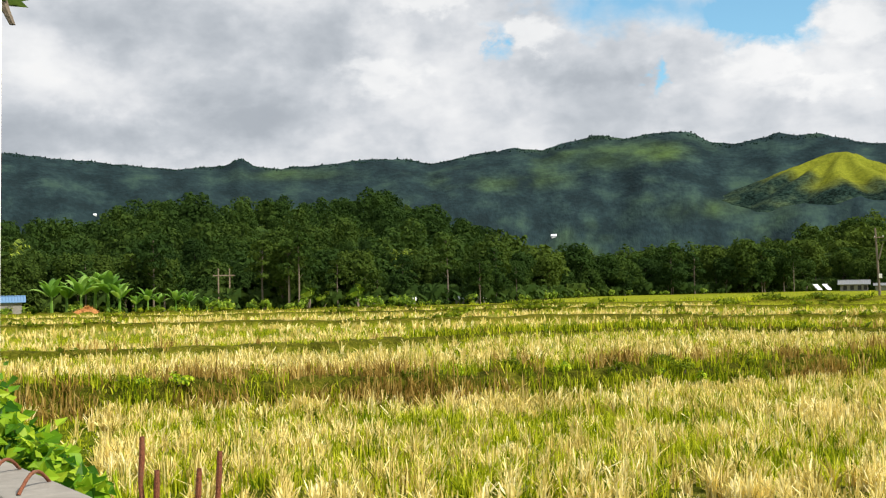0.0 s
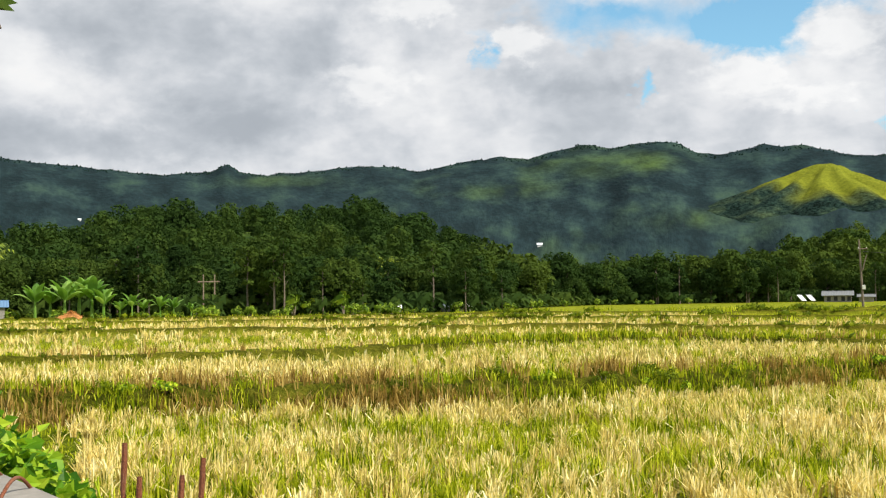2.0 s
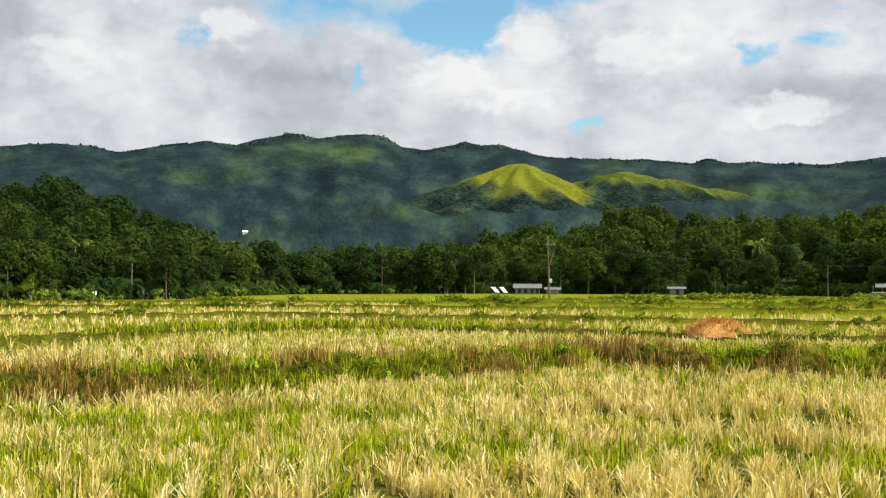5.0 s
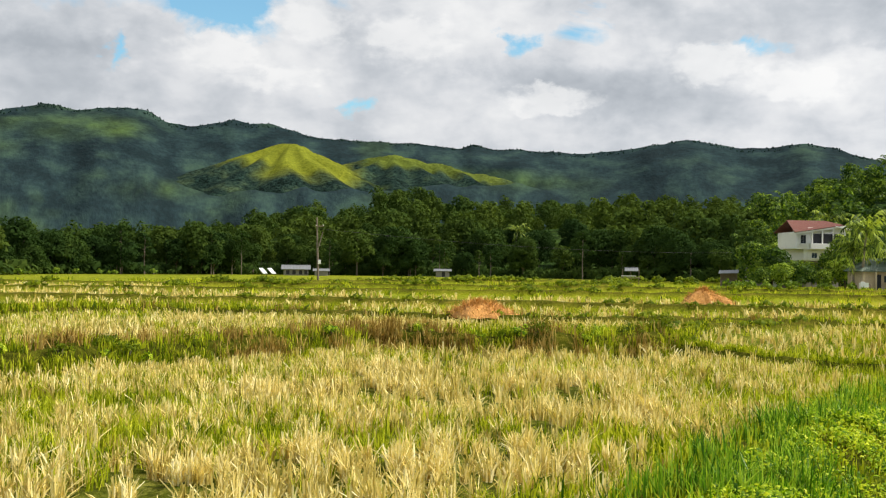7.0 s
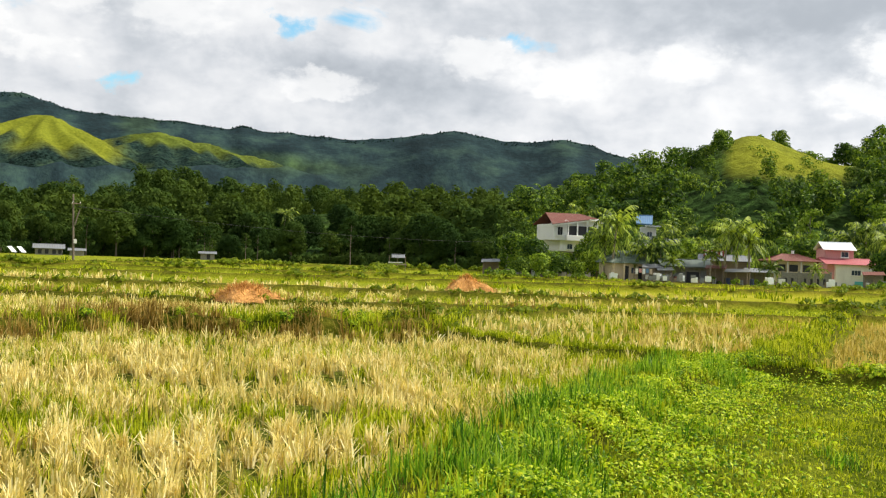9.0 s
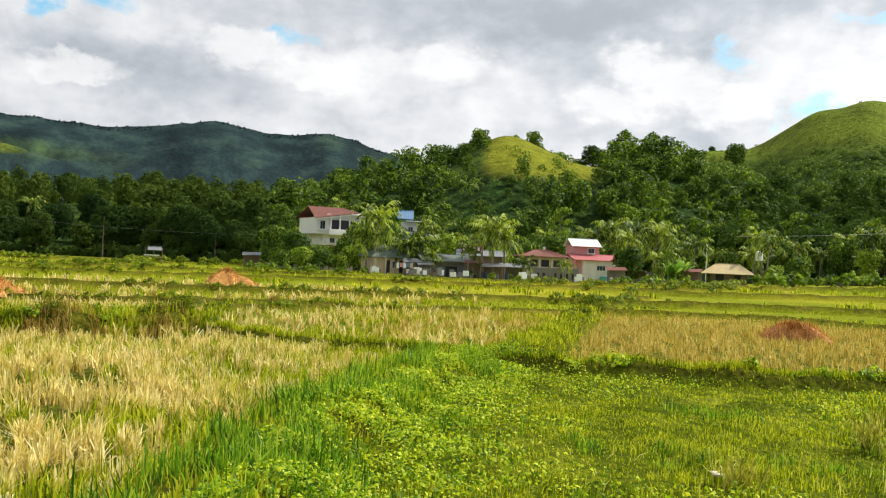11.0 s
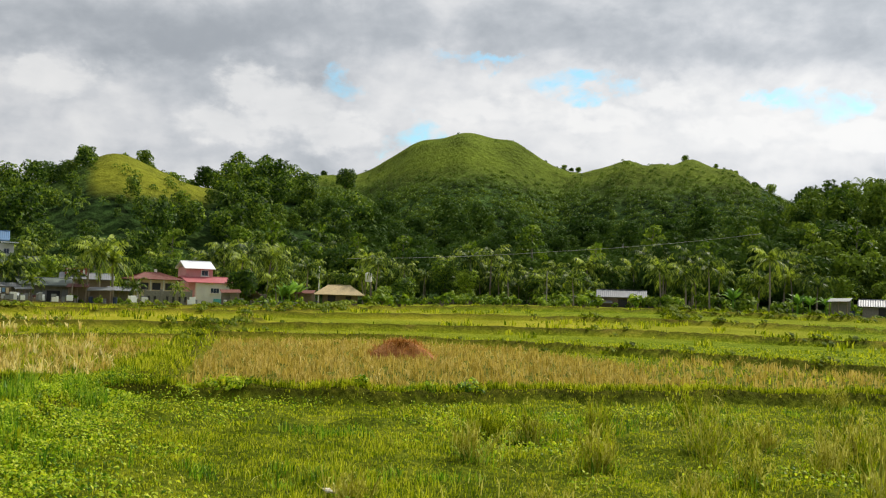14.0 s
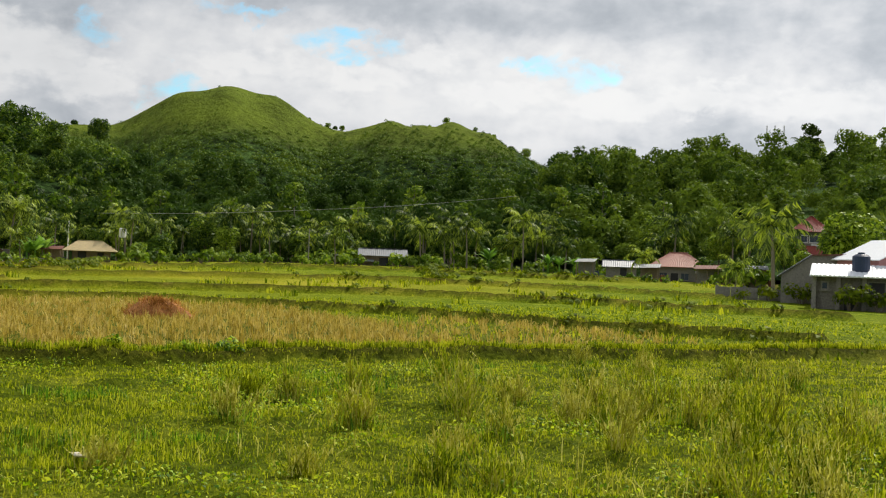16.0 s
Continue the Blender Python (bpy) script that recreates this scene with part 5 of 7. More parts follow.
part("rail", box(bmesh.new(), 0, -0.06, 0.35, 6.6, 0.04, 0.12), M_CONCRETE, h)
part("rail", box(bmesh.new(), 0, -0.06, 0.65, 6.6, 0.04, 0.1), M_CONCRETE, h)

h = site("house", 69.6, 166, 0.6, "low hut with a broad dry thatch roof")
block("wall", M_WOOD, h, 0.3, 0.5, -0.6, 5.4, 4, 2.3)
roof = hip_roof(h, M_THATCH, 0.1, 0.3, 1.5, 6.2, 4.4, 1.5, 0.8, "sun-bleached straw-coloured roof", 0.45)
opening(h, -1.0, -1.5, -0.2, 1.2, 1.6)
opening(h, 1.6, -1.5, 0.3, 0.9, 1.0)
posts(h, M_WOOD, (-2.9, -1.9, 0.4, 2.6), -2.0, -0.5, 2.2)
block("side_lean", M_TIN, h, -3.9, 0.2, 1.35, 1.6, 3.2, 0.08)
h = site("shed", 72.6, 168, 0.9, "small shed with a pale sheet roof in the shrubs", "shed")
block("wall", M_TIN, h, 0, 0, -0.5, 2.0, 2.2, 1.9)
gable_roof(h, M_ZINC, 0, 0, 1.3, 2.0, 2.2, 0.5, 0.3)
h = site("water_tank", 71.2, 175, 1.0, "white plastic tank on a post frame", "tank")
posts(h, M_WOOD, (-0.5, 0.5), 0, -0.5, 4.0)
mesh_part("tank", tube([(0, 0, 3.4), (0, 0, 4.8), (0, 0, 4.9)], [0.55, 0.55, 0.2], 12), M_WHITE, h)

h = site("house", 84.7, 172, 1.4, "low dark house under a ribbed grey sheet-metal roof")
block("wall", M_WOOD, h, 0.4, 0.5, -0.6, 6.4, 4.5, 2.5)
gable_roof(h, M_ZINC, 0.4, 0.5, 1.7, 6.8, 4.6, 1.15, 0.6, "ribbed galvanised roof sheets")
for k in range(7):
    block("roof_vent", M_DARK, h, -2.4 + k * 0.95, 0.45, 2.86, 0.55, 0.25, 0.16)
gable_roof(h, M_TIN, -2.9, -2.2, 0.75, 3.2, 1.2, 0.3, 0.3)
opening(h, 0.6, -1.75, -0.1, 1.4, 1.5)
opening(h, 2.6, -1.75, 0.3, 1.0, 0.9)
posts(h, M_WOOD, (-2.4, -0.6, 1.6, 3.4), -2.3, -0.5, 2.1)

h = site("house", 97.7, 152, 1.0, "small house with a grey sheet-metal roof")
block("wall", M_BLOCK, h, 0, 0, -0.6, 4.2, 4, 2.4)
gable_roof(h, M_ZINC, 0, 0, 1.75, 4.6, 4.2, 0.95, 0.4)
opening(h, 0.3, -2.0, -0.1, 0.9, 1.7)
h = site("house", 100.9, 141, 0.6, "bungalow with a red-brown hipped roof and grey walls")
block("wall", M_CONCRETE, h, 0, 0.5, -0.6, 7.2, 6, 3.1)
hip_roof(h, plain("red_brown_roof", (0.36, 0.15, 0.11), 0.12, 0.6), -0.6, 0.4, 2.4, 6.2, 5.6, 1.9, 0.7, "red-brown roof sheets", 0.28)
part("side_roof", slab(bmesh.new(), (1.6, -3.2, 1.75), (4.6, -3.2, 1.75), (4.6, 0.4, 2.75), (1.6, 0.4, 2.75), 0.06), M_WHITE_ROOF, h, "white sheet side roof")
for ox in (-2.4, 0.3, 2.6):
    window(h, ox, -2.5, 0.7, 1.1, 1.0, M_CONCRETE)
opening(h, -1.0, -2.5, -0.4, 0.9, 2.0)
h = site("house", 103.3, 148, 0.8, "brown-roofed board house behind bushes")
block("wall", M_WOOD, h, 0, 0, -0.6, 6, 4, 2.4)
gable_roof(h, M_RUST, 0, 0, 1.8, 6.4, 4.4, 0.9, 0.5)
window(h, -1, -2.0, 0.5, 1.0, 0.9)
h = site("house", 107.25, 165, 3.0, "grey-walled house with a steep red pyramid roof")
block("wall", M_CONCRETE, h, 0.2, 0.5, -3.2, 4.2, 4.4, 9.2)
hip_roof(h, M_RED_ROOF, 0, 0.5, 6.0, 4.6, 4.6, 2.4, 0.7, "red painted roof sheets", 0.05)
hip_roof(h, M_RED_ROOF, -0.6, -2.6, 2.6, 5.0, 3.0, 1.3, 0.5, "red painted porch roof", 0.4)
window(h, 0.6, -1.7, 4.4, 1.6, 1.1, M_WHITE)
window(h, -0.9, -1.7, 4.4, 1.0, 1.1, M_WHITE)
block("balcony", M_WHITE, h, 1.2, -2.0, 3.9, 2.2, 0.7, 0.35)

# lean-tos, stacks and drums that clutter the yards before the houses
q = np.random.RandomState(61)
for az, d, w, roof_mat in ((53.6, 146, 1.8, M_ZINC), (56.2, 148, 2.4, M_RUST), (57.3, 148, 3.0, M_TIN), (63.9, 152, 2.4, M_RUST), (46.9, 156, 2.2, M_TIN), (44.3, 160, 2.4, M_TIN), (67.8, 160, 2.6, M_RUST), (95.8, 146, 2.4, M_TIN), (99.2, 134, 2.2, M_ZINC), (102.2, 132, 2.8, M_RUST), (104.6, 126, 2.4, M_TIN)):
    h = site("lean_to", az, d, float(rise(np.array([polar(az, d)[0]]), np.array([polar(az, d)[1]]))[0]), "small open lean-to under a worn sheet-metal roof", "lean-to", turn=q.uniform(-14, 14), group="lean-tos in the yards")
    tall = q.uniform(1.5, 2.1)
    posts(h, M_WOOD, (-w / 2 + 0.1, 0, w / 2 - 0.1), -0.6, -0.3, tall + 0.3, 0.11)
    block("back_wall", M_WOOD if q.rand() < 0.5 else M_BLOCK, h, 0, 0.8, -0.3, w, 0.1, tall + 0.5)
    part("roof", slab(bmesh.new(), (-w / 2 - 0.2, -0.9, tall - 0.05), (w / 2 + 0.2, -0.9, tall + 0.05), (w / 2 + 0.2, 1.1, tall + 0.5), (-w / 2 - 0.2, 1.1, tall + 0.4), 0.04), roof_mat, h)
    for k in range(3):
        sx, sz = q.uniform(0.3, 0.7), q.uniform(0.4, 1.0)
        block("crate", (M_WOOD, M_DARK, M_WHITE, M_TIN)[q.randint(4)], h, q.uniform(-w / 2 + 0.4, w / 2 - 0.4), q.uniform(-0.4, 0.4), -0.1, sx, 0.4, sz)
    mesh_part("drum", tube([(w / 2 + 0.5, -0.3, -0.1), (w / 2 + 0.5, -0.3, 0.85), (w / 2 + 0.5, -0.3, 0.86)], [0.29, 0.29, 0.02], 12), M_TANK if q.rand() < 0.5 else M_RUST, h)

q = np.random.RandomState(67)
for az, d in ((53.0, 143.5), (53.3, 144), (53.7, 143.5), (54.3, 143), (55.2, 143.5), (55.6, 144), (58.9, 147), (59.4, 147.5), (61.9, 149), (64.6, 152), (65.6, 152), (51.0, 146.5)):
    h = site("sheet_stack", az, d, 0.0, "pale sheets and boards leaning on a rough stand", "stack", turn=q.uniform(-20, 40), group="stacks in the yards")
    block("stand", M_WOOD, h, 0, 0.2, -0.2, q.uniform(0.8, 1.4), 0.5, q.uniform(0.6, 1.0))
    for k in range(3):
        w, t = q.uniform(0.4, 0.9), q.uniform(0.5, 1.1)
        block("board", (M_WHITE, M_ZINC, M_WHITE_ROOF, M_TIN)[q.randint(4)], h, q.uniform(-0.6, 0.6), -0.12 - 0.09 * k, 0.1 + 0.2 * q.rand(), w, 0.05, t)
h = site("clothes_line", 52.5, 145, 0.0, "washing line with pale clothes between two posts", "washing line")
posts(h, M_WOOD, (-1.3, 1.3), 0, -0.2, 2.0, 0.08)
block("line", M_CABLE, h, 0, 0, 1.72, 2.6, 0.02, 0.02, bevel=0.0)
for k in range(5):
    block("cloth", (M_WHITE, M_PINK, M_WHITE_ROOF, M_BLUE_ROOF, M_CREAM)[k], h, -0.95 + 0.47 * k, 0, 1.0 + 0.15 * (k % 2), 0.36, 0.03, 0.72 - 0.15 * (k % 2), bevel=0.01)

# the walled yard by the field
h = site("house", 109.6, 80, 0.0, "weathered concrete house with a white sheet roof and pink gable")
block("wall", M_STAINED, h, 2.5, 2.0, -0.4, 11.0, 6, 2.95, "streaked unpainted concrete wall")
part("front_roof", slab(bmesh.new(), (-3.2, -1.8, 2.5), (8.2, -1.8, 2.5), (8.2, 1.6, 3.35), (-3.2, 1.6, 3.35), 0.08), M_WHITE_ROOF, h, "white sheet porch roof")
upper = [block("upper_wall", M_PINK, h, 0, 0, 2.5, 6.4, 5.0, 1.3, "faded pink upper wall"), side_gable_roof(h, M_WHITE_ROOF, 0, 0, 3.75, 6.4, 5.2, 1.6, 0.3, "bright white roof sheets")]
bm = bmesh.new()
tri = [bm.verts.new(p) for p in ((-3.1, -2.5, 3.8), (3.1, -2.5, 3.8), (0, -2.5, 5.25), (-3.1, -2.35, 3.8), (3.1, -2.35, 3.8), (0, -2.35, 5.25))]
for f in ((0, 1, 2), (5, 4, 3), (0, 3, 4, 1), (1, 4, 5, 2), (2, 5, 3, 0)):
    bm.faces.new([tri[k] for k in f])
upper.append(part("gable", bm, M_PINK, h, "pink gable"))
for o in upper:
    o.matrix_basis = pose(2.5, 5.6, 0, 0, 0, 35)
posts(h, M_CONCRETE, (-2.9, -1.3, 0.4, 2.2, 4.6), -1.15, -0.4, 2.9, 0.3)
opening(h, -0.55, -1.0, 0.0, 0.7, 1.5)
opening(h, 1.3, -1.0, 1.3, 0.9, 0.9)
window(h, -2.2, -1.0, 1.5, 0.5, 0.6, M_CONCRETE, 1)
window(h, 1.2, -1.0, 1.2, 1.2, 1.0, M_CONCRETE, 2)
h = site("outbuilding", 107.5, 88, 0.0, "grey rendered outbuilding with a low sloping roof", "outbuilding", turn=-6)
bm = bmesh.new()
side = [(-2.3, -0.4), (2.3, -0.4), (2.3, 4.1), (-0.1, 4.0), (-2.3, 2.45)]
ring = [[bm.verts.new((px, yy, pz)) for px, pz in side] for yy in (-1.5, 2.5)]
bm.faces.new(ring[0])
bm.faces.new(ring[1][::-1])
for k in range(5):
    bm.faces.new((ring[0][k], ring[1][k], ring[1][(k + 1) % 5], ring[0][(k + 1) % 5]))
part("wall", bm, M_CONCRETE, h)
part("roof", slab(bmesh.new(), (-2.6, 2.8, 2.35), (-2.6, -1.7, 2.35), (-0.1, -1.7, 4.1), (-0.1, 2.8, 4.1), 0.06), M_TIN, h, "dark roof sheets")
part("flat_roof", slab(bmesh.new(), (-0.1, -1.7, 4.08), (2.5, -1.7, 4.2), (2.5, 2.8, 4.2), (-0.1, 2.8, 4.08), 0.08), M_RUST, h, "brown roof sheets")
h = site("yard_wall", 104.5, 90, 0.0, "dark stained concrete block wall along the field", "wall", turn=-4)
for k in range(5):
    part("panel", box(bmesh.new(), -2.3 + 1.1 * k, 0, -0.3, 1.06, 0.16, 1.6, 0.01), M_BLOCK, h)
posts(h, M_BLOCK, (-2.85, -0.65, 1.55, 3.2), -0.03, -0.3, 1.72, 0.24)
h = site("water_tank", 109.7, 78.5, 0.0, "dark blue plastic water tank standing on a porch roof", "tank")
h.matrix_basis = h.matrix_basis @ Matrix.Translation((0, 1.5, 2.78))
mesh_part("tank", tube([(0, 0, 0), (0, 0, 0.15), (0, 0, 1.15), (0, 0, 1.3), (0, 0, 1.36)], [0.56, 0.6, 0.6, 0.4, 0.2], 16), M_TANK, h)
mesh_part("lid", tube([(0, 0, 1.34), (0, 0, 1.44), (0, 0, 1.45)], [0.24, 0.24, 0.02], 12), M_TANK, h)

# small buildings at the dark tree line
h = site("hut", 21.25, 228, 0.0, "low hut with a grey sheet-metal roof at the wood's edge", "hut")
block("wall", M_CONCRETE, h, 0, 0.5, -0.3, 5.2, 3.4, 1.7)
gable_roof(h, M_TIN, 0, 0.5, 1.3, 5.4, 3.6, 0.9, 0.4)
for ox in (-1.7, -0.4, 1.0, 2.1):
    opening(h, ox, -1.2, 0.2, 0.7, 0.9)
h = site("hut", 22.6, 228, 0.0, "small pale hut beside the power pole", "hut")
block("wall", M_CONCRETE, h, 0, 0, -0.3, 2.8, 3, 1.4)
gable_roof(h, M_TIN, 0, 0, 1.0, 3.0, 3.2, 0.5, 0.3)
for k, a in enumerate((19.55, 20.0)):
    h = site("drying_board", a, 226, 0.0, "white board leaning on a wooden frame", "board", group="white boards by the hut")
    posts(h, M_WOOD, (-0.5, 0.5), 0.3, -0.2, 1.2, 0.08)
    part("board", slab(bmesh.new(), (-0.1, -0.7, 0.35), (0.8, -0.7, 0.35), (-0.2, 0.9, 1.5), (-1.1, 0.9, 1.5), 0.06, 0.4, 0.01), M_WHITE_ROOF, h)
h = site("hut", 29.15, 230, 0.0, "small white hut with a flat pale roof", "hut")
block("wall", M_CONCRETE, h, 0, 0, -0.3, 2.9, 3, 1.7)
gable_roof(h, M_ZINC, 0, 0, 1.3, 3.2, 3.2, 0.45, 0.35)
opening(h, 0.2, -1.5, 0.1, 0.7, 1.1)
h = site("field_shelter", 39.25, 160, 0.0, "open raised shelter on thin posts by the field", "shelter")
posts(h, M_WOOD, (-1.2, 0, 1.2), -0.8, -0.2, 2.4, 0.1)
posts(h, M_WOOD, (-1.2, 0, 1.2), 0.8, -0.2, 2.5, 0.1)
block("platform", M_WOOD, h, 0, 0, 0.9, 2.8, 1.9, 0.12)
gable_roof(h, M_ZINC, 0.1, 0, 2.0, 1.5, 1.8, 0.5, 0.25)
block("rail", M_WHITE, h, -0.3, -0.95, 1.2, 2.2, 0.06, 0.14)
h = site("shed", -22.3, 128, 0.0, "small shed with a pale blue roof", "shed")
block("wall", M_BLOCK, h, 0, 0, -0.3, 2.6, 3, 1.9)
gable_roof(h, M_BLUE_ROOF, 0, 0, 1.5, 2.8, 3.0, 0.7, 0.3)
for a, d, w in ((-1.75, 134, 1.1), (1.0, 142, 1.7), (1.75, 142, 0.9), (2.15, 143, 0.7), (-9.2, 134, 1.0)):
    h = site("shed", a, d, 0.0, "tiny white-roofed shed in the greenery", "shed", group="white sheds by the woods")
    block("wall", M_CONCRETE, h, 0, 0, -0.2, w, 1.6, 0.9)
    gable_roof(h, M_WHITE_ROOF, 0, 0, 0.7, w, 1.6, 0.35, 0.15)
for a, e, w in ((6.05, 2.57, 4.2), (-18.2, 4.0, 3.2), (-0.6, 2.8, 2.2)):
    ds = np.arange(650.0, 2000.0, 5.0)
    line_z = EYE + ds * math.tan(radians(e))
    land = range_height(ds * math.sin(radians(a)), ds * math.cos(radians(a)), np.full(len(ds), a), ds)
    d = float(ds[np.argmax(land > line_z)])
    h = site("far_house", a, d, up_at(e, d), "tiny far white house on the wooded slope", "house", group="far white houses")
    block("wall", M_WHITE, h, 0, 0, -4, w, 6, 5.2)
    gable_roof(h, M_WHITE_ROOF, 0, 0, 1.2, w, 6, 1.8, 0.5)


def pole(az, dist, z, tall, label, arms=((0.88, 1.6),), lean=0.0, thick=0.13, mat=None):
    p = site("power_pole", az, dist, z, label, "pole")
    path = [(lean * t, 0, -0.4 + (tall + 0.4) * t) for t in np.linspace(0, 1, 6)]
    mesh_part("pole", tube(path, np.linspace(thick, thick * 0.65, 6), 8), mat or M_CONCRETE, p)
    for at, wide in arms:
        arm = block("crossarm", M_WOOD, p, lean * at + wide * 0.3, -0.12, tall * at, wide, 0.1, 0.12)
        for k in (-0.4, 0.4):
            mesh_part("insulator", tube([(lean * at + wide * (0.3 + k), -0.12, tall * at + 0.1), (lean * at + wide * (0.3 + k), -0.12, tall * at + 0.24)], [0.05, 0.04], 6), M_WHITE, arm)
    return p


p = pole(22.45, 132, 0.0, 8.2, "grey wooden power pole with a crossarm standing in the field", ((0.86, 1.1),), -0.3, 0.15, M_BARK)
mesh_part("brace", tube([(0.0, -0.1, 4.6), (0.25, -0.1, 5.6), (0.5, -0.1, 6.4)], [0.09, 0.07, 0.05], 6), M_BARK, p)
block("meter_box", M_WHITE, p, 0.1, -0.16, 2.4, 0.35, 0.2, 0.5)
pole(80.85, 168, 1.3, 5.6, "slim pale concrete pole at the field edge", (), 0, 0.10, M_CONCRETE)
pole(68.55, 172, 1.0, 5.6, "slim white pole beside the thatched hut", (), 0, 0.11, M_WHITE)
pole(84.85, 260, 8.0, 8.6, "power pole on the wooded slope", ((0.9, 1.6),), 0, 0.15)
p = site("pole_frame", -11.7, 128, 0.0, "two wooden poles joined by a crossbar", "pole")
for sx in (-0.65, 0.65):
    mesh_part("pole", tube([(sx, 0, -0.3), (sx, 0, 2.4), (sx, 0, 5.0)], [0.1, 0.09, 0.07], 6), M_WOOD, p)
block("crossbar", M_WOOD, p, 0, -0.08, 4.1, 2.6, 0.08, 0.14)
for a in (104.9, 105.3, 105.75):
    pole(a, 280, 23, 17.5, "tall white mast on the wooded slope", (), 0.1, 0.22, M_WHITE)


def cable(a, b, sag, label, mat=M_CABLE, thick=0.032):
    a, b = Vector(a), Vector(b)
    cu = bpy.data.curves.new("power_line", "CURVE")
    cu.dimensions, cu.bevel_depth, cu.bevel_resolution = "3D", thick, 1
    sp = cu.splines.new("POLY")
    sp.points.add(16)
    for k, pt in enumerate(sp.points):
        t = k / 16
        q = a.lerp(b, t) - Vector((0, 0, sag * 4 * t * (1 - t)))
        pt.co = (*q, 1)
    cu.materials.append(mat)
    return tagged(new("power_line", cu), label, "cable")


def spot(az, dist, el):
    x, y = polar(az, dist)
    return (x, y, up_at(el, dist))


cable(spot(70.0, 178, 1.9), spot(81.5, 172, 2.65), 0.3, "thin sagging power line over the palms")
cable(spot(81.5, 172, 2.65), spot(92, 168, 3.8), 0.3, "thin sagging power line over the palms")
cable(spot(22.5, 132, 1.95), spot(47, 190, 1.0), 1.2, "thin power line from the field pole", M_DARK, 0.016)


def hay_heap(x, y, wide, deep, tall, turn, label, seed):
    """A slumped heap of cut straw with loose stalks over it."""
    r = np.random.RandomState(seed)
    top = new("straw_heap")
    z = float(field_height(np.array([x]), np.array([y]))[0]) - 0.05
    top.matrix_basis = pose(x, y, z, 0, 0, turn)
    n, m = 40, 14
    V = []
    for i in range(m + 1):
        rad = i / m
        for j in range(n):
            a = j / n * 2 * math.pi
            edge_r = 1 + 0.22 * math.sin(a * 3 + seed) + 0.1 * math.sin(a * 7 + 2 * seed)
            px, py = math.cos(a) * rad * edge_r * wide / 2, math.sin(a) * rad * edge_r * deep / 2
            pz = tall * (1 - rad**2.2) * (0.8 + 0.45 * float(fbm(np.array([px * 1.4 + seed]), np.array([py * 1.4]), 3)[0])) - 0.06 * (i == m)
            V.append((px, py, pz + 0.05 * r.rand()))
    F = [(i * n + j, i * n + (j + 1) % n, (i + 1) * n + (j + 1) % n, (i + 1) * n + j) for i in range(m) for j in range(n)]
    mesh_part("mound", (V, F), M_OLD_HAY if seed > 2 else M_HAY, top)
    k = 900
    pick = np.array(V)[r.randint(0, len(V), k)] + r.randn(k, 3) * [0.06, 0.06, 0.015]
    v, f = blades(r, pick, 0.12 + 0.22 * r.rand(k), np.full(k, 0.03), 1.6)
    mesh_part("loose_straw", merge([(v, f)]), M_OLD_HAY_STALK if seed > 2 else M_HAY_STALK, top)
    return tagged(top, label, "straw heap", "straw heaps in the paddies")


hay_heap(21.9, 36.2, 2.7, 2.0, 0.5, -30, "low heap of red-brown cut straw on a paddy", 1)
hay_heap(46.0, 49.2, 3.4, 2.6, 1.0, -42, "rounded heap of orange-brown cut straw on a paddy", 2)
hay_heap(37.2, 11.3, 2.4, 1.9, 0.66, -73, "dark red-brown heap of cut straw in the stubble", 3)
hay_heap(*polar(-18.6, 116), 3.0, 2.0, 0.9, 18, "brown straw heap under the banana plants", 4)


# ---- shrubs, weeds and near things ----
def shrub_mesh(seed, wide, tall, size, per, leaf):
    r = np.random.RandomState(seed)
    centres = [(r.uniform(-0.3, 0.3) * wide, r.uniform(-0.3, 0.3) * wide, tall * r.uniform(0.3, 0.75)) for _ in range(6)]
    crown = leaf_cloud(r, centres, [wide * r.uniform(0.2, 0.32) for _ in range(6)], per, size, 0.8)
    stems = merge([tube([(0, 0, -0.1), (c[0] * 0.6, c[1] * 0.6, c[2] * 0.6), c], [0.04 * tall, 0.025 * tall, 0.01], 4) for c in centres])
    return soup("leaves", *crown, leaf), soup_list("stems", stems, M_BARK)


def shrub(name, meshes, x, y, z, size, turn, label, category, group=""):
    top = new(name)
    top.matrix_basis = pose(x, y, z, 0, 0, turn) @ Matrix.Diagonal((size, size, size, 1))
    for n_, me in zip(("foliage", "stem_frame"), meshes):
        o = new(n_, me)
        o.parent = top
        o["kind"] = "stuff"
    return tagged(top, label, category, group)


def z_at(x, y):
    return float(field_height(np.array([x]), np.array([y]))[0])


M_LIME = leafy("lime_leaf", (0.05, 0.10, 0.010), (0.16, 0.26, 0.02), (0.36, 0.46, 0.06), 0.42, 0.5, 0.3, 0.3, 0.1, 0.75)
M_BANK_LEAF = leafy("bank_bush_leaf", (0.045, 0.072, 0.004), (0.12, 0.17, 0.006), (0.25, 0.30, 0.012), 0.4, 0.6, 0.8, 0.2)
SHRUBS = [shrub_mesh(81 + k, 1.6, 1.5, 0.22, 110, M_LIME) for k in range(3)]
DARK_SHRUBS = [shrub_mesh(91 + k, 1.3, 0.8, 0.08, 420, M_BANK_LEAF) for k in range(2)]
FINE_SHRUBS = [shrub_mesh(95 + k, 1.1, 0.8, 0.10, 420, M_WEED) for k in range(2)]

r = np.random.RandomState(8)
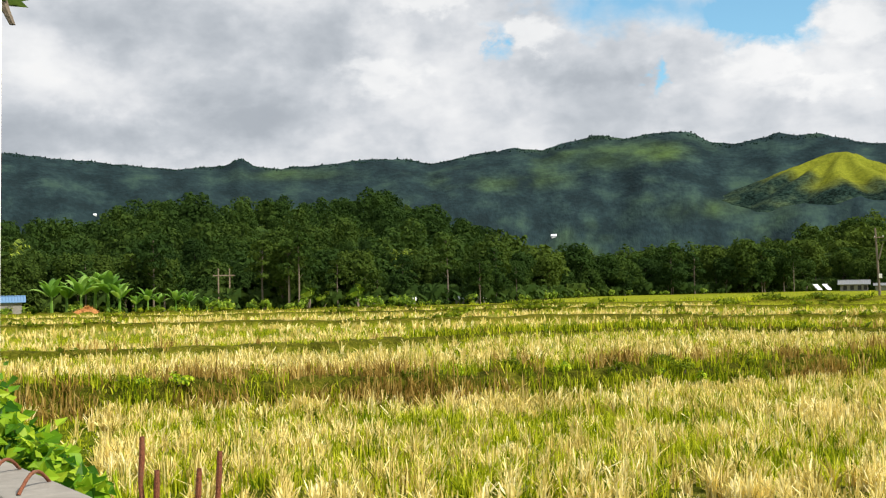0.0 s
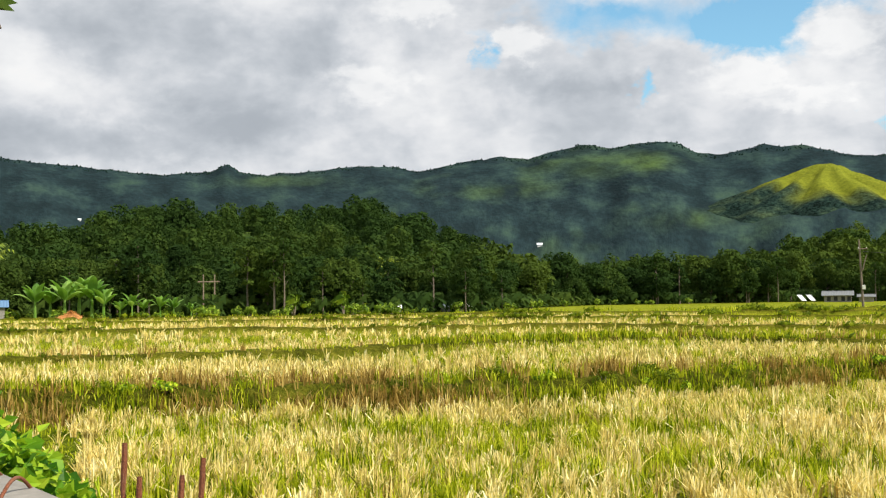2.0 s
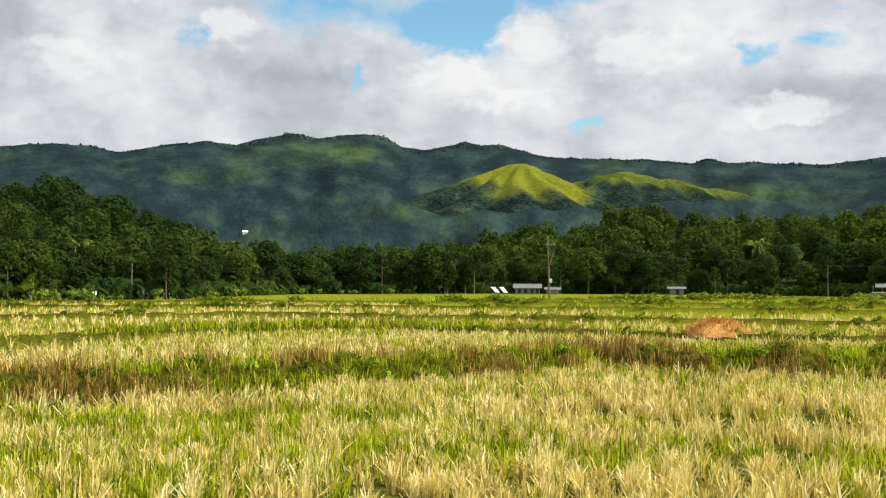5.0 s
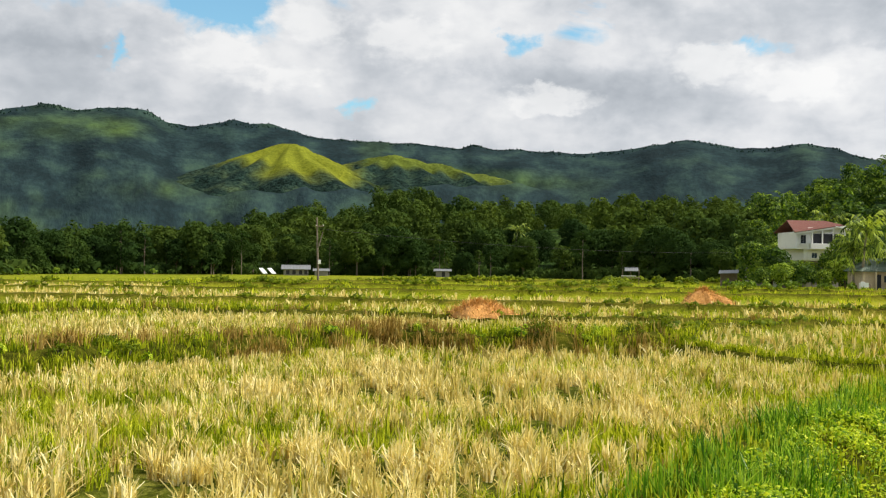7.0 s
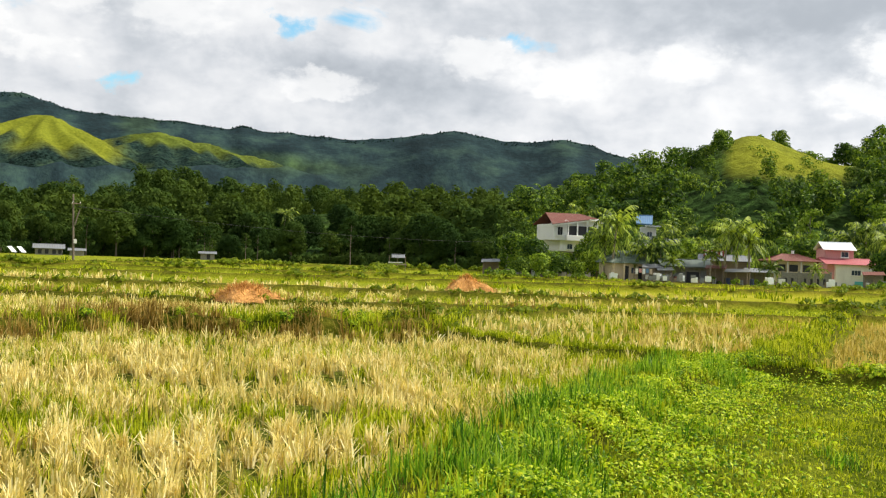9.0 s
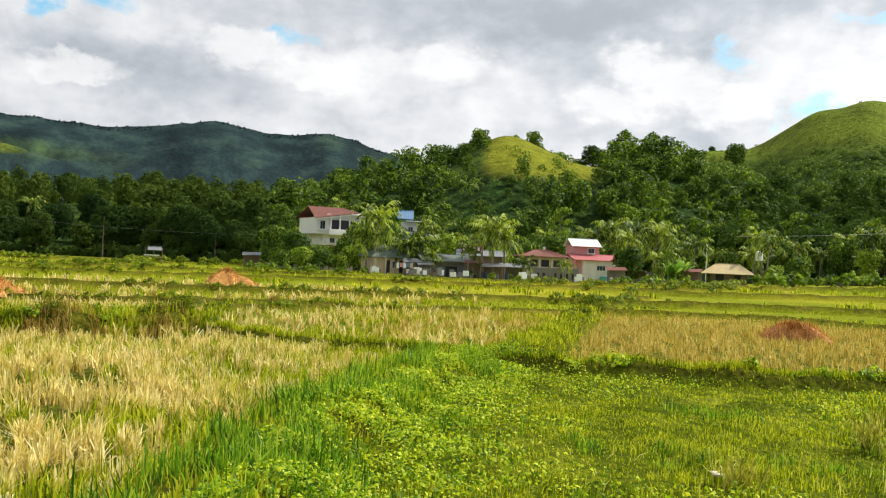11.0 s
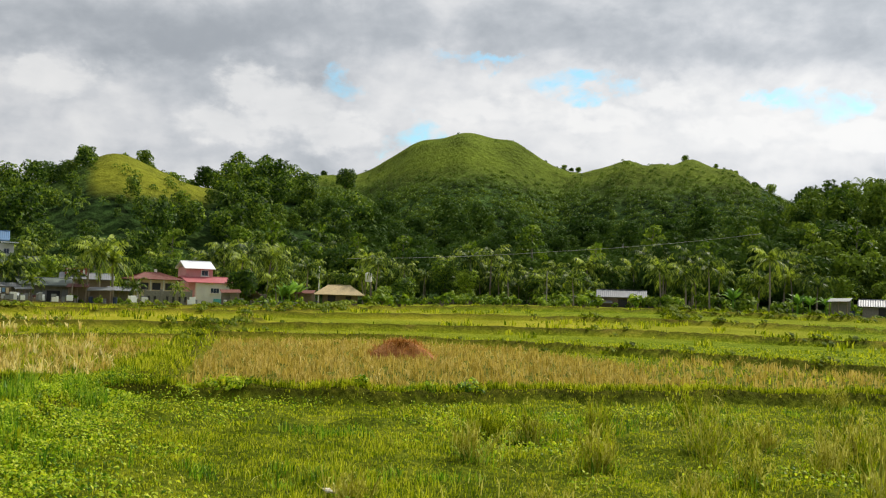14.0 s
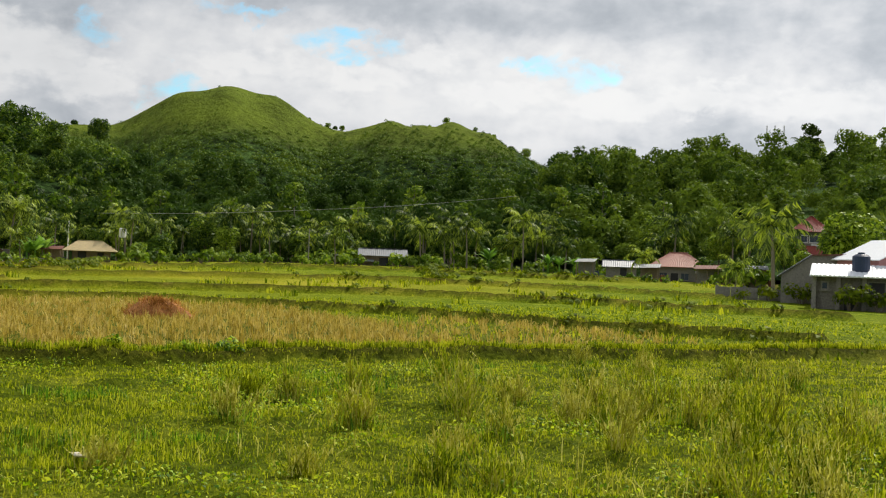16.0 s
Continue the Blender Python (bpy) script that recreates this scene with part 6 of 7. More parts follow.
# bushes on the near banks
for x, y, s in ((19.3, 22.4, 1.15), (18.3, 22.4, 0.8), (4.8, 22.9, 0.8), (1.2, 21.6, 0.65), (-1.6, 20.6, 0.6), (-3.6, 20.4, 0.7), (44, 22.8, 1.5), (38, 20, 0.9), (42.3, 15.9, 0.8), (9.5, 24.4, 0.5)):
    shrub("bank_bush", DARK_SHRUBS[r.randint(2)], x, y, z_at(x, y) - 0.22, s * 0.75, r.uniform(0, 360), "small dark green leafy bush on a paddy bank", "bush", "bushes on the banks")
for k in range(16):
    t = r.rand()
    x, y = 19.3 + 3.4 * t + r.randn() * 0.3, 13.2 - 7.8 * t + r.randn() * 0.5
    shrub("creeper_clump", FINE_SHRUBS[r.randint(2)], x, y, z_at(x, y) - 0.2, r.uniform(0.35, 0.6), r.uniform(0, 360), "low leafy creeper spilling over a paddy bank", "creeper", "creepers on the bank")
# leafy weeds along the nearest bank
course = BANKS[0][0]
for k in range(60):
    (ax, ay), (bx, by) = [(course[i], course[i + 1]) for i in [r.randint(1, len(course) - 1)]][0]
    t = r.rand()
    x, y = ax + (bx - ax) * t + r.randn() * 0.15, ay + (by - ay) * t - 0.35 + r.randn() * 0.3
    shrub("bank_weed", (DARK_SHRUBS if r.rand() < 0.5 else FINE_SHRUBS)[r.randint(2)], x, y, z_at(x, y) - 0.08, r.uniform(0.2, 0.45), r.uniform(0, 360), "low leafy green weed on a paddy bank", "weed", "weeds on the bank")
# shrubs and hedges along the field edge
for k in range(70):
    az = r.uniform(64, 88)
    d = edge(az) - r.uniform(2, 34)
    x, y = polar(az, d)
    shrub("garden_shrub", SHRUBS[r.randint(3)], x, y, z_at(x, y) - 0.1, r.uniform(0.5, 1.9), r.uniform(0, 360), "bright lime-green garden shrub near the houses", "shrub", "shrubs by the houses")
for k in range(60):
    az = r.uniform(-24, 14)
    d = edge(az) - r.uniform(0, 8)
    x, y = polar(az, d)
    shrub("hedge_bush", SHRUBS[r.randint(3)], x, y, z_at(x, y) - 0.1, r.uniform(0.5, 1.2), r.uniform(0, 360), "green bush in a hedge before the woods", "bush", "hedge before the woods")
for az, s in ((-7.2, 2.3), (-4.6, 2.2), (-6.4, 1.6)):
    x, y = polar(az, 128)
    shrub("round_tree", SHRUBS[1], x, y, z_at(x, y) - 0.1, s, 40 * s, "small rounded light-green tree before the woods", "tree")
for k in range(120):
    az = r.uniform(66, 105)
    if min(abs(az - a) for a in (69.6, 84.7, 100.9)) < 1.5:
        continue
    d = edge(az) - r.uniform(-2, 6)
    x, y = polar(az, d)
    shrub("hedge_bush", SHRUBS[r.randint(3)], x, y, float(rise(np.array([x]), np.array([y]))[0]) - 0.1, r.uniform(0.7, 2.2), r.uniform(0, 360), "green bush at the foot of the palms", "bush", "bushes under the palms")
for k in range(70):
    az = r.uniform(44, 67) if k < 48 else r.uniform(97.5, 105)
    x, y = polar(az, r.uniform(143, 151) if k < 48 else r.uniform(126, 136))
    shrub("yard_bush", SHRUBS[r.randint(3)], x, y, z_at(x, y) - 0.1, r.uniform(0.3, 0.95), r.uniform(0, 360), "low green bush before the houses", "bush", "bushes before the houses")
for az, d, s in ((106.9, 85.5, 2.0), (109.25, 77.5, 2.3), (110.6, 77.5, 2.0), (105.3, 88.5, 1.6), (103.9, 88.8, 1.2)):
    x, y = polar(az, d)
    shrub("wall_shrub", DARK_SHRUBS[r.randint(2)], x, y, z_at(x, y) - 0.1, s, r.uniform(0, 360), "dark green shrub growing against the stained wall", "shrub", "shrubs by the yard wall")
# bananas
for az, d, s in ((-20.3, 119, 1.25), (-19.6, 120, 1.4), (-18.9, 119, 1.35), (-18.2, 121, 1.5), (-17.6, 120, 1.45), (-17.0, 119, 1.3), (-16.2, 120, 0.8), (-15.6, 120, 0.9), (-15.0, 121, 0.85), (-14.2, 120, 0.85), (-13.5, 122, 0.75), (-12.6, 122, 0.7),
                 (66.6, 158, 1.2), (67.0, 158, 1.1), (67.4, 160, 1.2), (93.8, 156, 1.1), (94.4, 157, 1.0), (90.6, 160, 1.1), (95.2, 156, 1.0)):
    x, y = polar(az, d)
    plant("banana_plant", BANANAS[r.randint(2)], x, y, z_at(x, y) - 0.05, s, r.uniform(0, 360), "banana plant with broad bright green leaves", "banana plant", "banana plants")
# trees that half hide the houses
for az, d, s, k in ((46.6, 158, 0.6, 0), (47.5, 156, 0.46, 2), (48.4, 157, 0.5, 4), (49.3, 156, 0.46, 1), (50.0, 158, 0.6, 3), (45.4, 162, 0.6, 1), (48.0, 152, 0.38, 2), (47.0, 152, 0.38, 0), (49.0, 151, 0.36, 4), (46.0, 158, 0.5, 2), (49.8, 154, 0.45, 0), (51.3, 175, 0.55, 1), (52.4, 180, 0.5, 0), (53.4, 178, 0.5, 2), (54.6, 172, 0.55, 3),
                     (55.6, 172, 0.5, 1), (57.5, 168, 0.55, 0), (45.9, 155, 0.34, 2), (106.0, 150, 0.55, 0), (108.4, 150, 0.5, 1), (107.0, 146, 0.4, 2), (104.6, 142, 0.45, 4)):
    x, y = polar(az, d)
    plant("tree", TREES[k], x, y, float(all_hills(np.array([x]), np.array([y]))[0]) - 0.3, s, 47 * k + 9 * az, "leafy green tree half hiding a house", "tree", "trees round the houses")
# tall crowns that break the skyline of the hills
for az, d, s, k in ((107.1, 285, 0.95, 3), (102.7, 290, 0.8, 1), (97.6, 300, 0.8, 3), (95.4, 305, 0.9, 0), (100.2, 295, 0.9, 2), (109.6, 285, 1.0, 1), (59.2, 308, 0.5, 3), (62.4, 318, 0.9, 0), (60.6, 316, 0.7, 4), (60.2, 320, 0.6, 0), (61.6, 322, 0.7, 2), (59.4, 318, 0.55, 3), (64.0, 322, 0.7, 1), (66.6, 330, 0.65, 2), (69.8, 340, 0.7, 3)):
    x, y = polar(az, d)
    plant("tall_tree", TREES[k], x, y, float(all_hills(np.array([x]), np.array([y]))[0]) - (0.3 if s > 0.45 else 3.4 * s), s, 71 * k + 5 * az, "tall tree rising over the wooded ridge", "tree", "tall trees on the ridge")
# small trees dotted over the grassy tops
for az, d, s, k in ((81.6, 425, 0.30, 1), (82.0, 425, 0.24, 2), (82.4, 425, 0.28, 0), (81.2, 425, 0.22, 4), (83.6, 420, 0.25, 4), (80.6, 425, 0.22, 0), (86.3, 412, 0.28, 2), (87.1, 410, 0.22, 4), (88.0, 408, 0.3, 3), (89.6, 405, 0.24, 1), (90.6, 402, 0.28, 0), (91.6, 398, 0.3, 2), (92.4, 395, 0.4, 3), (70.2, 430, 0.3, 2), (71.0, 430, 0.25, 4), (68.6, 430, 0.36, 0)):
    x, y = polar(az, d)
    plant("hilltop_tree", TREES[k], x, y, float(all_hills(np.array([x]), np.array([y]))[0]) - 3.4 * s, s, 71 * k + 5 * az, "small tree on a grassy hilltop", "tree", "trees on the hilltops")
for k in range(12):
    az, d = 53.6 + 0.24 * k, 286 + 11 * ((k * 7) % 5) / 4
    x, y = polar(az, d)
    plant("tree", TREES[k % 5], x, y, float(all_hills(np.array([x]), np.array([y]))[0]) - 1.2, 0.34 + 0.03 * (k % 4), 67 * k, "small dense tree on the flank of the grassy knoll", "tree", "trees on the knoll")
# palms and trees that stand out by the houses
for az, d, s, k in ((50.8, 148, 1.05, 1), (50.4, 149, 0.9, 0), (54.0, 147, 0.5, 0), (55.9, 147, 0.55, 1), (59.0, 149, 0.5, 2), (61.2, 150, 0.42, 0), (66.3, 162, 0.75, 2), (67.9, 165, 0.8, 1), (71.6, 170, 0.8, 3), (82.3, 168, 0.75, 0), (86.9, 168, 0.85, 1), (88.2, 166, 0.9, 0), (89.4, 165, 0.8, 3), (57.2, 150, 0.95, 1), (57.9, 149, 1.0, 0), (53.4, 150, 0.9, 2), (64.3, 158, 0.8, 3), (52.6, 150, 0.85, 2), (105.5, 92, 0.85, 1), (98.8, 138, 0.62, 2), (108.6, 120, 0.7, 1), (103.6, 100, 0.5, 2), (56.6, 148, 0.85, 3)):
    x, y = polar(az, d)
    plant("coconut_palm", PALMS[k], x, y, z_at(x, y) - 0.1, s, 57 * k + 3 * az, "coconut palm standing by the houses", "palm", "palms by the houses")
for az, d, s, k in ((64.6, 156, 0.55, 0), (73.0, 166, 0.5, 2), (106.3, 88, 0.28, 4), (102.0, 136, 0.42, 4), (71.9, 160, 0.35, 2)):
    x, y = polar(az, d)
    plant("tree", TREES[k], x, y, z_at(x, y) - 0.1, s, 31 * k + az, "small dense green tree by the houses", "tree")


# slender trees with light crowns that rise out of the woods
def slender(seed, tall):
    """A tall thin tree with a few spreading tiers of leaves."""
    r = np.random.RandomState(seed)
    centres, radii, bits = [], [], [tube([(0, 0, -0.6), (0.1, 0, tall * 0.4), (0, 0.1, tall * 0.95)], [0.16, 0.12, 0.04])]
    for k in range(9):
        a, h = k * 2.4 + r.rand(), tall * (0.48 + 0.5 * k / 9)
        out = tall * (0.20 - 0.016 * k) * (0.5 + 0.7 * r.rand())
        c = (math.cos(a) * out, math.sin(a) * out, h)
        centres.append(c)
        radii.append(tall * (0.07 + 0.05 * r.rand()))
        bits.append(tube([(0, 0, h - 0.09 * tall), (c[0] * 0.6, c[1] * 0.6, h - 0.02 * tall), c], [0.05, 0.035, 0.015], 4))
    return leaf_cloud(r, centres, radii, 75, 0.36, 0.55, True, 0.6), merge(bits)


LIGHT = [prototype("slender_tree", *slender(141 + k, t), M_LIME, M_PALM_BARK) for k, t in enumerate((10, 12, 9, 13, 8))]
for az, el, d, k in ((76.7, 4.5, 215, 4), (80.0, 4.1, 210, 1), (86.4, 5.2, 225, 0), (83.4, 3.6, 205, 4), (91.5, 4.2, 210, 3), (94.5, 4.4, 205, 1), (96.6, 4.7, 200, 2), (66.0, 3.9, 205, 0), (64.2, 3.5, 200, 3), (73.0, 3.3, 205, 1), (99.8, 3.9, 190, 0), (102.5, 4.0, 190, 2), (89.0, 3.4, 200, 4), (70.6, 3.4, 205, 2), (60.8, 3.2, 195, 1)):
    x, y = polar(az, d)
    foot = float(all_hills(np.array([x]), np.array([y]))[0]) - 0.3
    s = (EYE + d * math.tan(radians(el)) - foot) / (10, 12, 9, 13, 8)[k]
    plant("tall_tree", LIGHT[k], x, y, foot, min(1.5, max(0.5, s)), 83 * k + 3 * az, "tall slender tree with a light green crown above the palms", "tree", "light-crowned trees")


THIN = []
for crown_me, trunk_me in LIGHT:
    thin_crown = crown_me.copy()
    thin_crown.materials.clear()
    thin_crown.materials.append(M_LEAF_DARK)
    thin_trunk = trunk_me.copy()
    thin_trunk.materials.clear()
    thin_trunk.materials.append(M_BARK)
    THIN.append((thin_crown, thin_trunk))
for k in range(40):
    az = r.uniform(-20, 48)
    x, y = polar(az, edge(az) - r.uniform(-4, 3))
    if clear_of_houses(x, y):
        plant("thin_tree", THIN[k % 5], x, y, z_at(x, y) - 0.2, r.uniform(0.5, 0.95), r.uniform(0, 360), "thin dark tree with a bare trunk before the woods", "tree", "thin trees before the woods")

# uneven crowns along the top of the eastern slope
for k in range(44):
    az, d = r.uniform(92.5, 113), r.uniform(262, 300)
    x, y = polar(az, d)
    plant("tall_tree", (TREES + THIN)[k % 10], x, y, float(all_hills(np.array([x]), np.array([y]))[0]) - 0.8, r.uniform(0.28, 0.6), r.uniform(0, 360), "tall tree rising over the wooded ridge", "tree", "tall trees on the ridge")
x, y = polar(107.1, 284)
foot = float(all_hills(np.array([x]), np.array([y]))[0]) - 0.5
plant("tall_tree", THIN[3], x, y, foot, (EYE + 284 * math.tan(radians(7.9)) - foot) / 13, 40, "lone tall tree with a bare trunk above the ridge", "tree")


def weed_clump(x, y, tall, seed, dry):
    """A ragged weed with leaning stems, seed heads and a skirt of leaves."""
    q = np.random.RandomState(seed)
    top = new("weed_clump")
    top.matrix_basis = pose(x, y, z_at(x, y) - 0.03, 0, 0, q.uniform(0, 360))
    tall = min(tall * 1.15, 0.75)
    n = 30
    base = np.stack([q.randn(n) * 0.10, q.randn(n) * 0.10, np.zeros(n)], 1)
    lean = q.randn(n, 2) * 0.30 * tall
    high = tall * (0.45 + 0.75 * q.rand(n))
    tip = base + np.stack([lean[:, 0], lean[:, 1], high], 1)
    stems = []
    for b0, t0 in zip(base, tip):
        mid = (b0 + t0) / 2 + [0, 0, 0.06 * tall]
        stems.append(tube([b0 - [0, 0, 0.05], mid, t0], [0.008, 0.007, 0.004], 3))
    mesh_part("stalk_tuft", merge(stems), M_TAN if dry else M_GRASS, top)
    m = 340
    who, at = q.randint(0, n, m), 0.25 + 0.75 * q.rand(m) ** 0.7
    pts = base[who] + (tip - base)[who] * at[:, None] + [0, 0, 0.0] + q.randn(m, 3) * 0.022
    mesh_part("foliage", merge([blades(q, pts, 0.055 * (0.5 + q.rand(m)), np.full(m, 0.013), 1.5)]), M_TAN if q.rand() < 0.6 else M_GRASS, top)
    skirt = 60
    low = np.stack([q.randn(skirt) * 0.17, q.randn(skirt) * 0.17, np.zeros(skirt)], 1)
    mesh_part("leaves", merge([blades(q, low, tall * 0.55 * (0.4 + q.rand(skirt)), np.full(skirt, 0.014), 0.7)]), M_BLADE if q.rand() < 0.5 else M_GRASS, top)
    return tagged(top, "ragged half-dry weed clump with leaning seed stems" if dry else "ragged green weed clump in the meadow", "weed", "weeds in the meadow")


WEEDS = [(14.2, 1.6, 0.55), (14.8, -3.9, 0.7), (16.9, -2.0, 0.65), (21.0, 0.6, 0.5), (25.2, -2.6, 0.45), (24.2, -3.9, 0.5), (23.6, -5.7, 0.5), (22.7, -6.0, 0.55), (17.6, -0.7, 0.4), (16.8, 3.7, 0.45), (10.9, 3.9, 0.35),
         (17.0, 3.6, 0.4), (17.2, -2.1, 0.5), (12.7, -3.4, 0.65), (13.4, -4.7, 0.6), (14.4, 1.5, 0.45), (22.9, -3.7, 0.45), (21.9, -6.6, 0.5)]
for k, (x, y, tall) in enumerate(WEEDS):
    weed_clump(x, y, tall, 200 + k, k % 2 == 0)
for k in range(100):
    az, d = r.uniform(62, 112), r.uniform(10.5, 19)
    if r.rand() > ((az - 58) / 45) ** 2:
        continue
    x, y = polar(az, d)
    weed_clump(x, y, r.uniform(0.3, 0.75), 300 + k, k % 3 > 0)


def weed_leaves():
    """Broad-leaved weeds on the path bank and in the meadow."""
    q = np.random.RandomState(17)
    path = BANKS[2][0]
    xs, ys = [], []
    for (ax, ay), (bx, by) in zip(path, path[1:]):
        length = math.hypot(bx - ax, by - ay)
        n = int(length * 2600)
        t, off = q.rand(n), -0.1 - np.abs(q.randn(n)) * 0.95
        xs.append(ax + (bx - ax) * t - (by - ay) / length * off)
        ys.append(ay + (by - ay) * t + (bx - ax) / length * off)
    mx, my = sector(q, 46, 112, 9.5, 22, 170)
    keep = q.rand(len(mx)) < smooth(fbm(mx * 0.7 + 9, my * 0.7, 3), 0.40, 0.62)
    x, y = np.concatenate(xs), np.concatenate(ys)
    some = q.rand(len(x)) < smooth(fbm(x * 1.6 + 2, y * 1.6, 3), 0.30, 0.52)
    x, y = np.concatenate([x[some], mx[keep]]), np.concatenate([y[some], my[keep]])
    n = len(x)
    P = on_ground(x, y)
    P[:, 2] += 0.04 + 0.2 * q.rand(n) * (0.4 + fbm(x * 1.3, y * 1.3, 2))
    N = q.randn(n, 3) * 0.6 + [0, 0, 1]
    N /= np.linalg.norm(N, axis=1)[:, None]
    a = np.cross(N, q.randn(n, 3))
    a /= np.linalg.norm(a, axis=1)[:, None]
    b = np.cross(N, a)
    s = (0.014 + 0.024 * q.rand(n))[:, None]
    V = np.stack([P - a * s, P - b * s * 0.6 + N * s * 0.15, P + a * s - N * s * 0.3, P + b * s * 0.6 + N * s * 0.15], 1).reshape(-1, 3)
    i = np.arange(n)[:, None] * 4
    return stuff("broadleaf_weeds", [(V, np.concatenate([i + [0, 1, 3], i + [1, 2, 3]]))], M_WEED, "bright green broad-leaved weeds on the path bank", "weeds")


weed_leaves()


def hummocks():
    """Rough grass lumps over the far wet paddies."""
    q = np.random.RandomState(19)
    x, y = sector(q, 44, 106, 60, 160, 0.10)
    keep = (fbm(x * 0.07 + 3, y * 0.07, 3) > 0.46) & (np.hypot(x, y) < np.array([edge(a) for a in np.degrees(np.arctan2(x, y))]))
    x, y = x[keep], y[keep]
    x2, y2 = sector(q, -24, 44, 70, 150, 0.035)
    x, y = np.concatenate([x, x2]), np.concatenate([y, y2])
    return stuff("grass_hummocks", [tufts(q, x, y, 16, 0.55, 0.42, 0.10, 0.5)], M_GRASS, "rough green grass hummocks over far paddies", "grass")


hummocks()


def bank_scrub():
    """Dark leafy lumps dotted along the farther banks."""
    q = np.random.RandomState(31)
    lump = leaf_cloud(q, [(0, 0, 0.25), (0.3, 0.1, 0.2), (-0.3, -0.1, 0.2)], [0.34, 0.26, 0.26], 60, 0.16, 0.7)
    parts = []
    for pts, top, half in BANKS[3:]:
        for (ax, ay), (bx, by) in zip(pts, pts[1:]):
            for _ in range(int(math.hypot(bx - ax, by - ay) * 1.5)):
                t = q.rand()
                x, y = ax + (bx - ax) * t + q.randn() * 0.4, ay + (by - ay) * t + q.randn() * 0.4
                if float(fbm(np.array([x * 0.12 + 4]), np.array([y * 0.12]), 2)[0]) < 0.36:
                    continue
                s = q.uniform(0.5, 1.5) * (0.25 + math.hypot(x, y) / 100)
                parts.append((lump[0] * [s, s, s * 0.75] + [x, y, z_at(x, y) - 0.1], lump[1]))
    return stuff("bank_scrub", parts, M_BANK_LEAF, "dark green leafy scrub dotted along paddy banks", "scrub")


bank_scrub()

# litter in the grass
bag = new("plastic_scrap")
bag.matrix_basis = pose(10.85, 4.05, z_at(10.85, 4.05) + 0.12, 6, 4, 30)
bm = bmesh.new()
box(bm, 0, 0, 0, 0.24, 0.13, 0.03, 0.012)
part("sheet", bm, plain("pale_plastic", (0.75, 0.68, 0.55), 0.1, 0.5), bag)
tagged(bag, "pale crumpled plastic scrap lying in the grass", "litter")


# ---- by the stand: wall, bars, vine, post ----
def off(az, dist, el):
    x, y = polar(az, dist)
    return Vector((x, y, up_at(el, dist)))


post_top = off(-27.35, 1.25, 30)
post = new("porch_post")
post.matrix_basis = pose(post_top.x, post_top.y, -0.2, 0, 0.5, 24)
bm = bmesh.new()
box(bm, 0, 0, 0, 0.155, 0.155, 3.6, 0.012)
part("shaft", bm, M_WHITE, post)
bm = bmesh.new()
box(bm, 0, 0, 0, 0.2, 0.2, 0.35, 0.02)
part("base", bm, M_WHITE, post)
tagged(post, "white-painted porch post with chipped edges", "post")

a, b = off(-22.9, 2.97, -7.85), off(-18.1, 2.26, -10.3)
wall = new("yard_parapet")
mid, run = (a + b) / 2, (b - a)
top_z = 1.89
wall.matrix_basis = pose(mid.x, mid.y, 0, 0, 0, math.degrees(math.atan2(run.y, run.x)))
bm = bmesh.new()
box(bm, 0, -0.08, -0.3, run.xy.length + 1.3, 0.16, top_z + 0.3, 0.012)
part("wall", bm, M_CONCRETE, wall)
for k in range(3):
    cu = bpy.data.curves.new("tie_wire", "CURVE")
    cu.dimensions, cu.bevel_depth = "3D", 0.004
    sp = cu.splines.new("POLY")
    sp.points.add(8)
    for q, pt in enumerate(sp.points):
        t = q / 8
        pt.co = (-0.32 + 0.22 * k + 0.12 * t, -0.02 - 0.1 * t, top_z + 0.035 * math.sin(math.pi * t), 1)
    cu.materials.append(M_STEEL)
    o = new("tie_wire", cu)
    o.parent = wall
tagged(wall, "rough grey concrete parapet with bent tie wires", "parapet", kind="structure")

for az, el in ((-15.6, -7.45), (-14.7, -9.08), (-13.55, -9.08), (-12.45, -8.3)):
    p = off(az, 2.35, el)
    bar = new("steel_bar")
    bar.matrix_basis = pose(p.x, p.y, 0, 0.6 * math.sin(az * 5), 0.8 * math.cos(az * 7), 0)
    path = [(0.003 * math.sin(k * 2.1), 0, p.z * k / 40) for k in range(41)]
    mesh_part("bar", tube(path, [0.0055 + 0.0012 * (k % 2) for k in range(41)], 8), M_STEEL, bar)
    tagged(bar, "rusty ribbed reinforcing bar standing upright", "steel bar", "bars by the parapet")

cloth = new("white_bag")
c = off(-22.3, 2.35, -9.9)
cloth.matrix_basis = pose(c.x, c.y, c.z - 0.21, 0, 0, 20)
n, m, V = 24, 10, []
for i in range(m + 1):
    lat = math.pi / 2 * i / m
    for j in range(n):
        t = j / n * 2 * math.pi
        w = 1 + 0.08 * math.sin(4 * t) + 0.05 * math.sin(7 * t + 1)
        V.append((0.17 * math.sin(lat) * math.cos(t) * w, 0.12 * math.sin(lat) * math.sin(t) * w, 0.17 * math.cos(lat) ** 0.8 if i < m else 0))
F = [(i * n + j, i * n + (j + 1) % n, (i + 1) * n + (j + 1) % n, (i + 1) * n + j) for i in range(m) for j in range(n)]
mesh_part("bag", (V, F), M_WHITE, cloth)
tagged(cloth, "white plastic bag bulging beside the parapet", "bag")


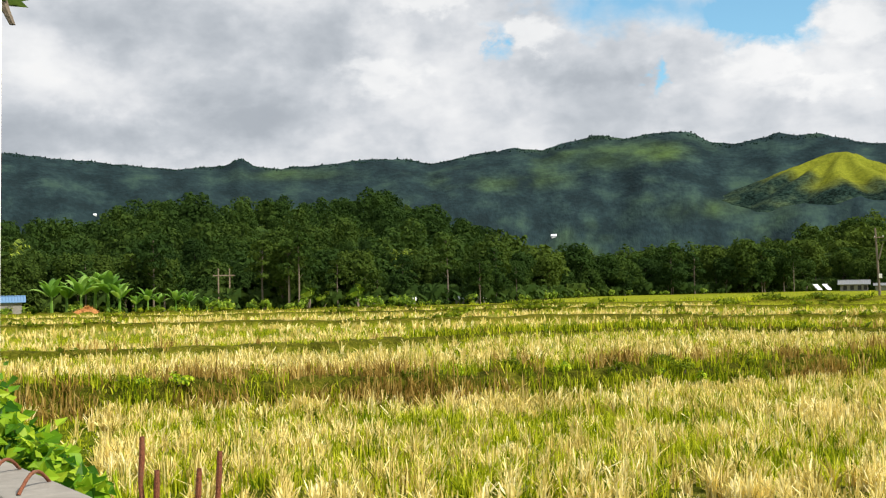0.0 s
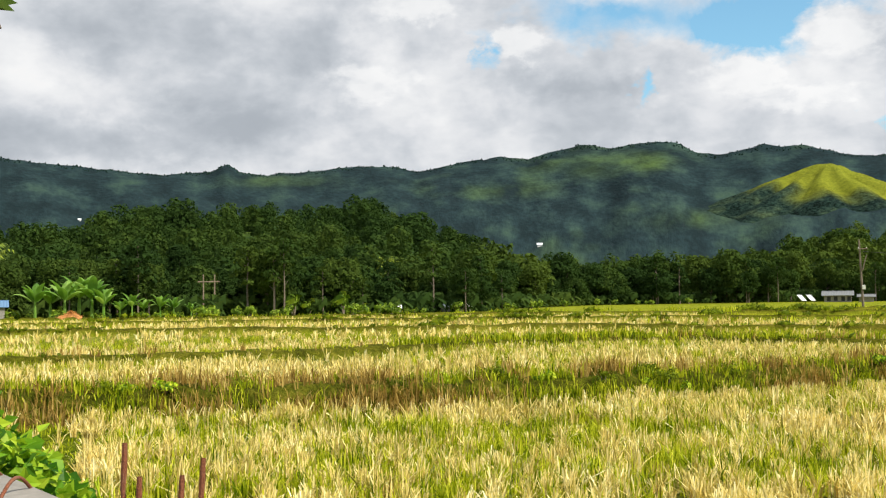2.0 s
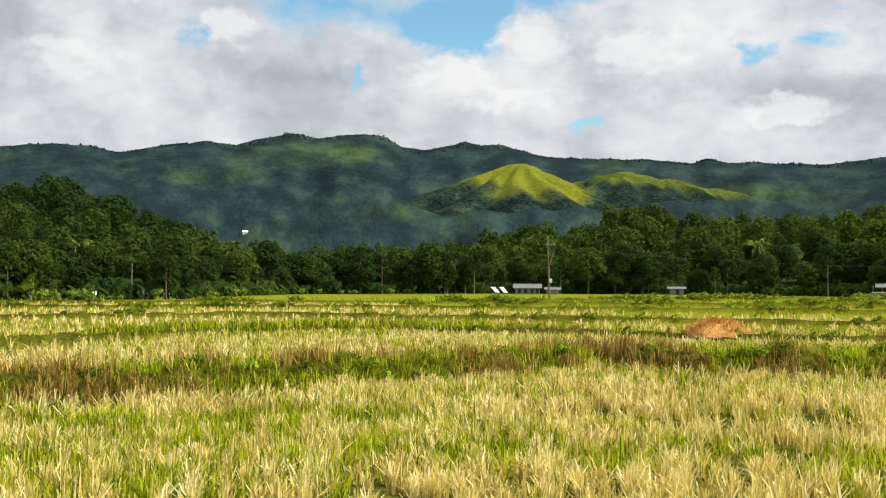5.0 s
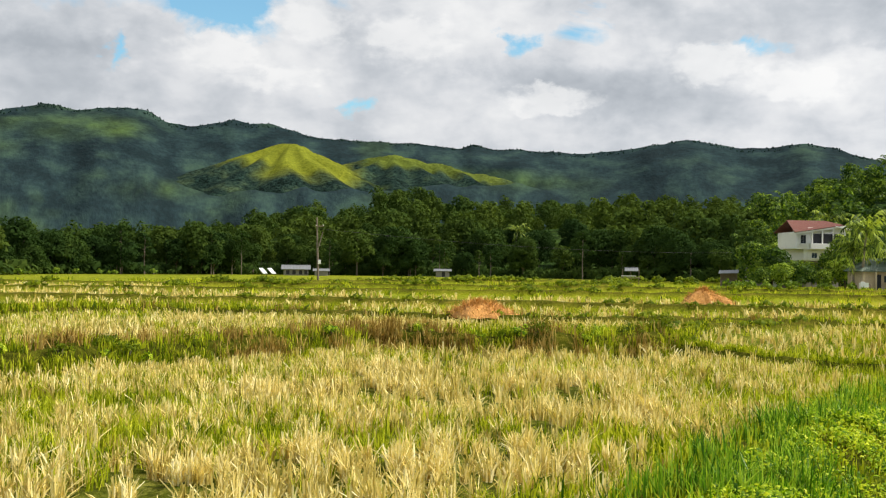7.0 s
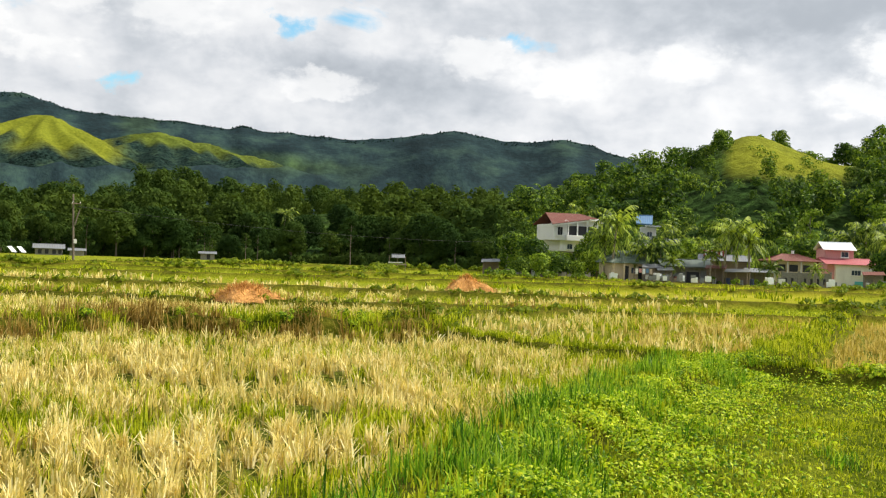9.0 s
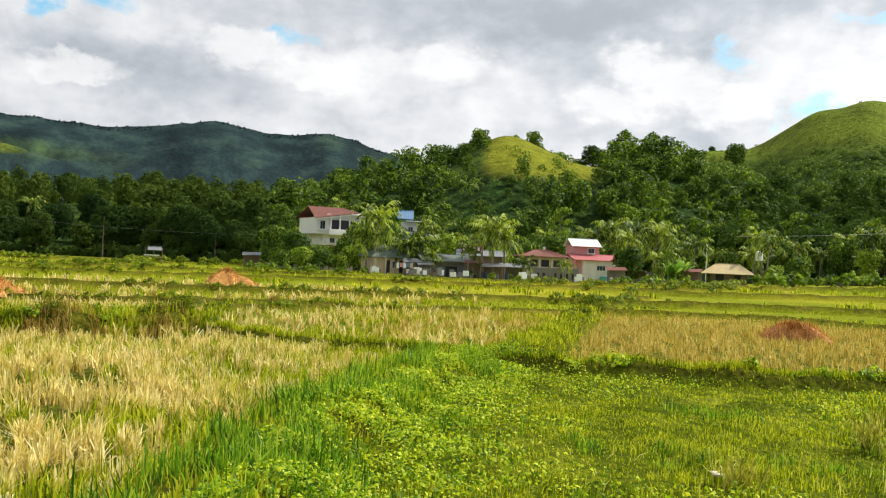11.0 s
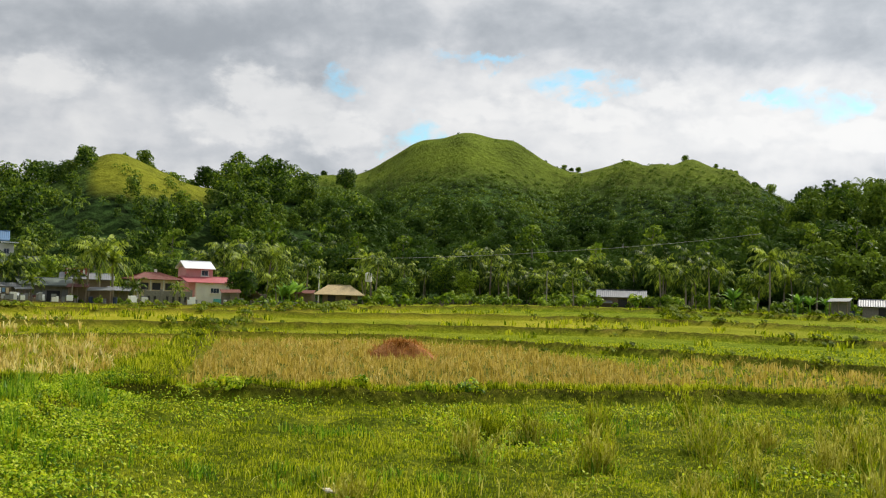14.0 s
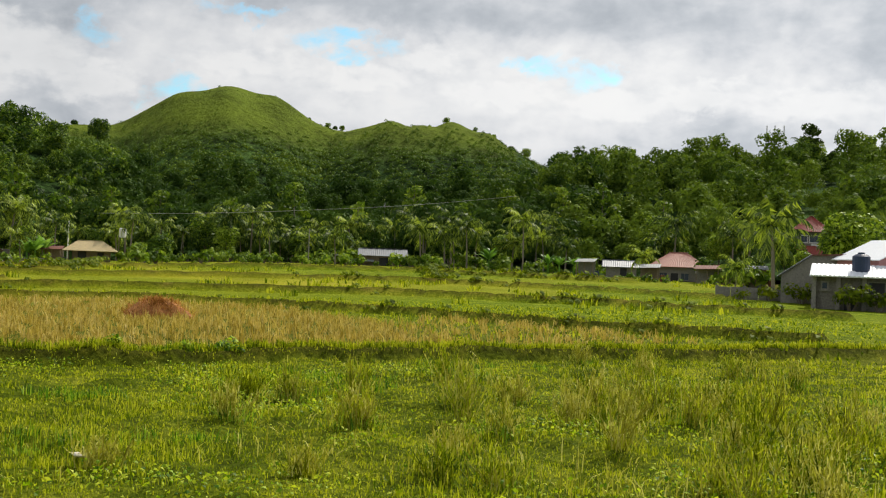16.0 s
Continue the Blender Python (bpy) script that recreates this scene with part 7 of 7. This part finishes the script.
def vine():
    q = np.random.RandomState(23)
    top = new("climbing_vine")
    P = []
    for az, el, d, sa, se, k in ((-23.5, -5.6, 3.6, 0.7, 0.8, 260), (-22.6, -6.6, 3.5, 0.6, 0.6, 220), (-21.4, -7.8, 3.4, 0.7, 0.5, 200), (-20.0, -8.9, 3.2, 0.7, 0.4, 180), (-18.7, -10.0, 3.0, 0.6, 0.3, 140), (-25, -6.5, 3.6, 1.0, 1.2, 300), (-22.2, -8.6, 3.4, 0.8, 0.6, 160)):
        for _ in range(k):
            P.append(off(az + q.randn() * sa, d + q.randn() * 0.1, el + q.randn() * se))
    P = np.array(P)
    n = len(P)
    N = q.randn(n, 3) * 0.6 + [0.1, -0.5, 0.7]
    N /= np.linalg.norm(N, axis=1)[:, None]
    a = np.cross(N, q.randn(n, 3))
    a /= np.linalg.norm(a, axis=1)[:, None]
    b = np.cross(N, a)
    s = (0.014 + 0.016 * q.rand(n))[:, None]
    V = np.stack([P - a * s, P - a * s * 0.3 - b * s * 0.75 + N * s * 0.2, P + a * s * 1.1 - N * s * 0.3, P - a * s * 0.3 + b * s * 0.75 + N * s * 0.2], 1).reshape(-1, 3)
    i = np.arange(n)[:, None] * 4
    mesh_part("leaves", (V, np.concatenate([i + [0, 1, 2], i + [0, 2, 3]])), M_VINE, top)
    stems = []
    for k in range(14):
        p0 = off(-25 + 0.55 * k, 3.5 - 0.03 * k, -12)
        p1 = off(-24.5 + 0.5 * k + q.randn() * 0.5, 3.5 - 0.03 * k, -6 - 0.25 * k)
        stems.append(tube([p0, (p0 + p1) / 2 + Vector((0.03, 0.02, 0)), p1], [0.006, 0.005, 0.002], 5))
    mesh_part("stems", merge(stems), M_WEED, top)
    tagged(top, "bright green leafy vine climbing behind the parapet", "vine")


vine()

# a dark leaf spray hanging from the porch eave
spray = new("hanging_plant")
stem = [off(-25.2, 1.3, 36), off(-23.6, 1.45, 24), off(-22.9, 1.5, 16), off(-22.45, 1.5, 14.2), off(-22.1, 1.5, 13.45)]
mesh_part("stem", tube(stem, [0.006, 0.006, 0.006, 0.006, 0.004], 6), M_BARK, spray)
leaf_me = []
q = np.random.RandomState(4)
for k in range(9):
    c = off(-23.4 + 0.16 * k, 1.5 + 0.01 * k, 14.9 + 0.25 * math.sin(k * 1.7))
    d1, d2 = Vector((0.03, 0.005, -0.01 + 0.012 * math.sin(k))), Vector((0.002, 0.012, 0.014))
    leaf_me.append((np.array([c - d1, c + d2, c + d1, c - d2]), np.array([(0, 1, 3), (1, 2, 3)])))
mesh_part("leaves", merge(leaf_me), M_LEAF_DARK, spray)
tagged(spray, "dark green leaf spray hanging from above", "plant")
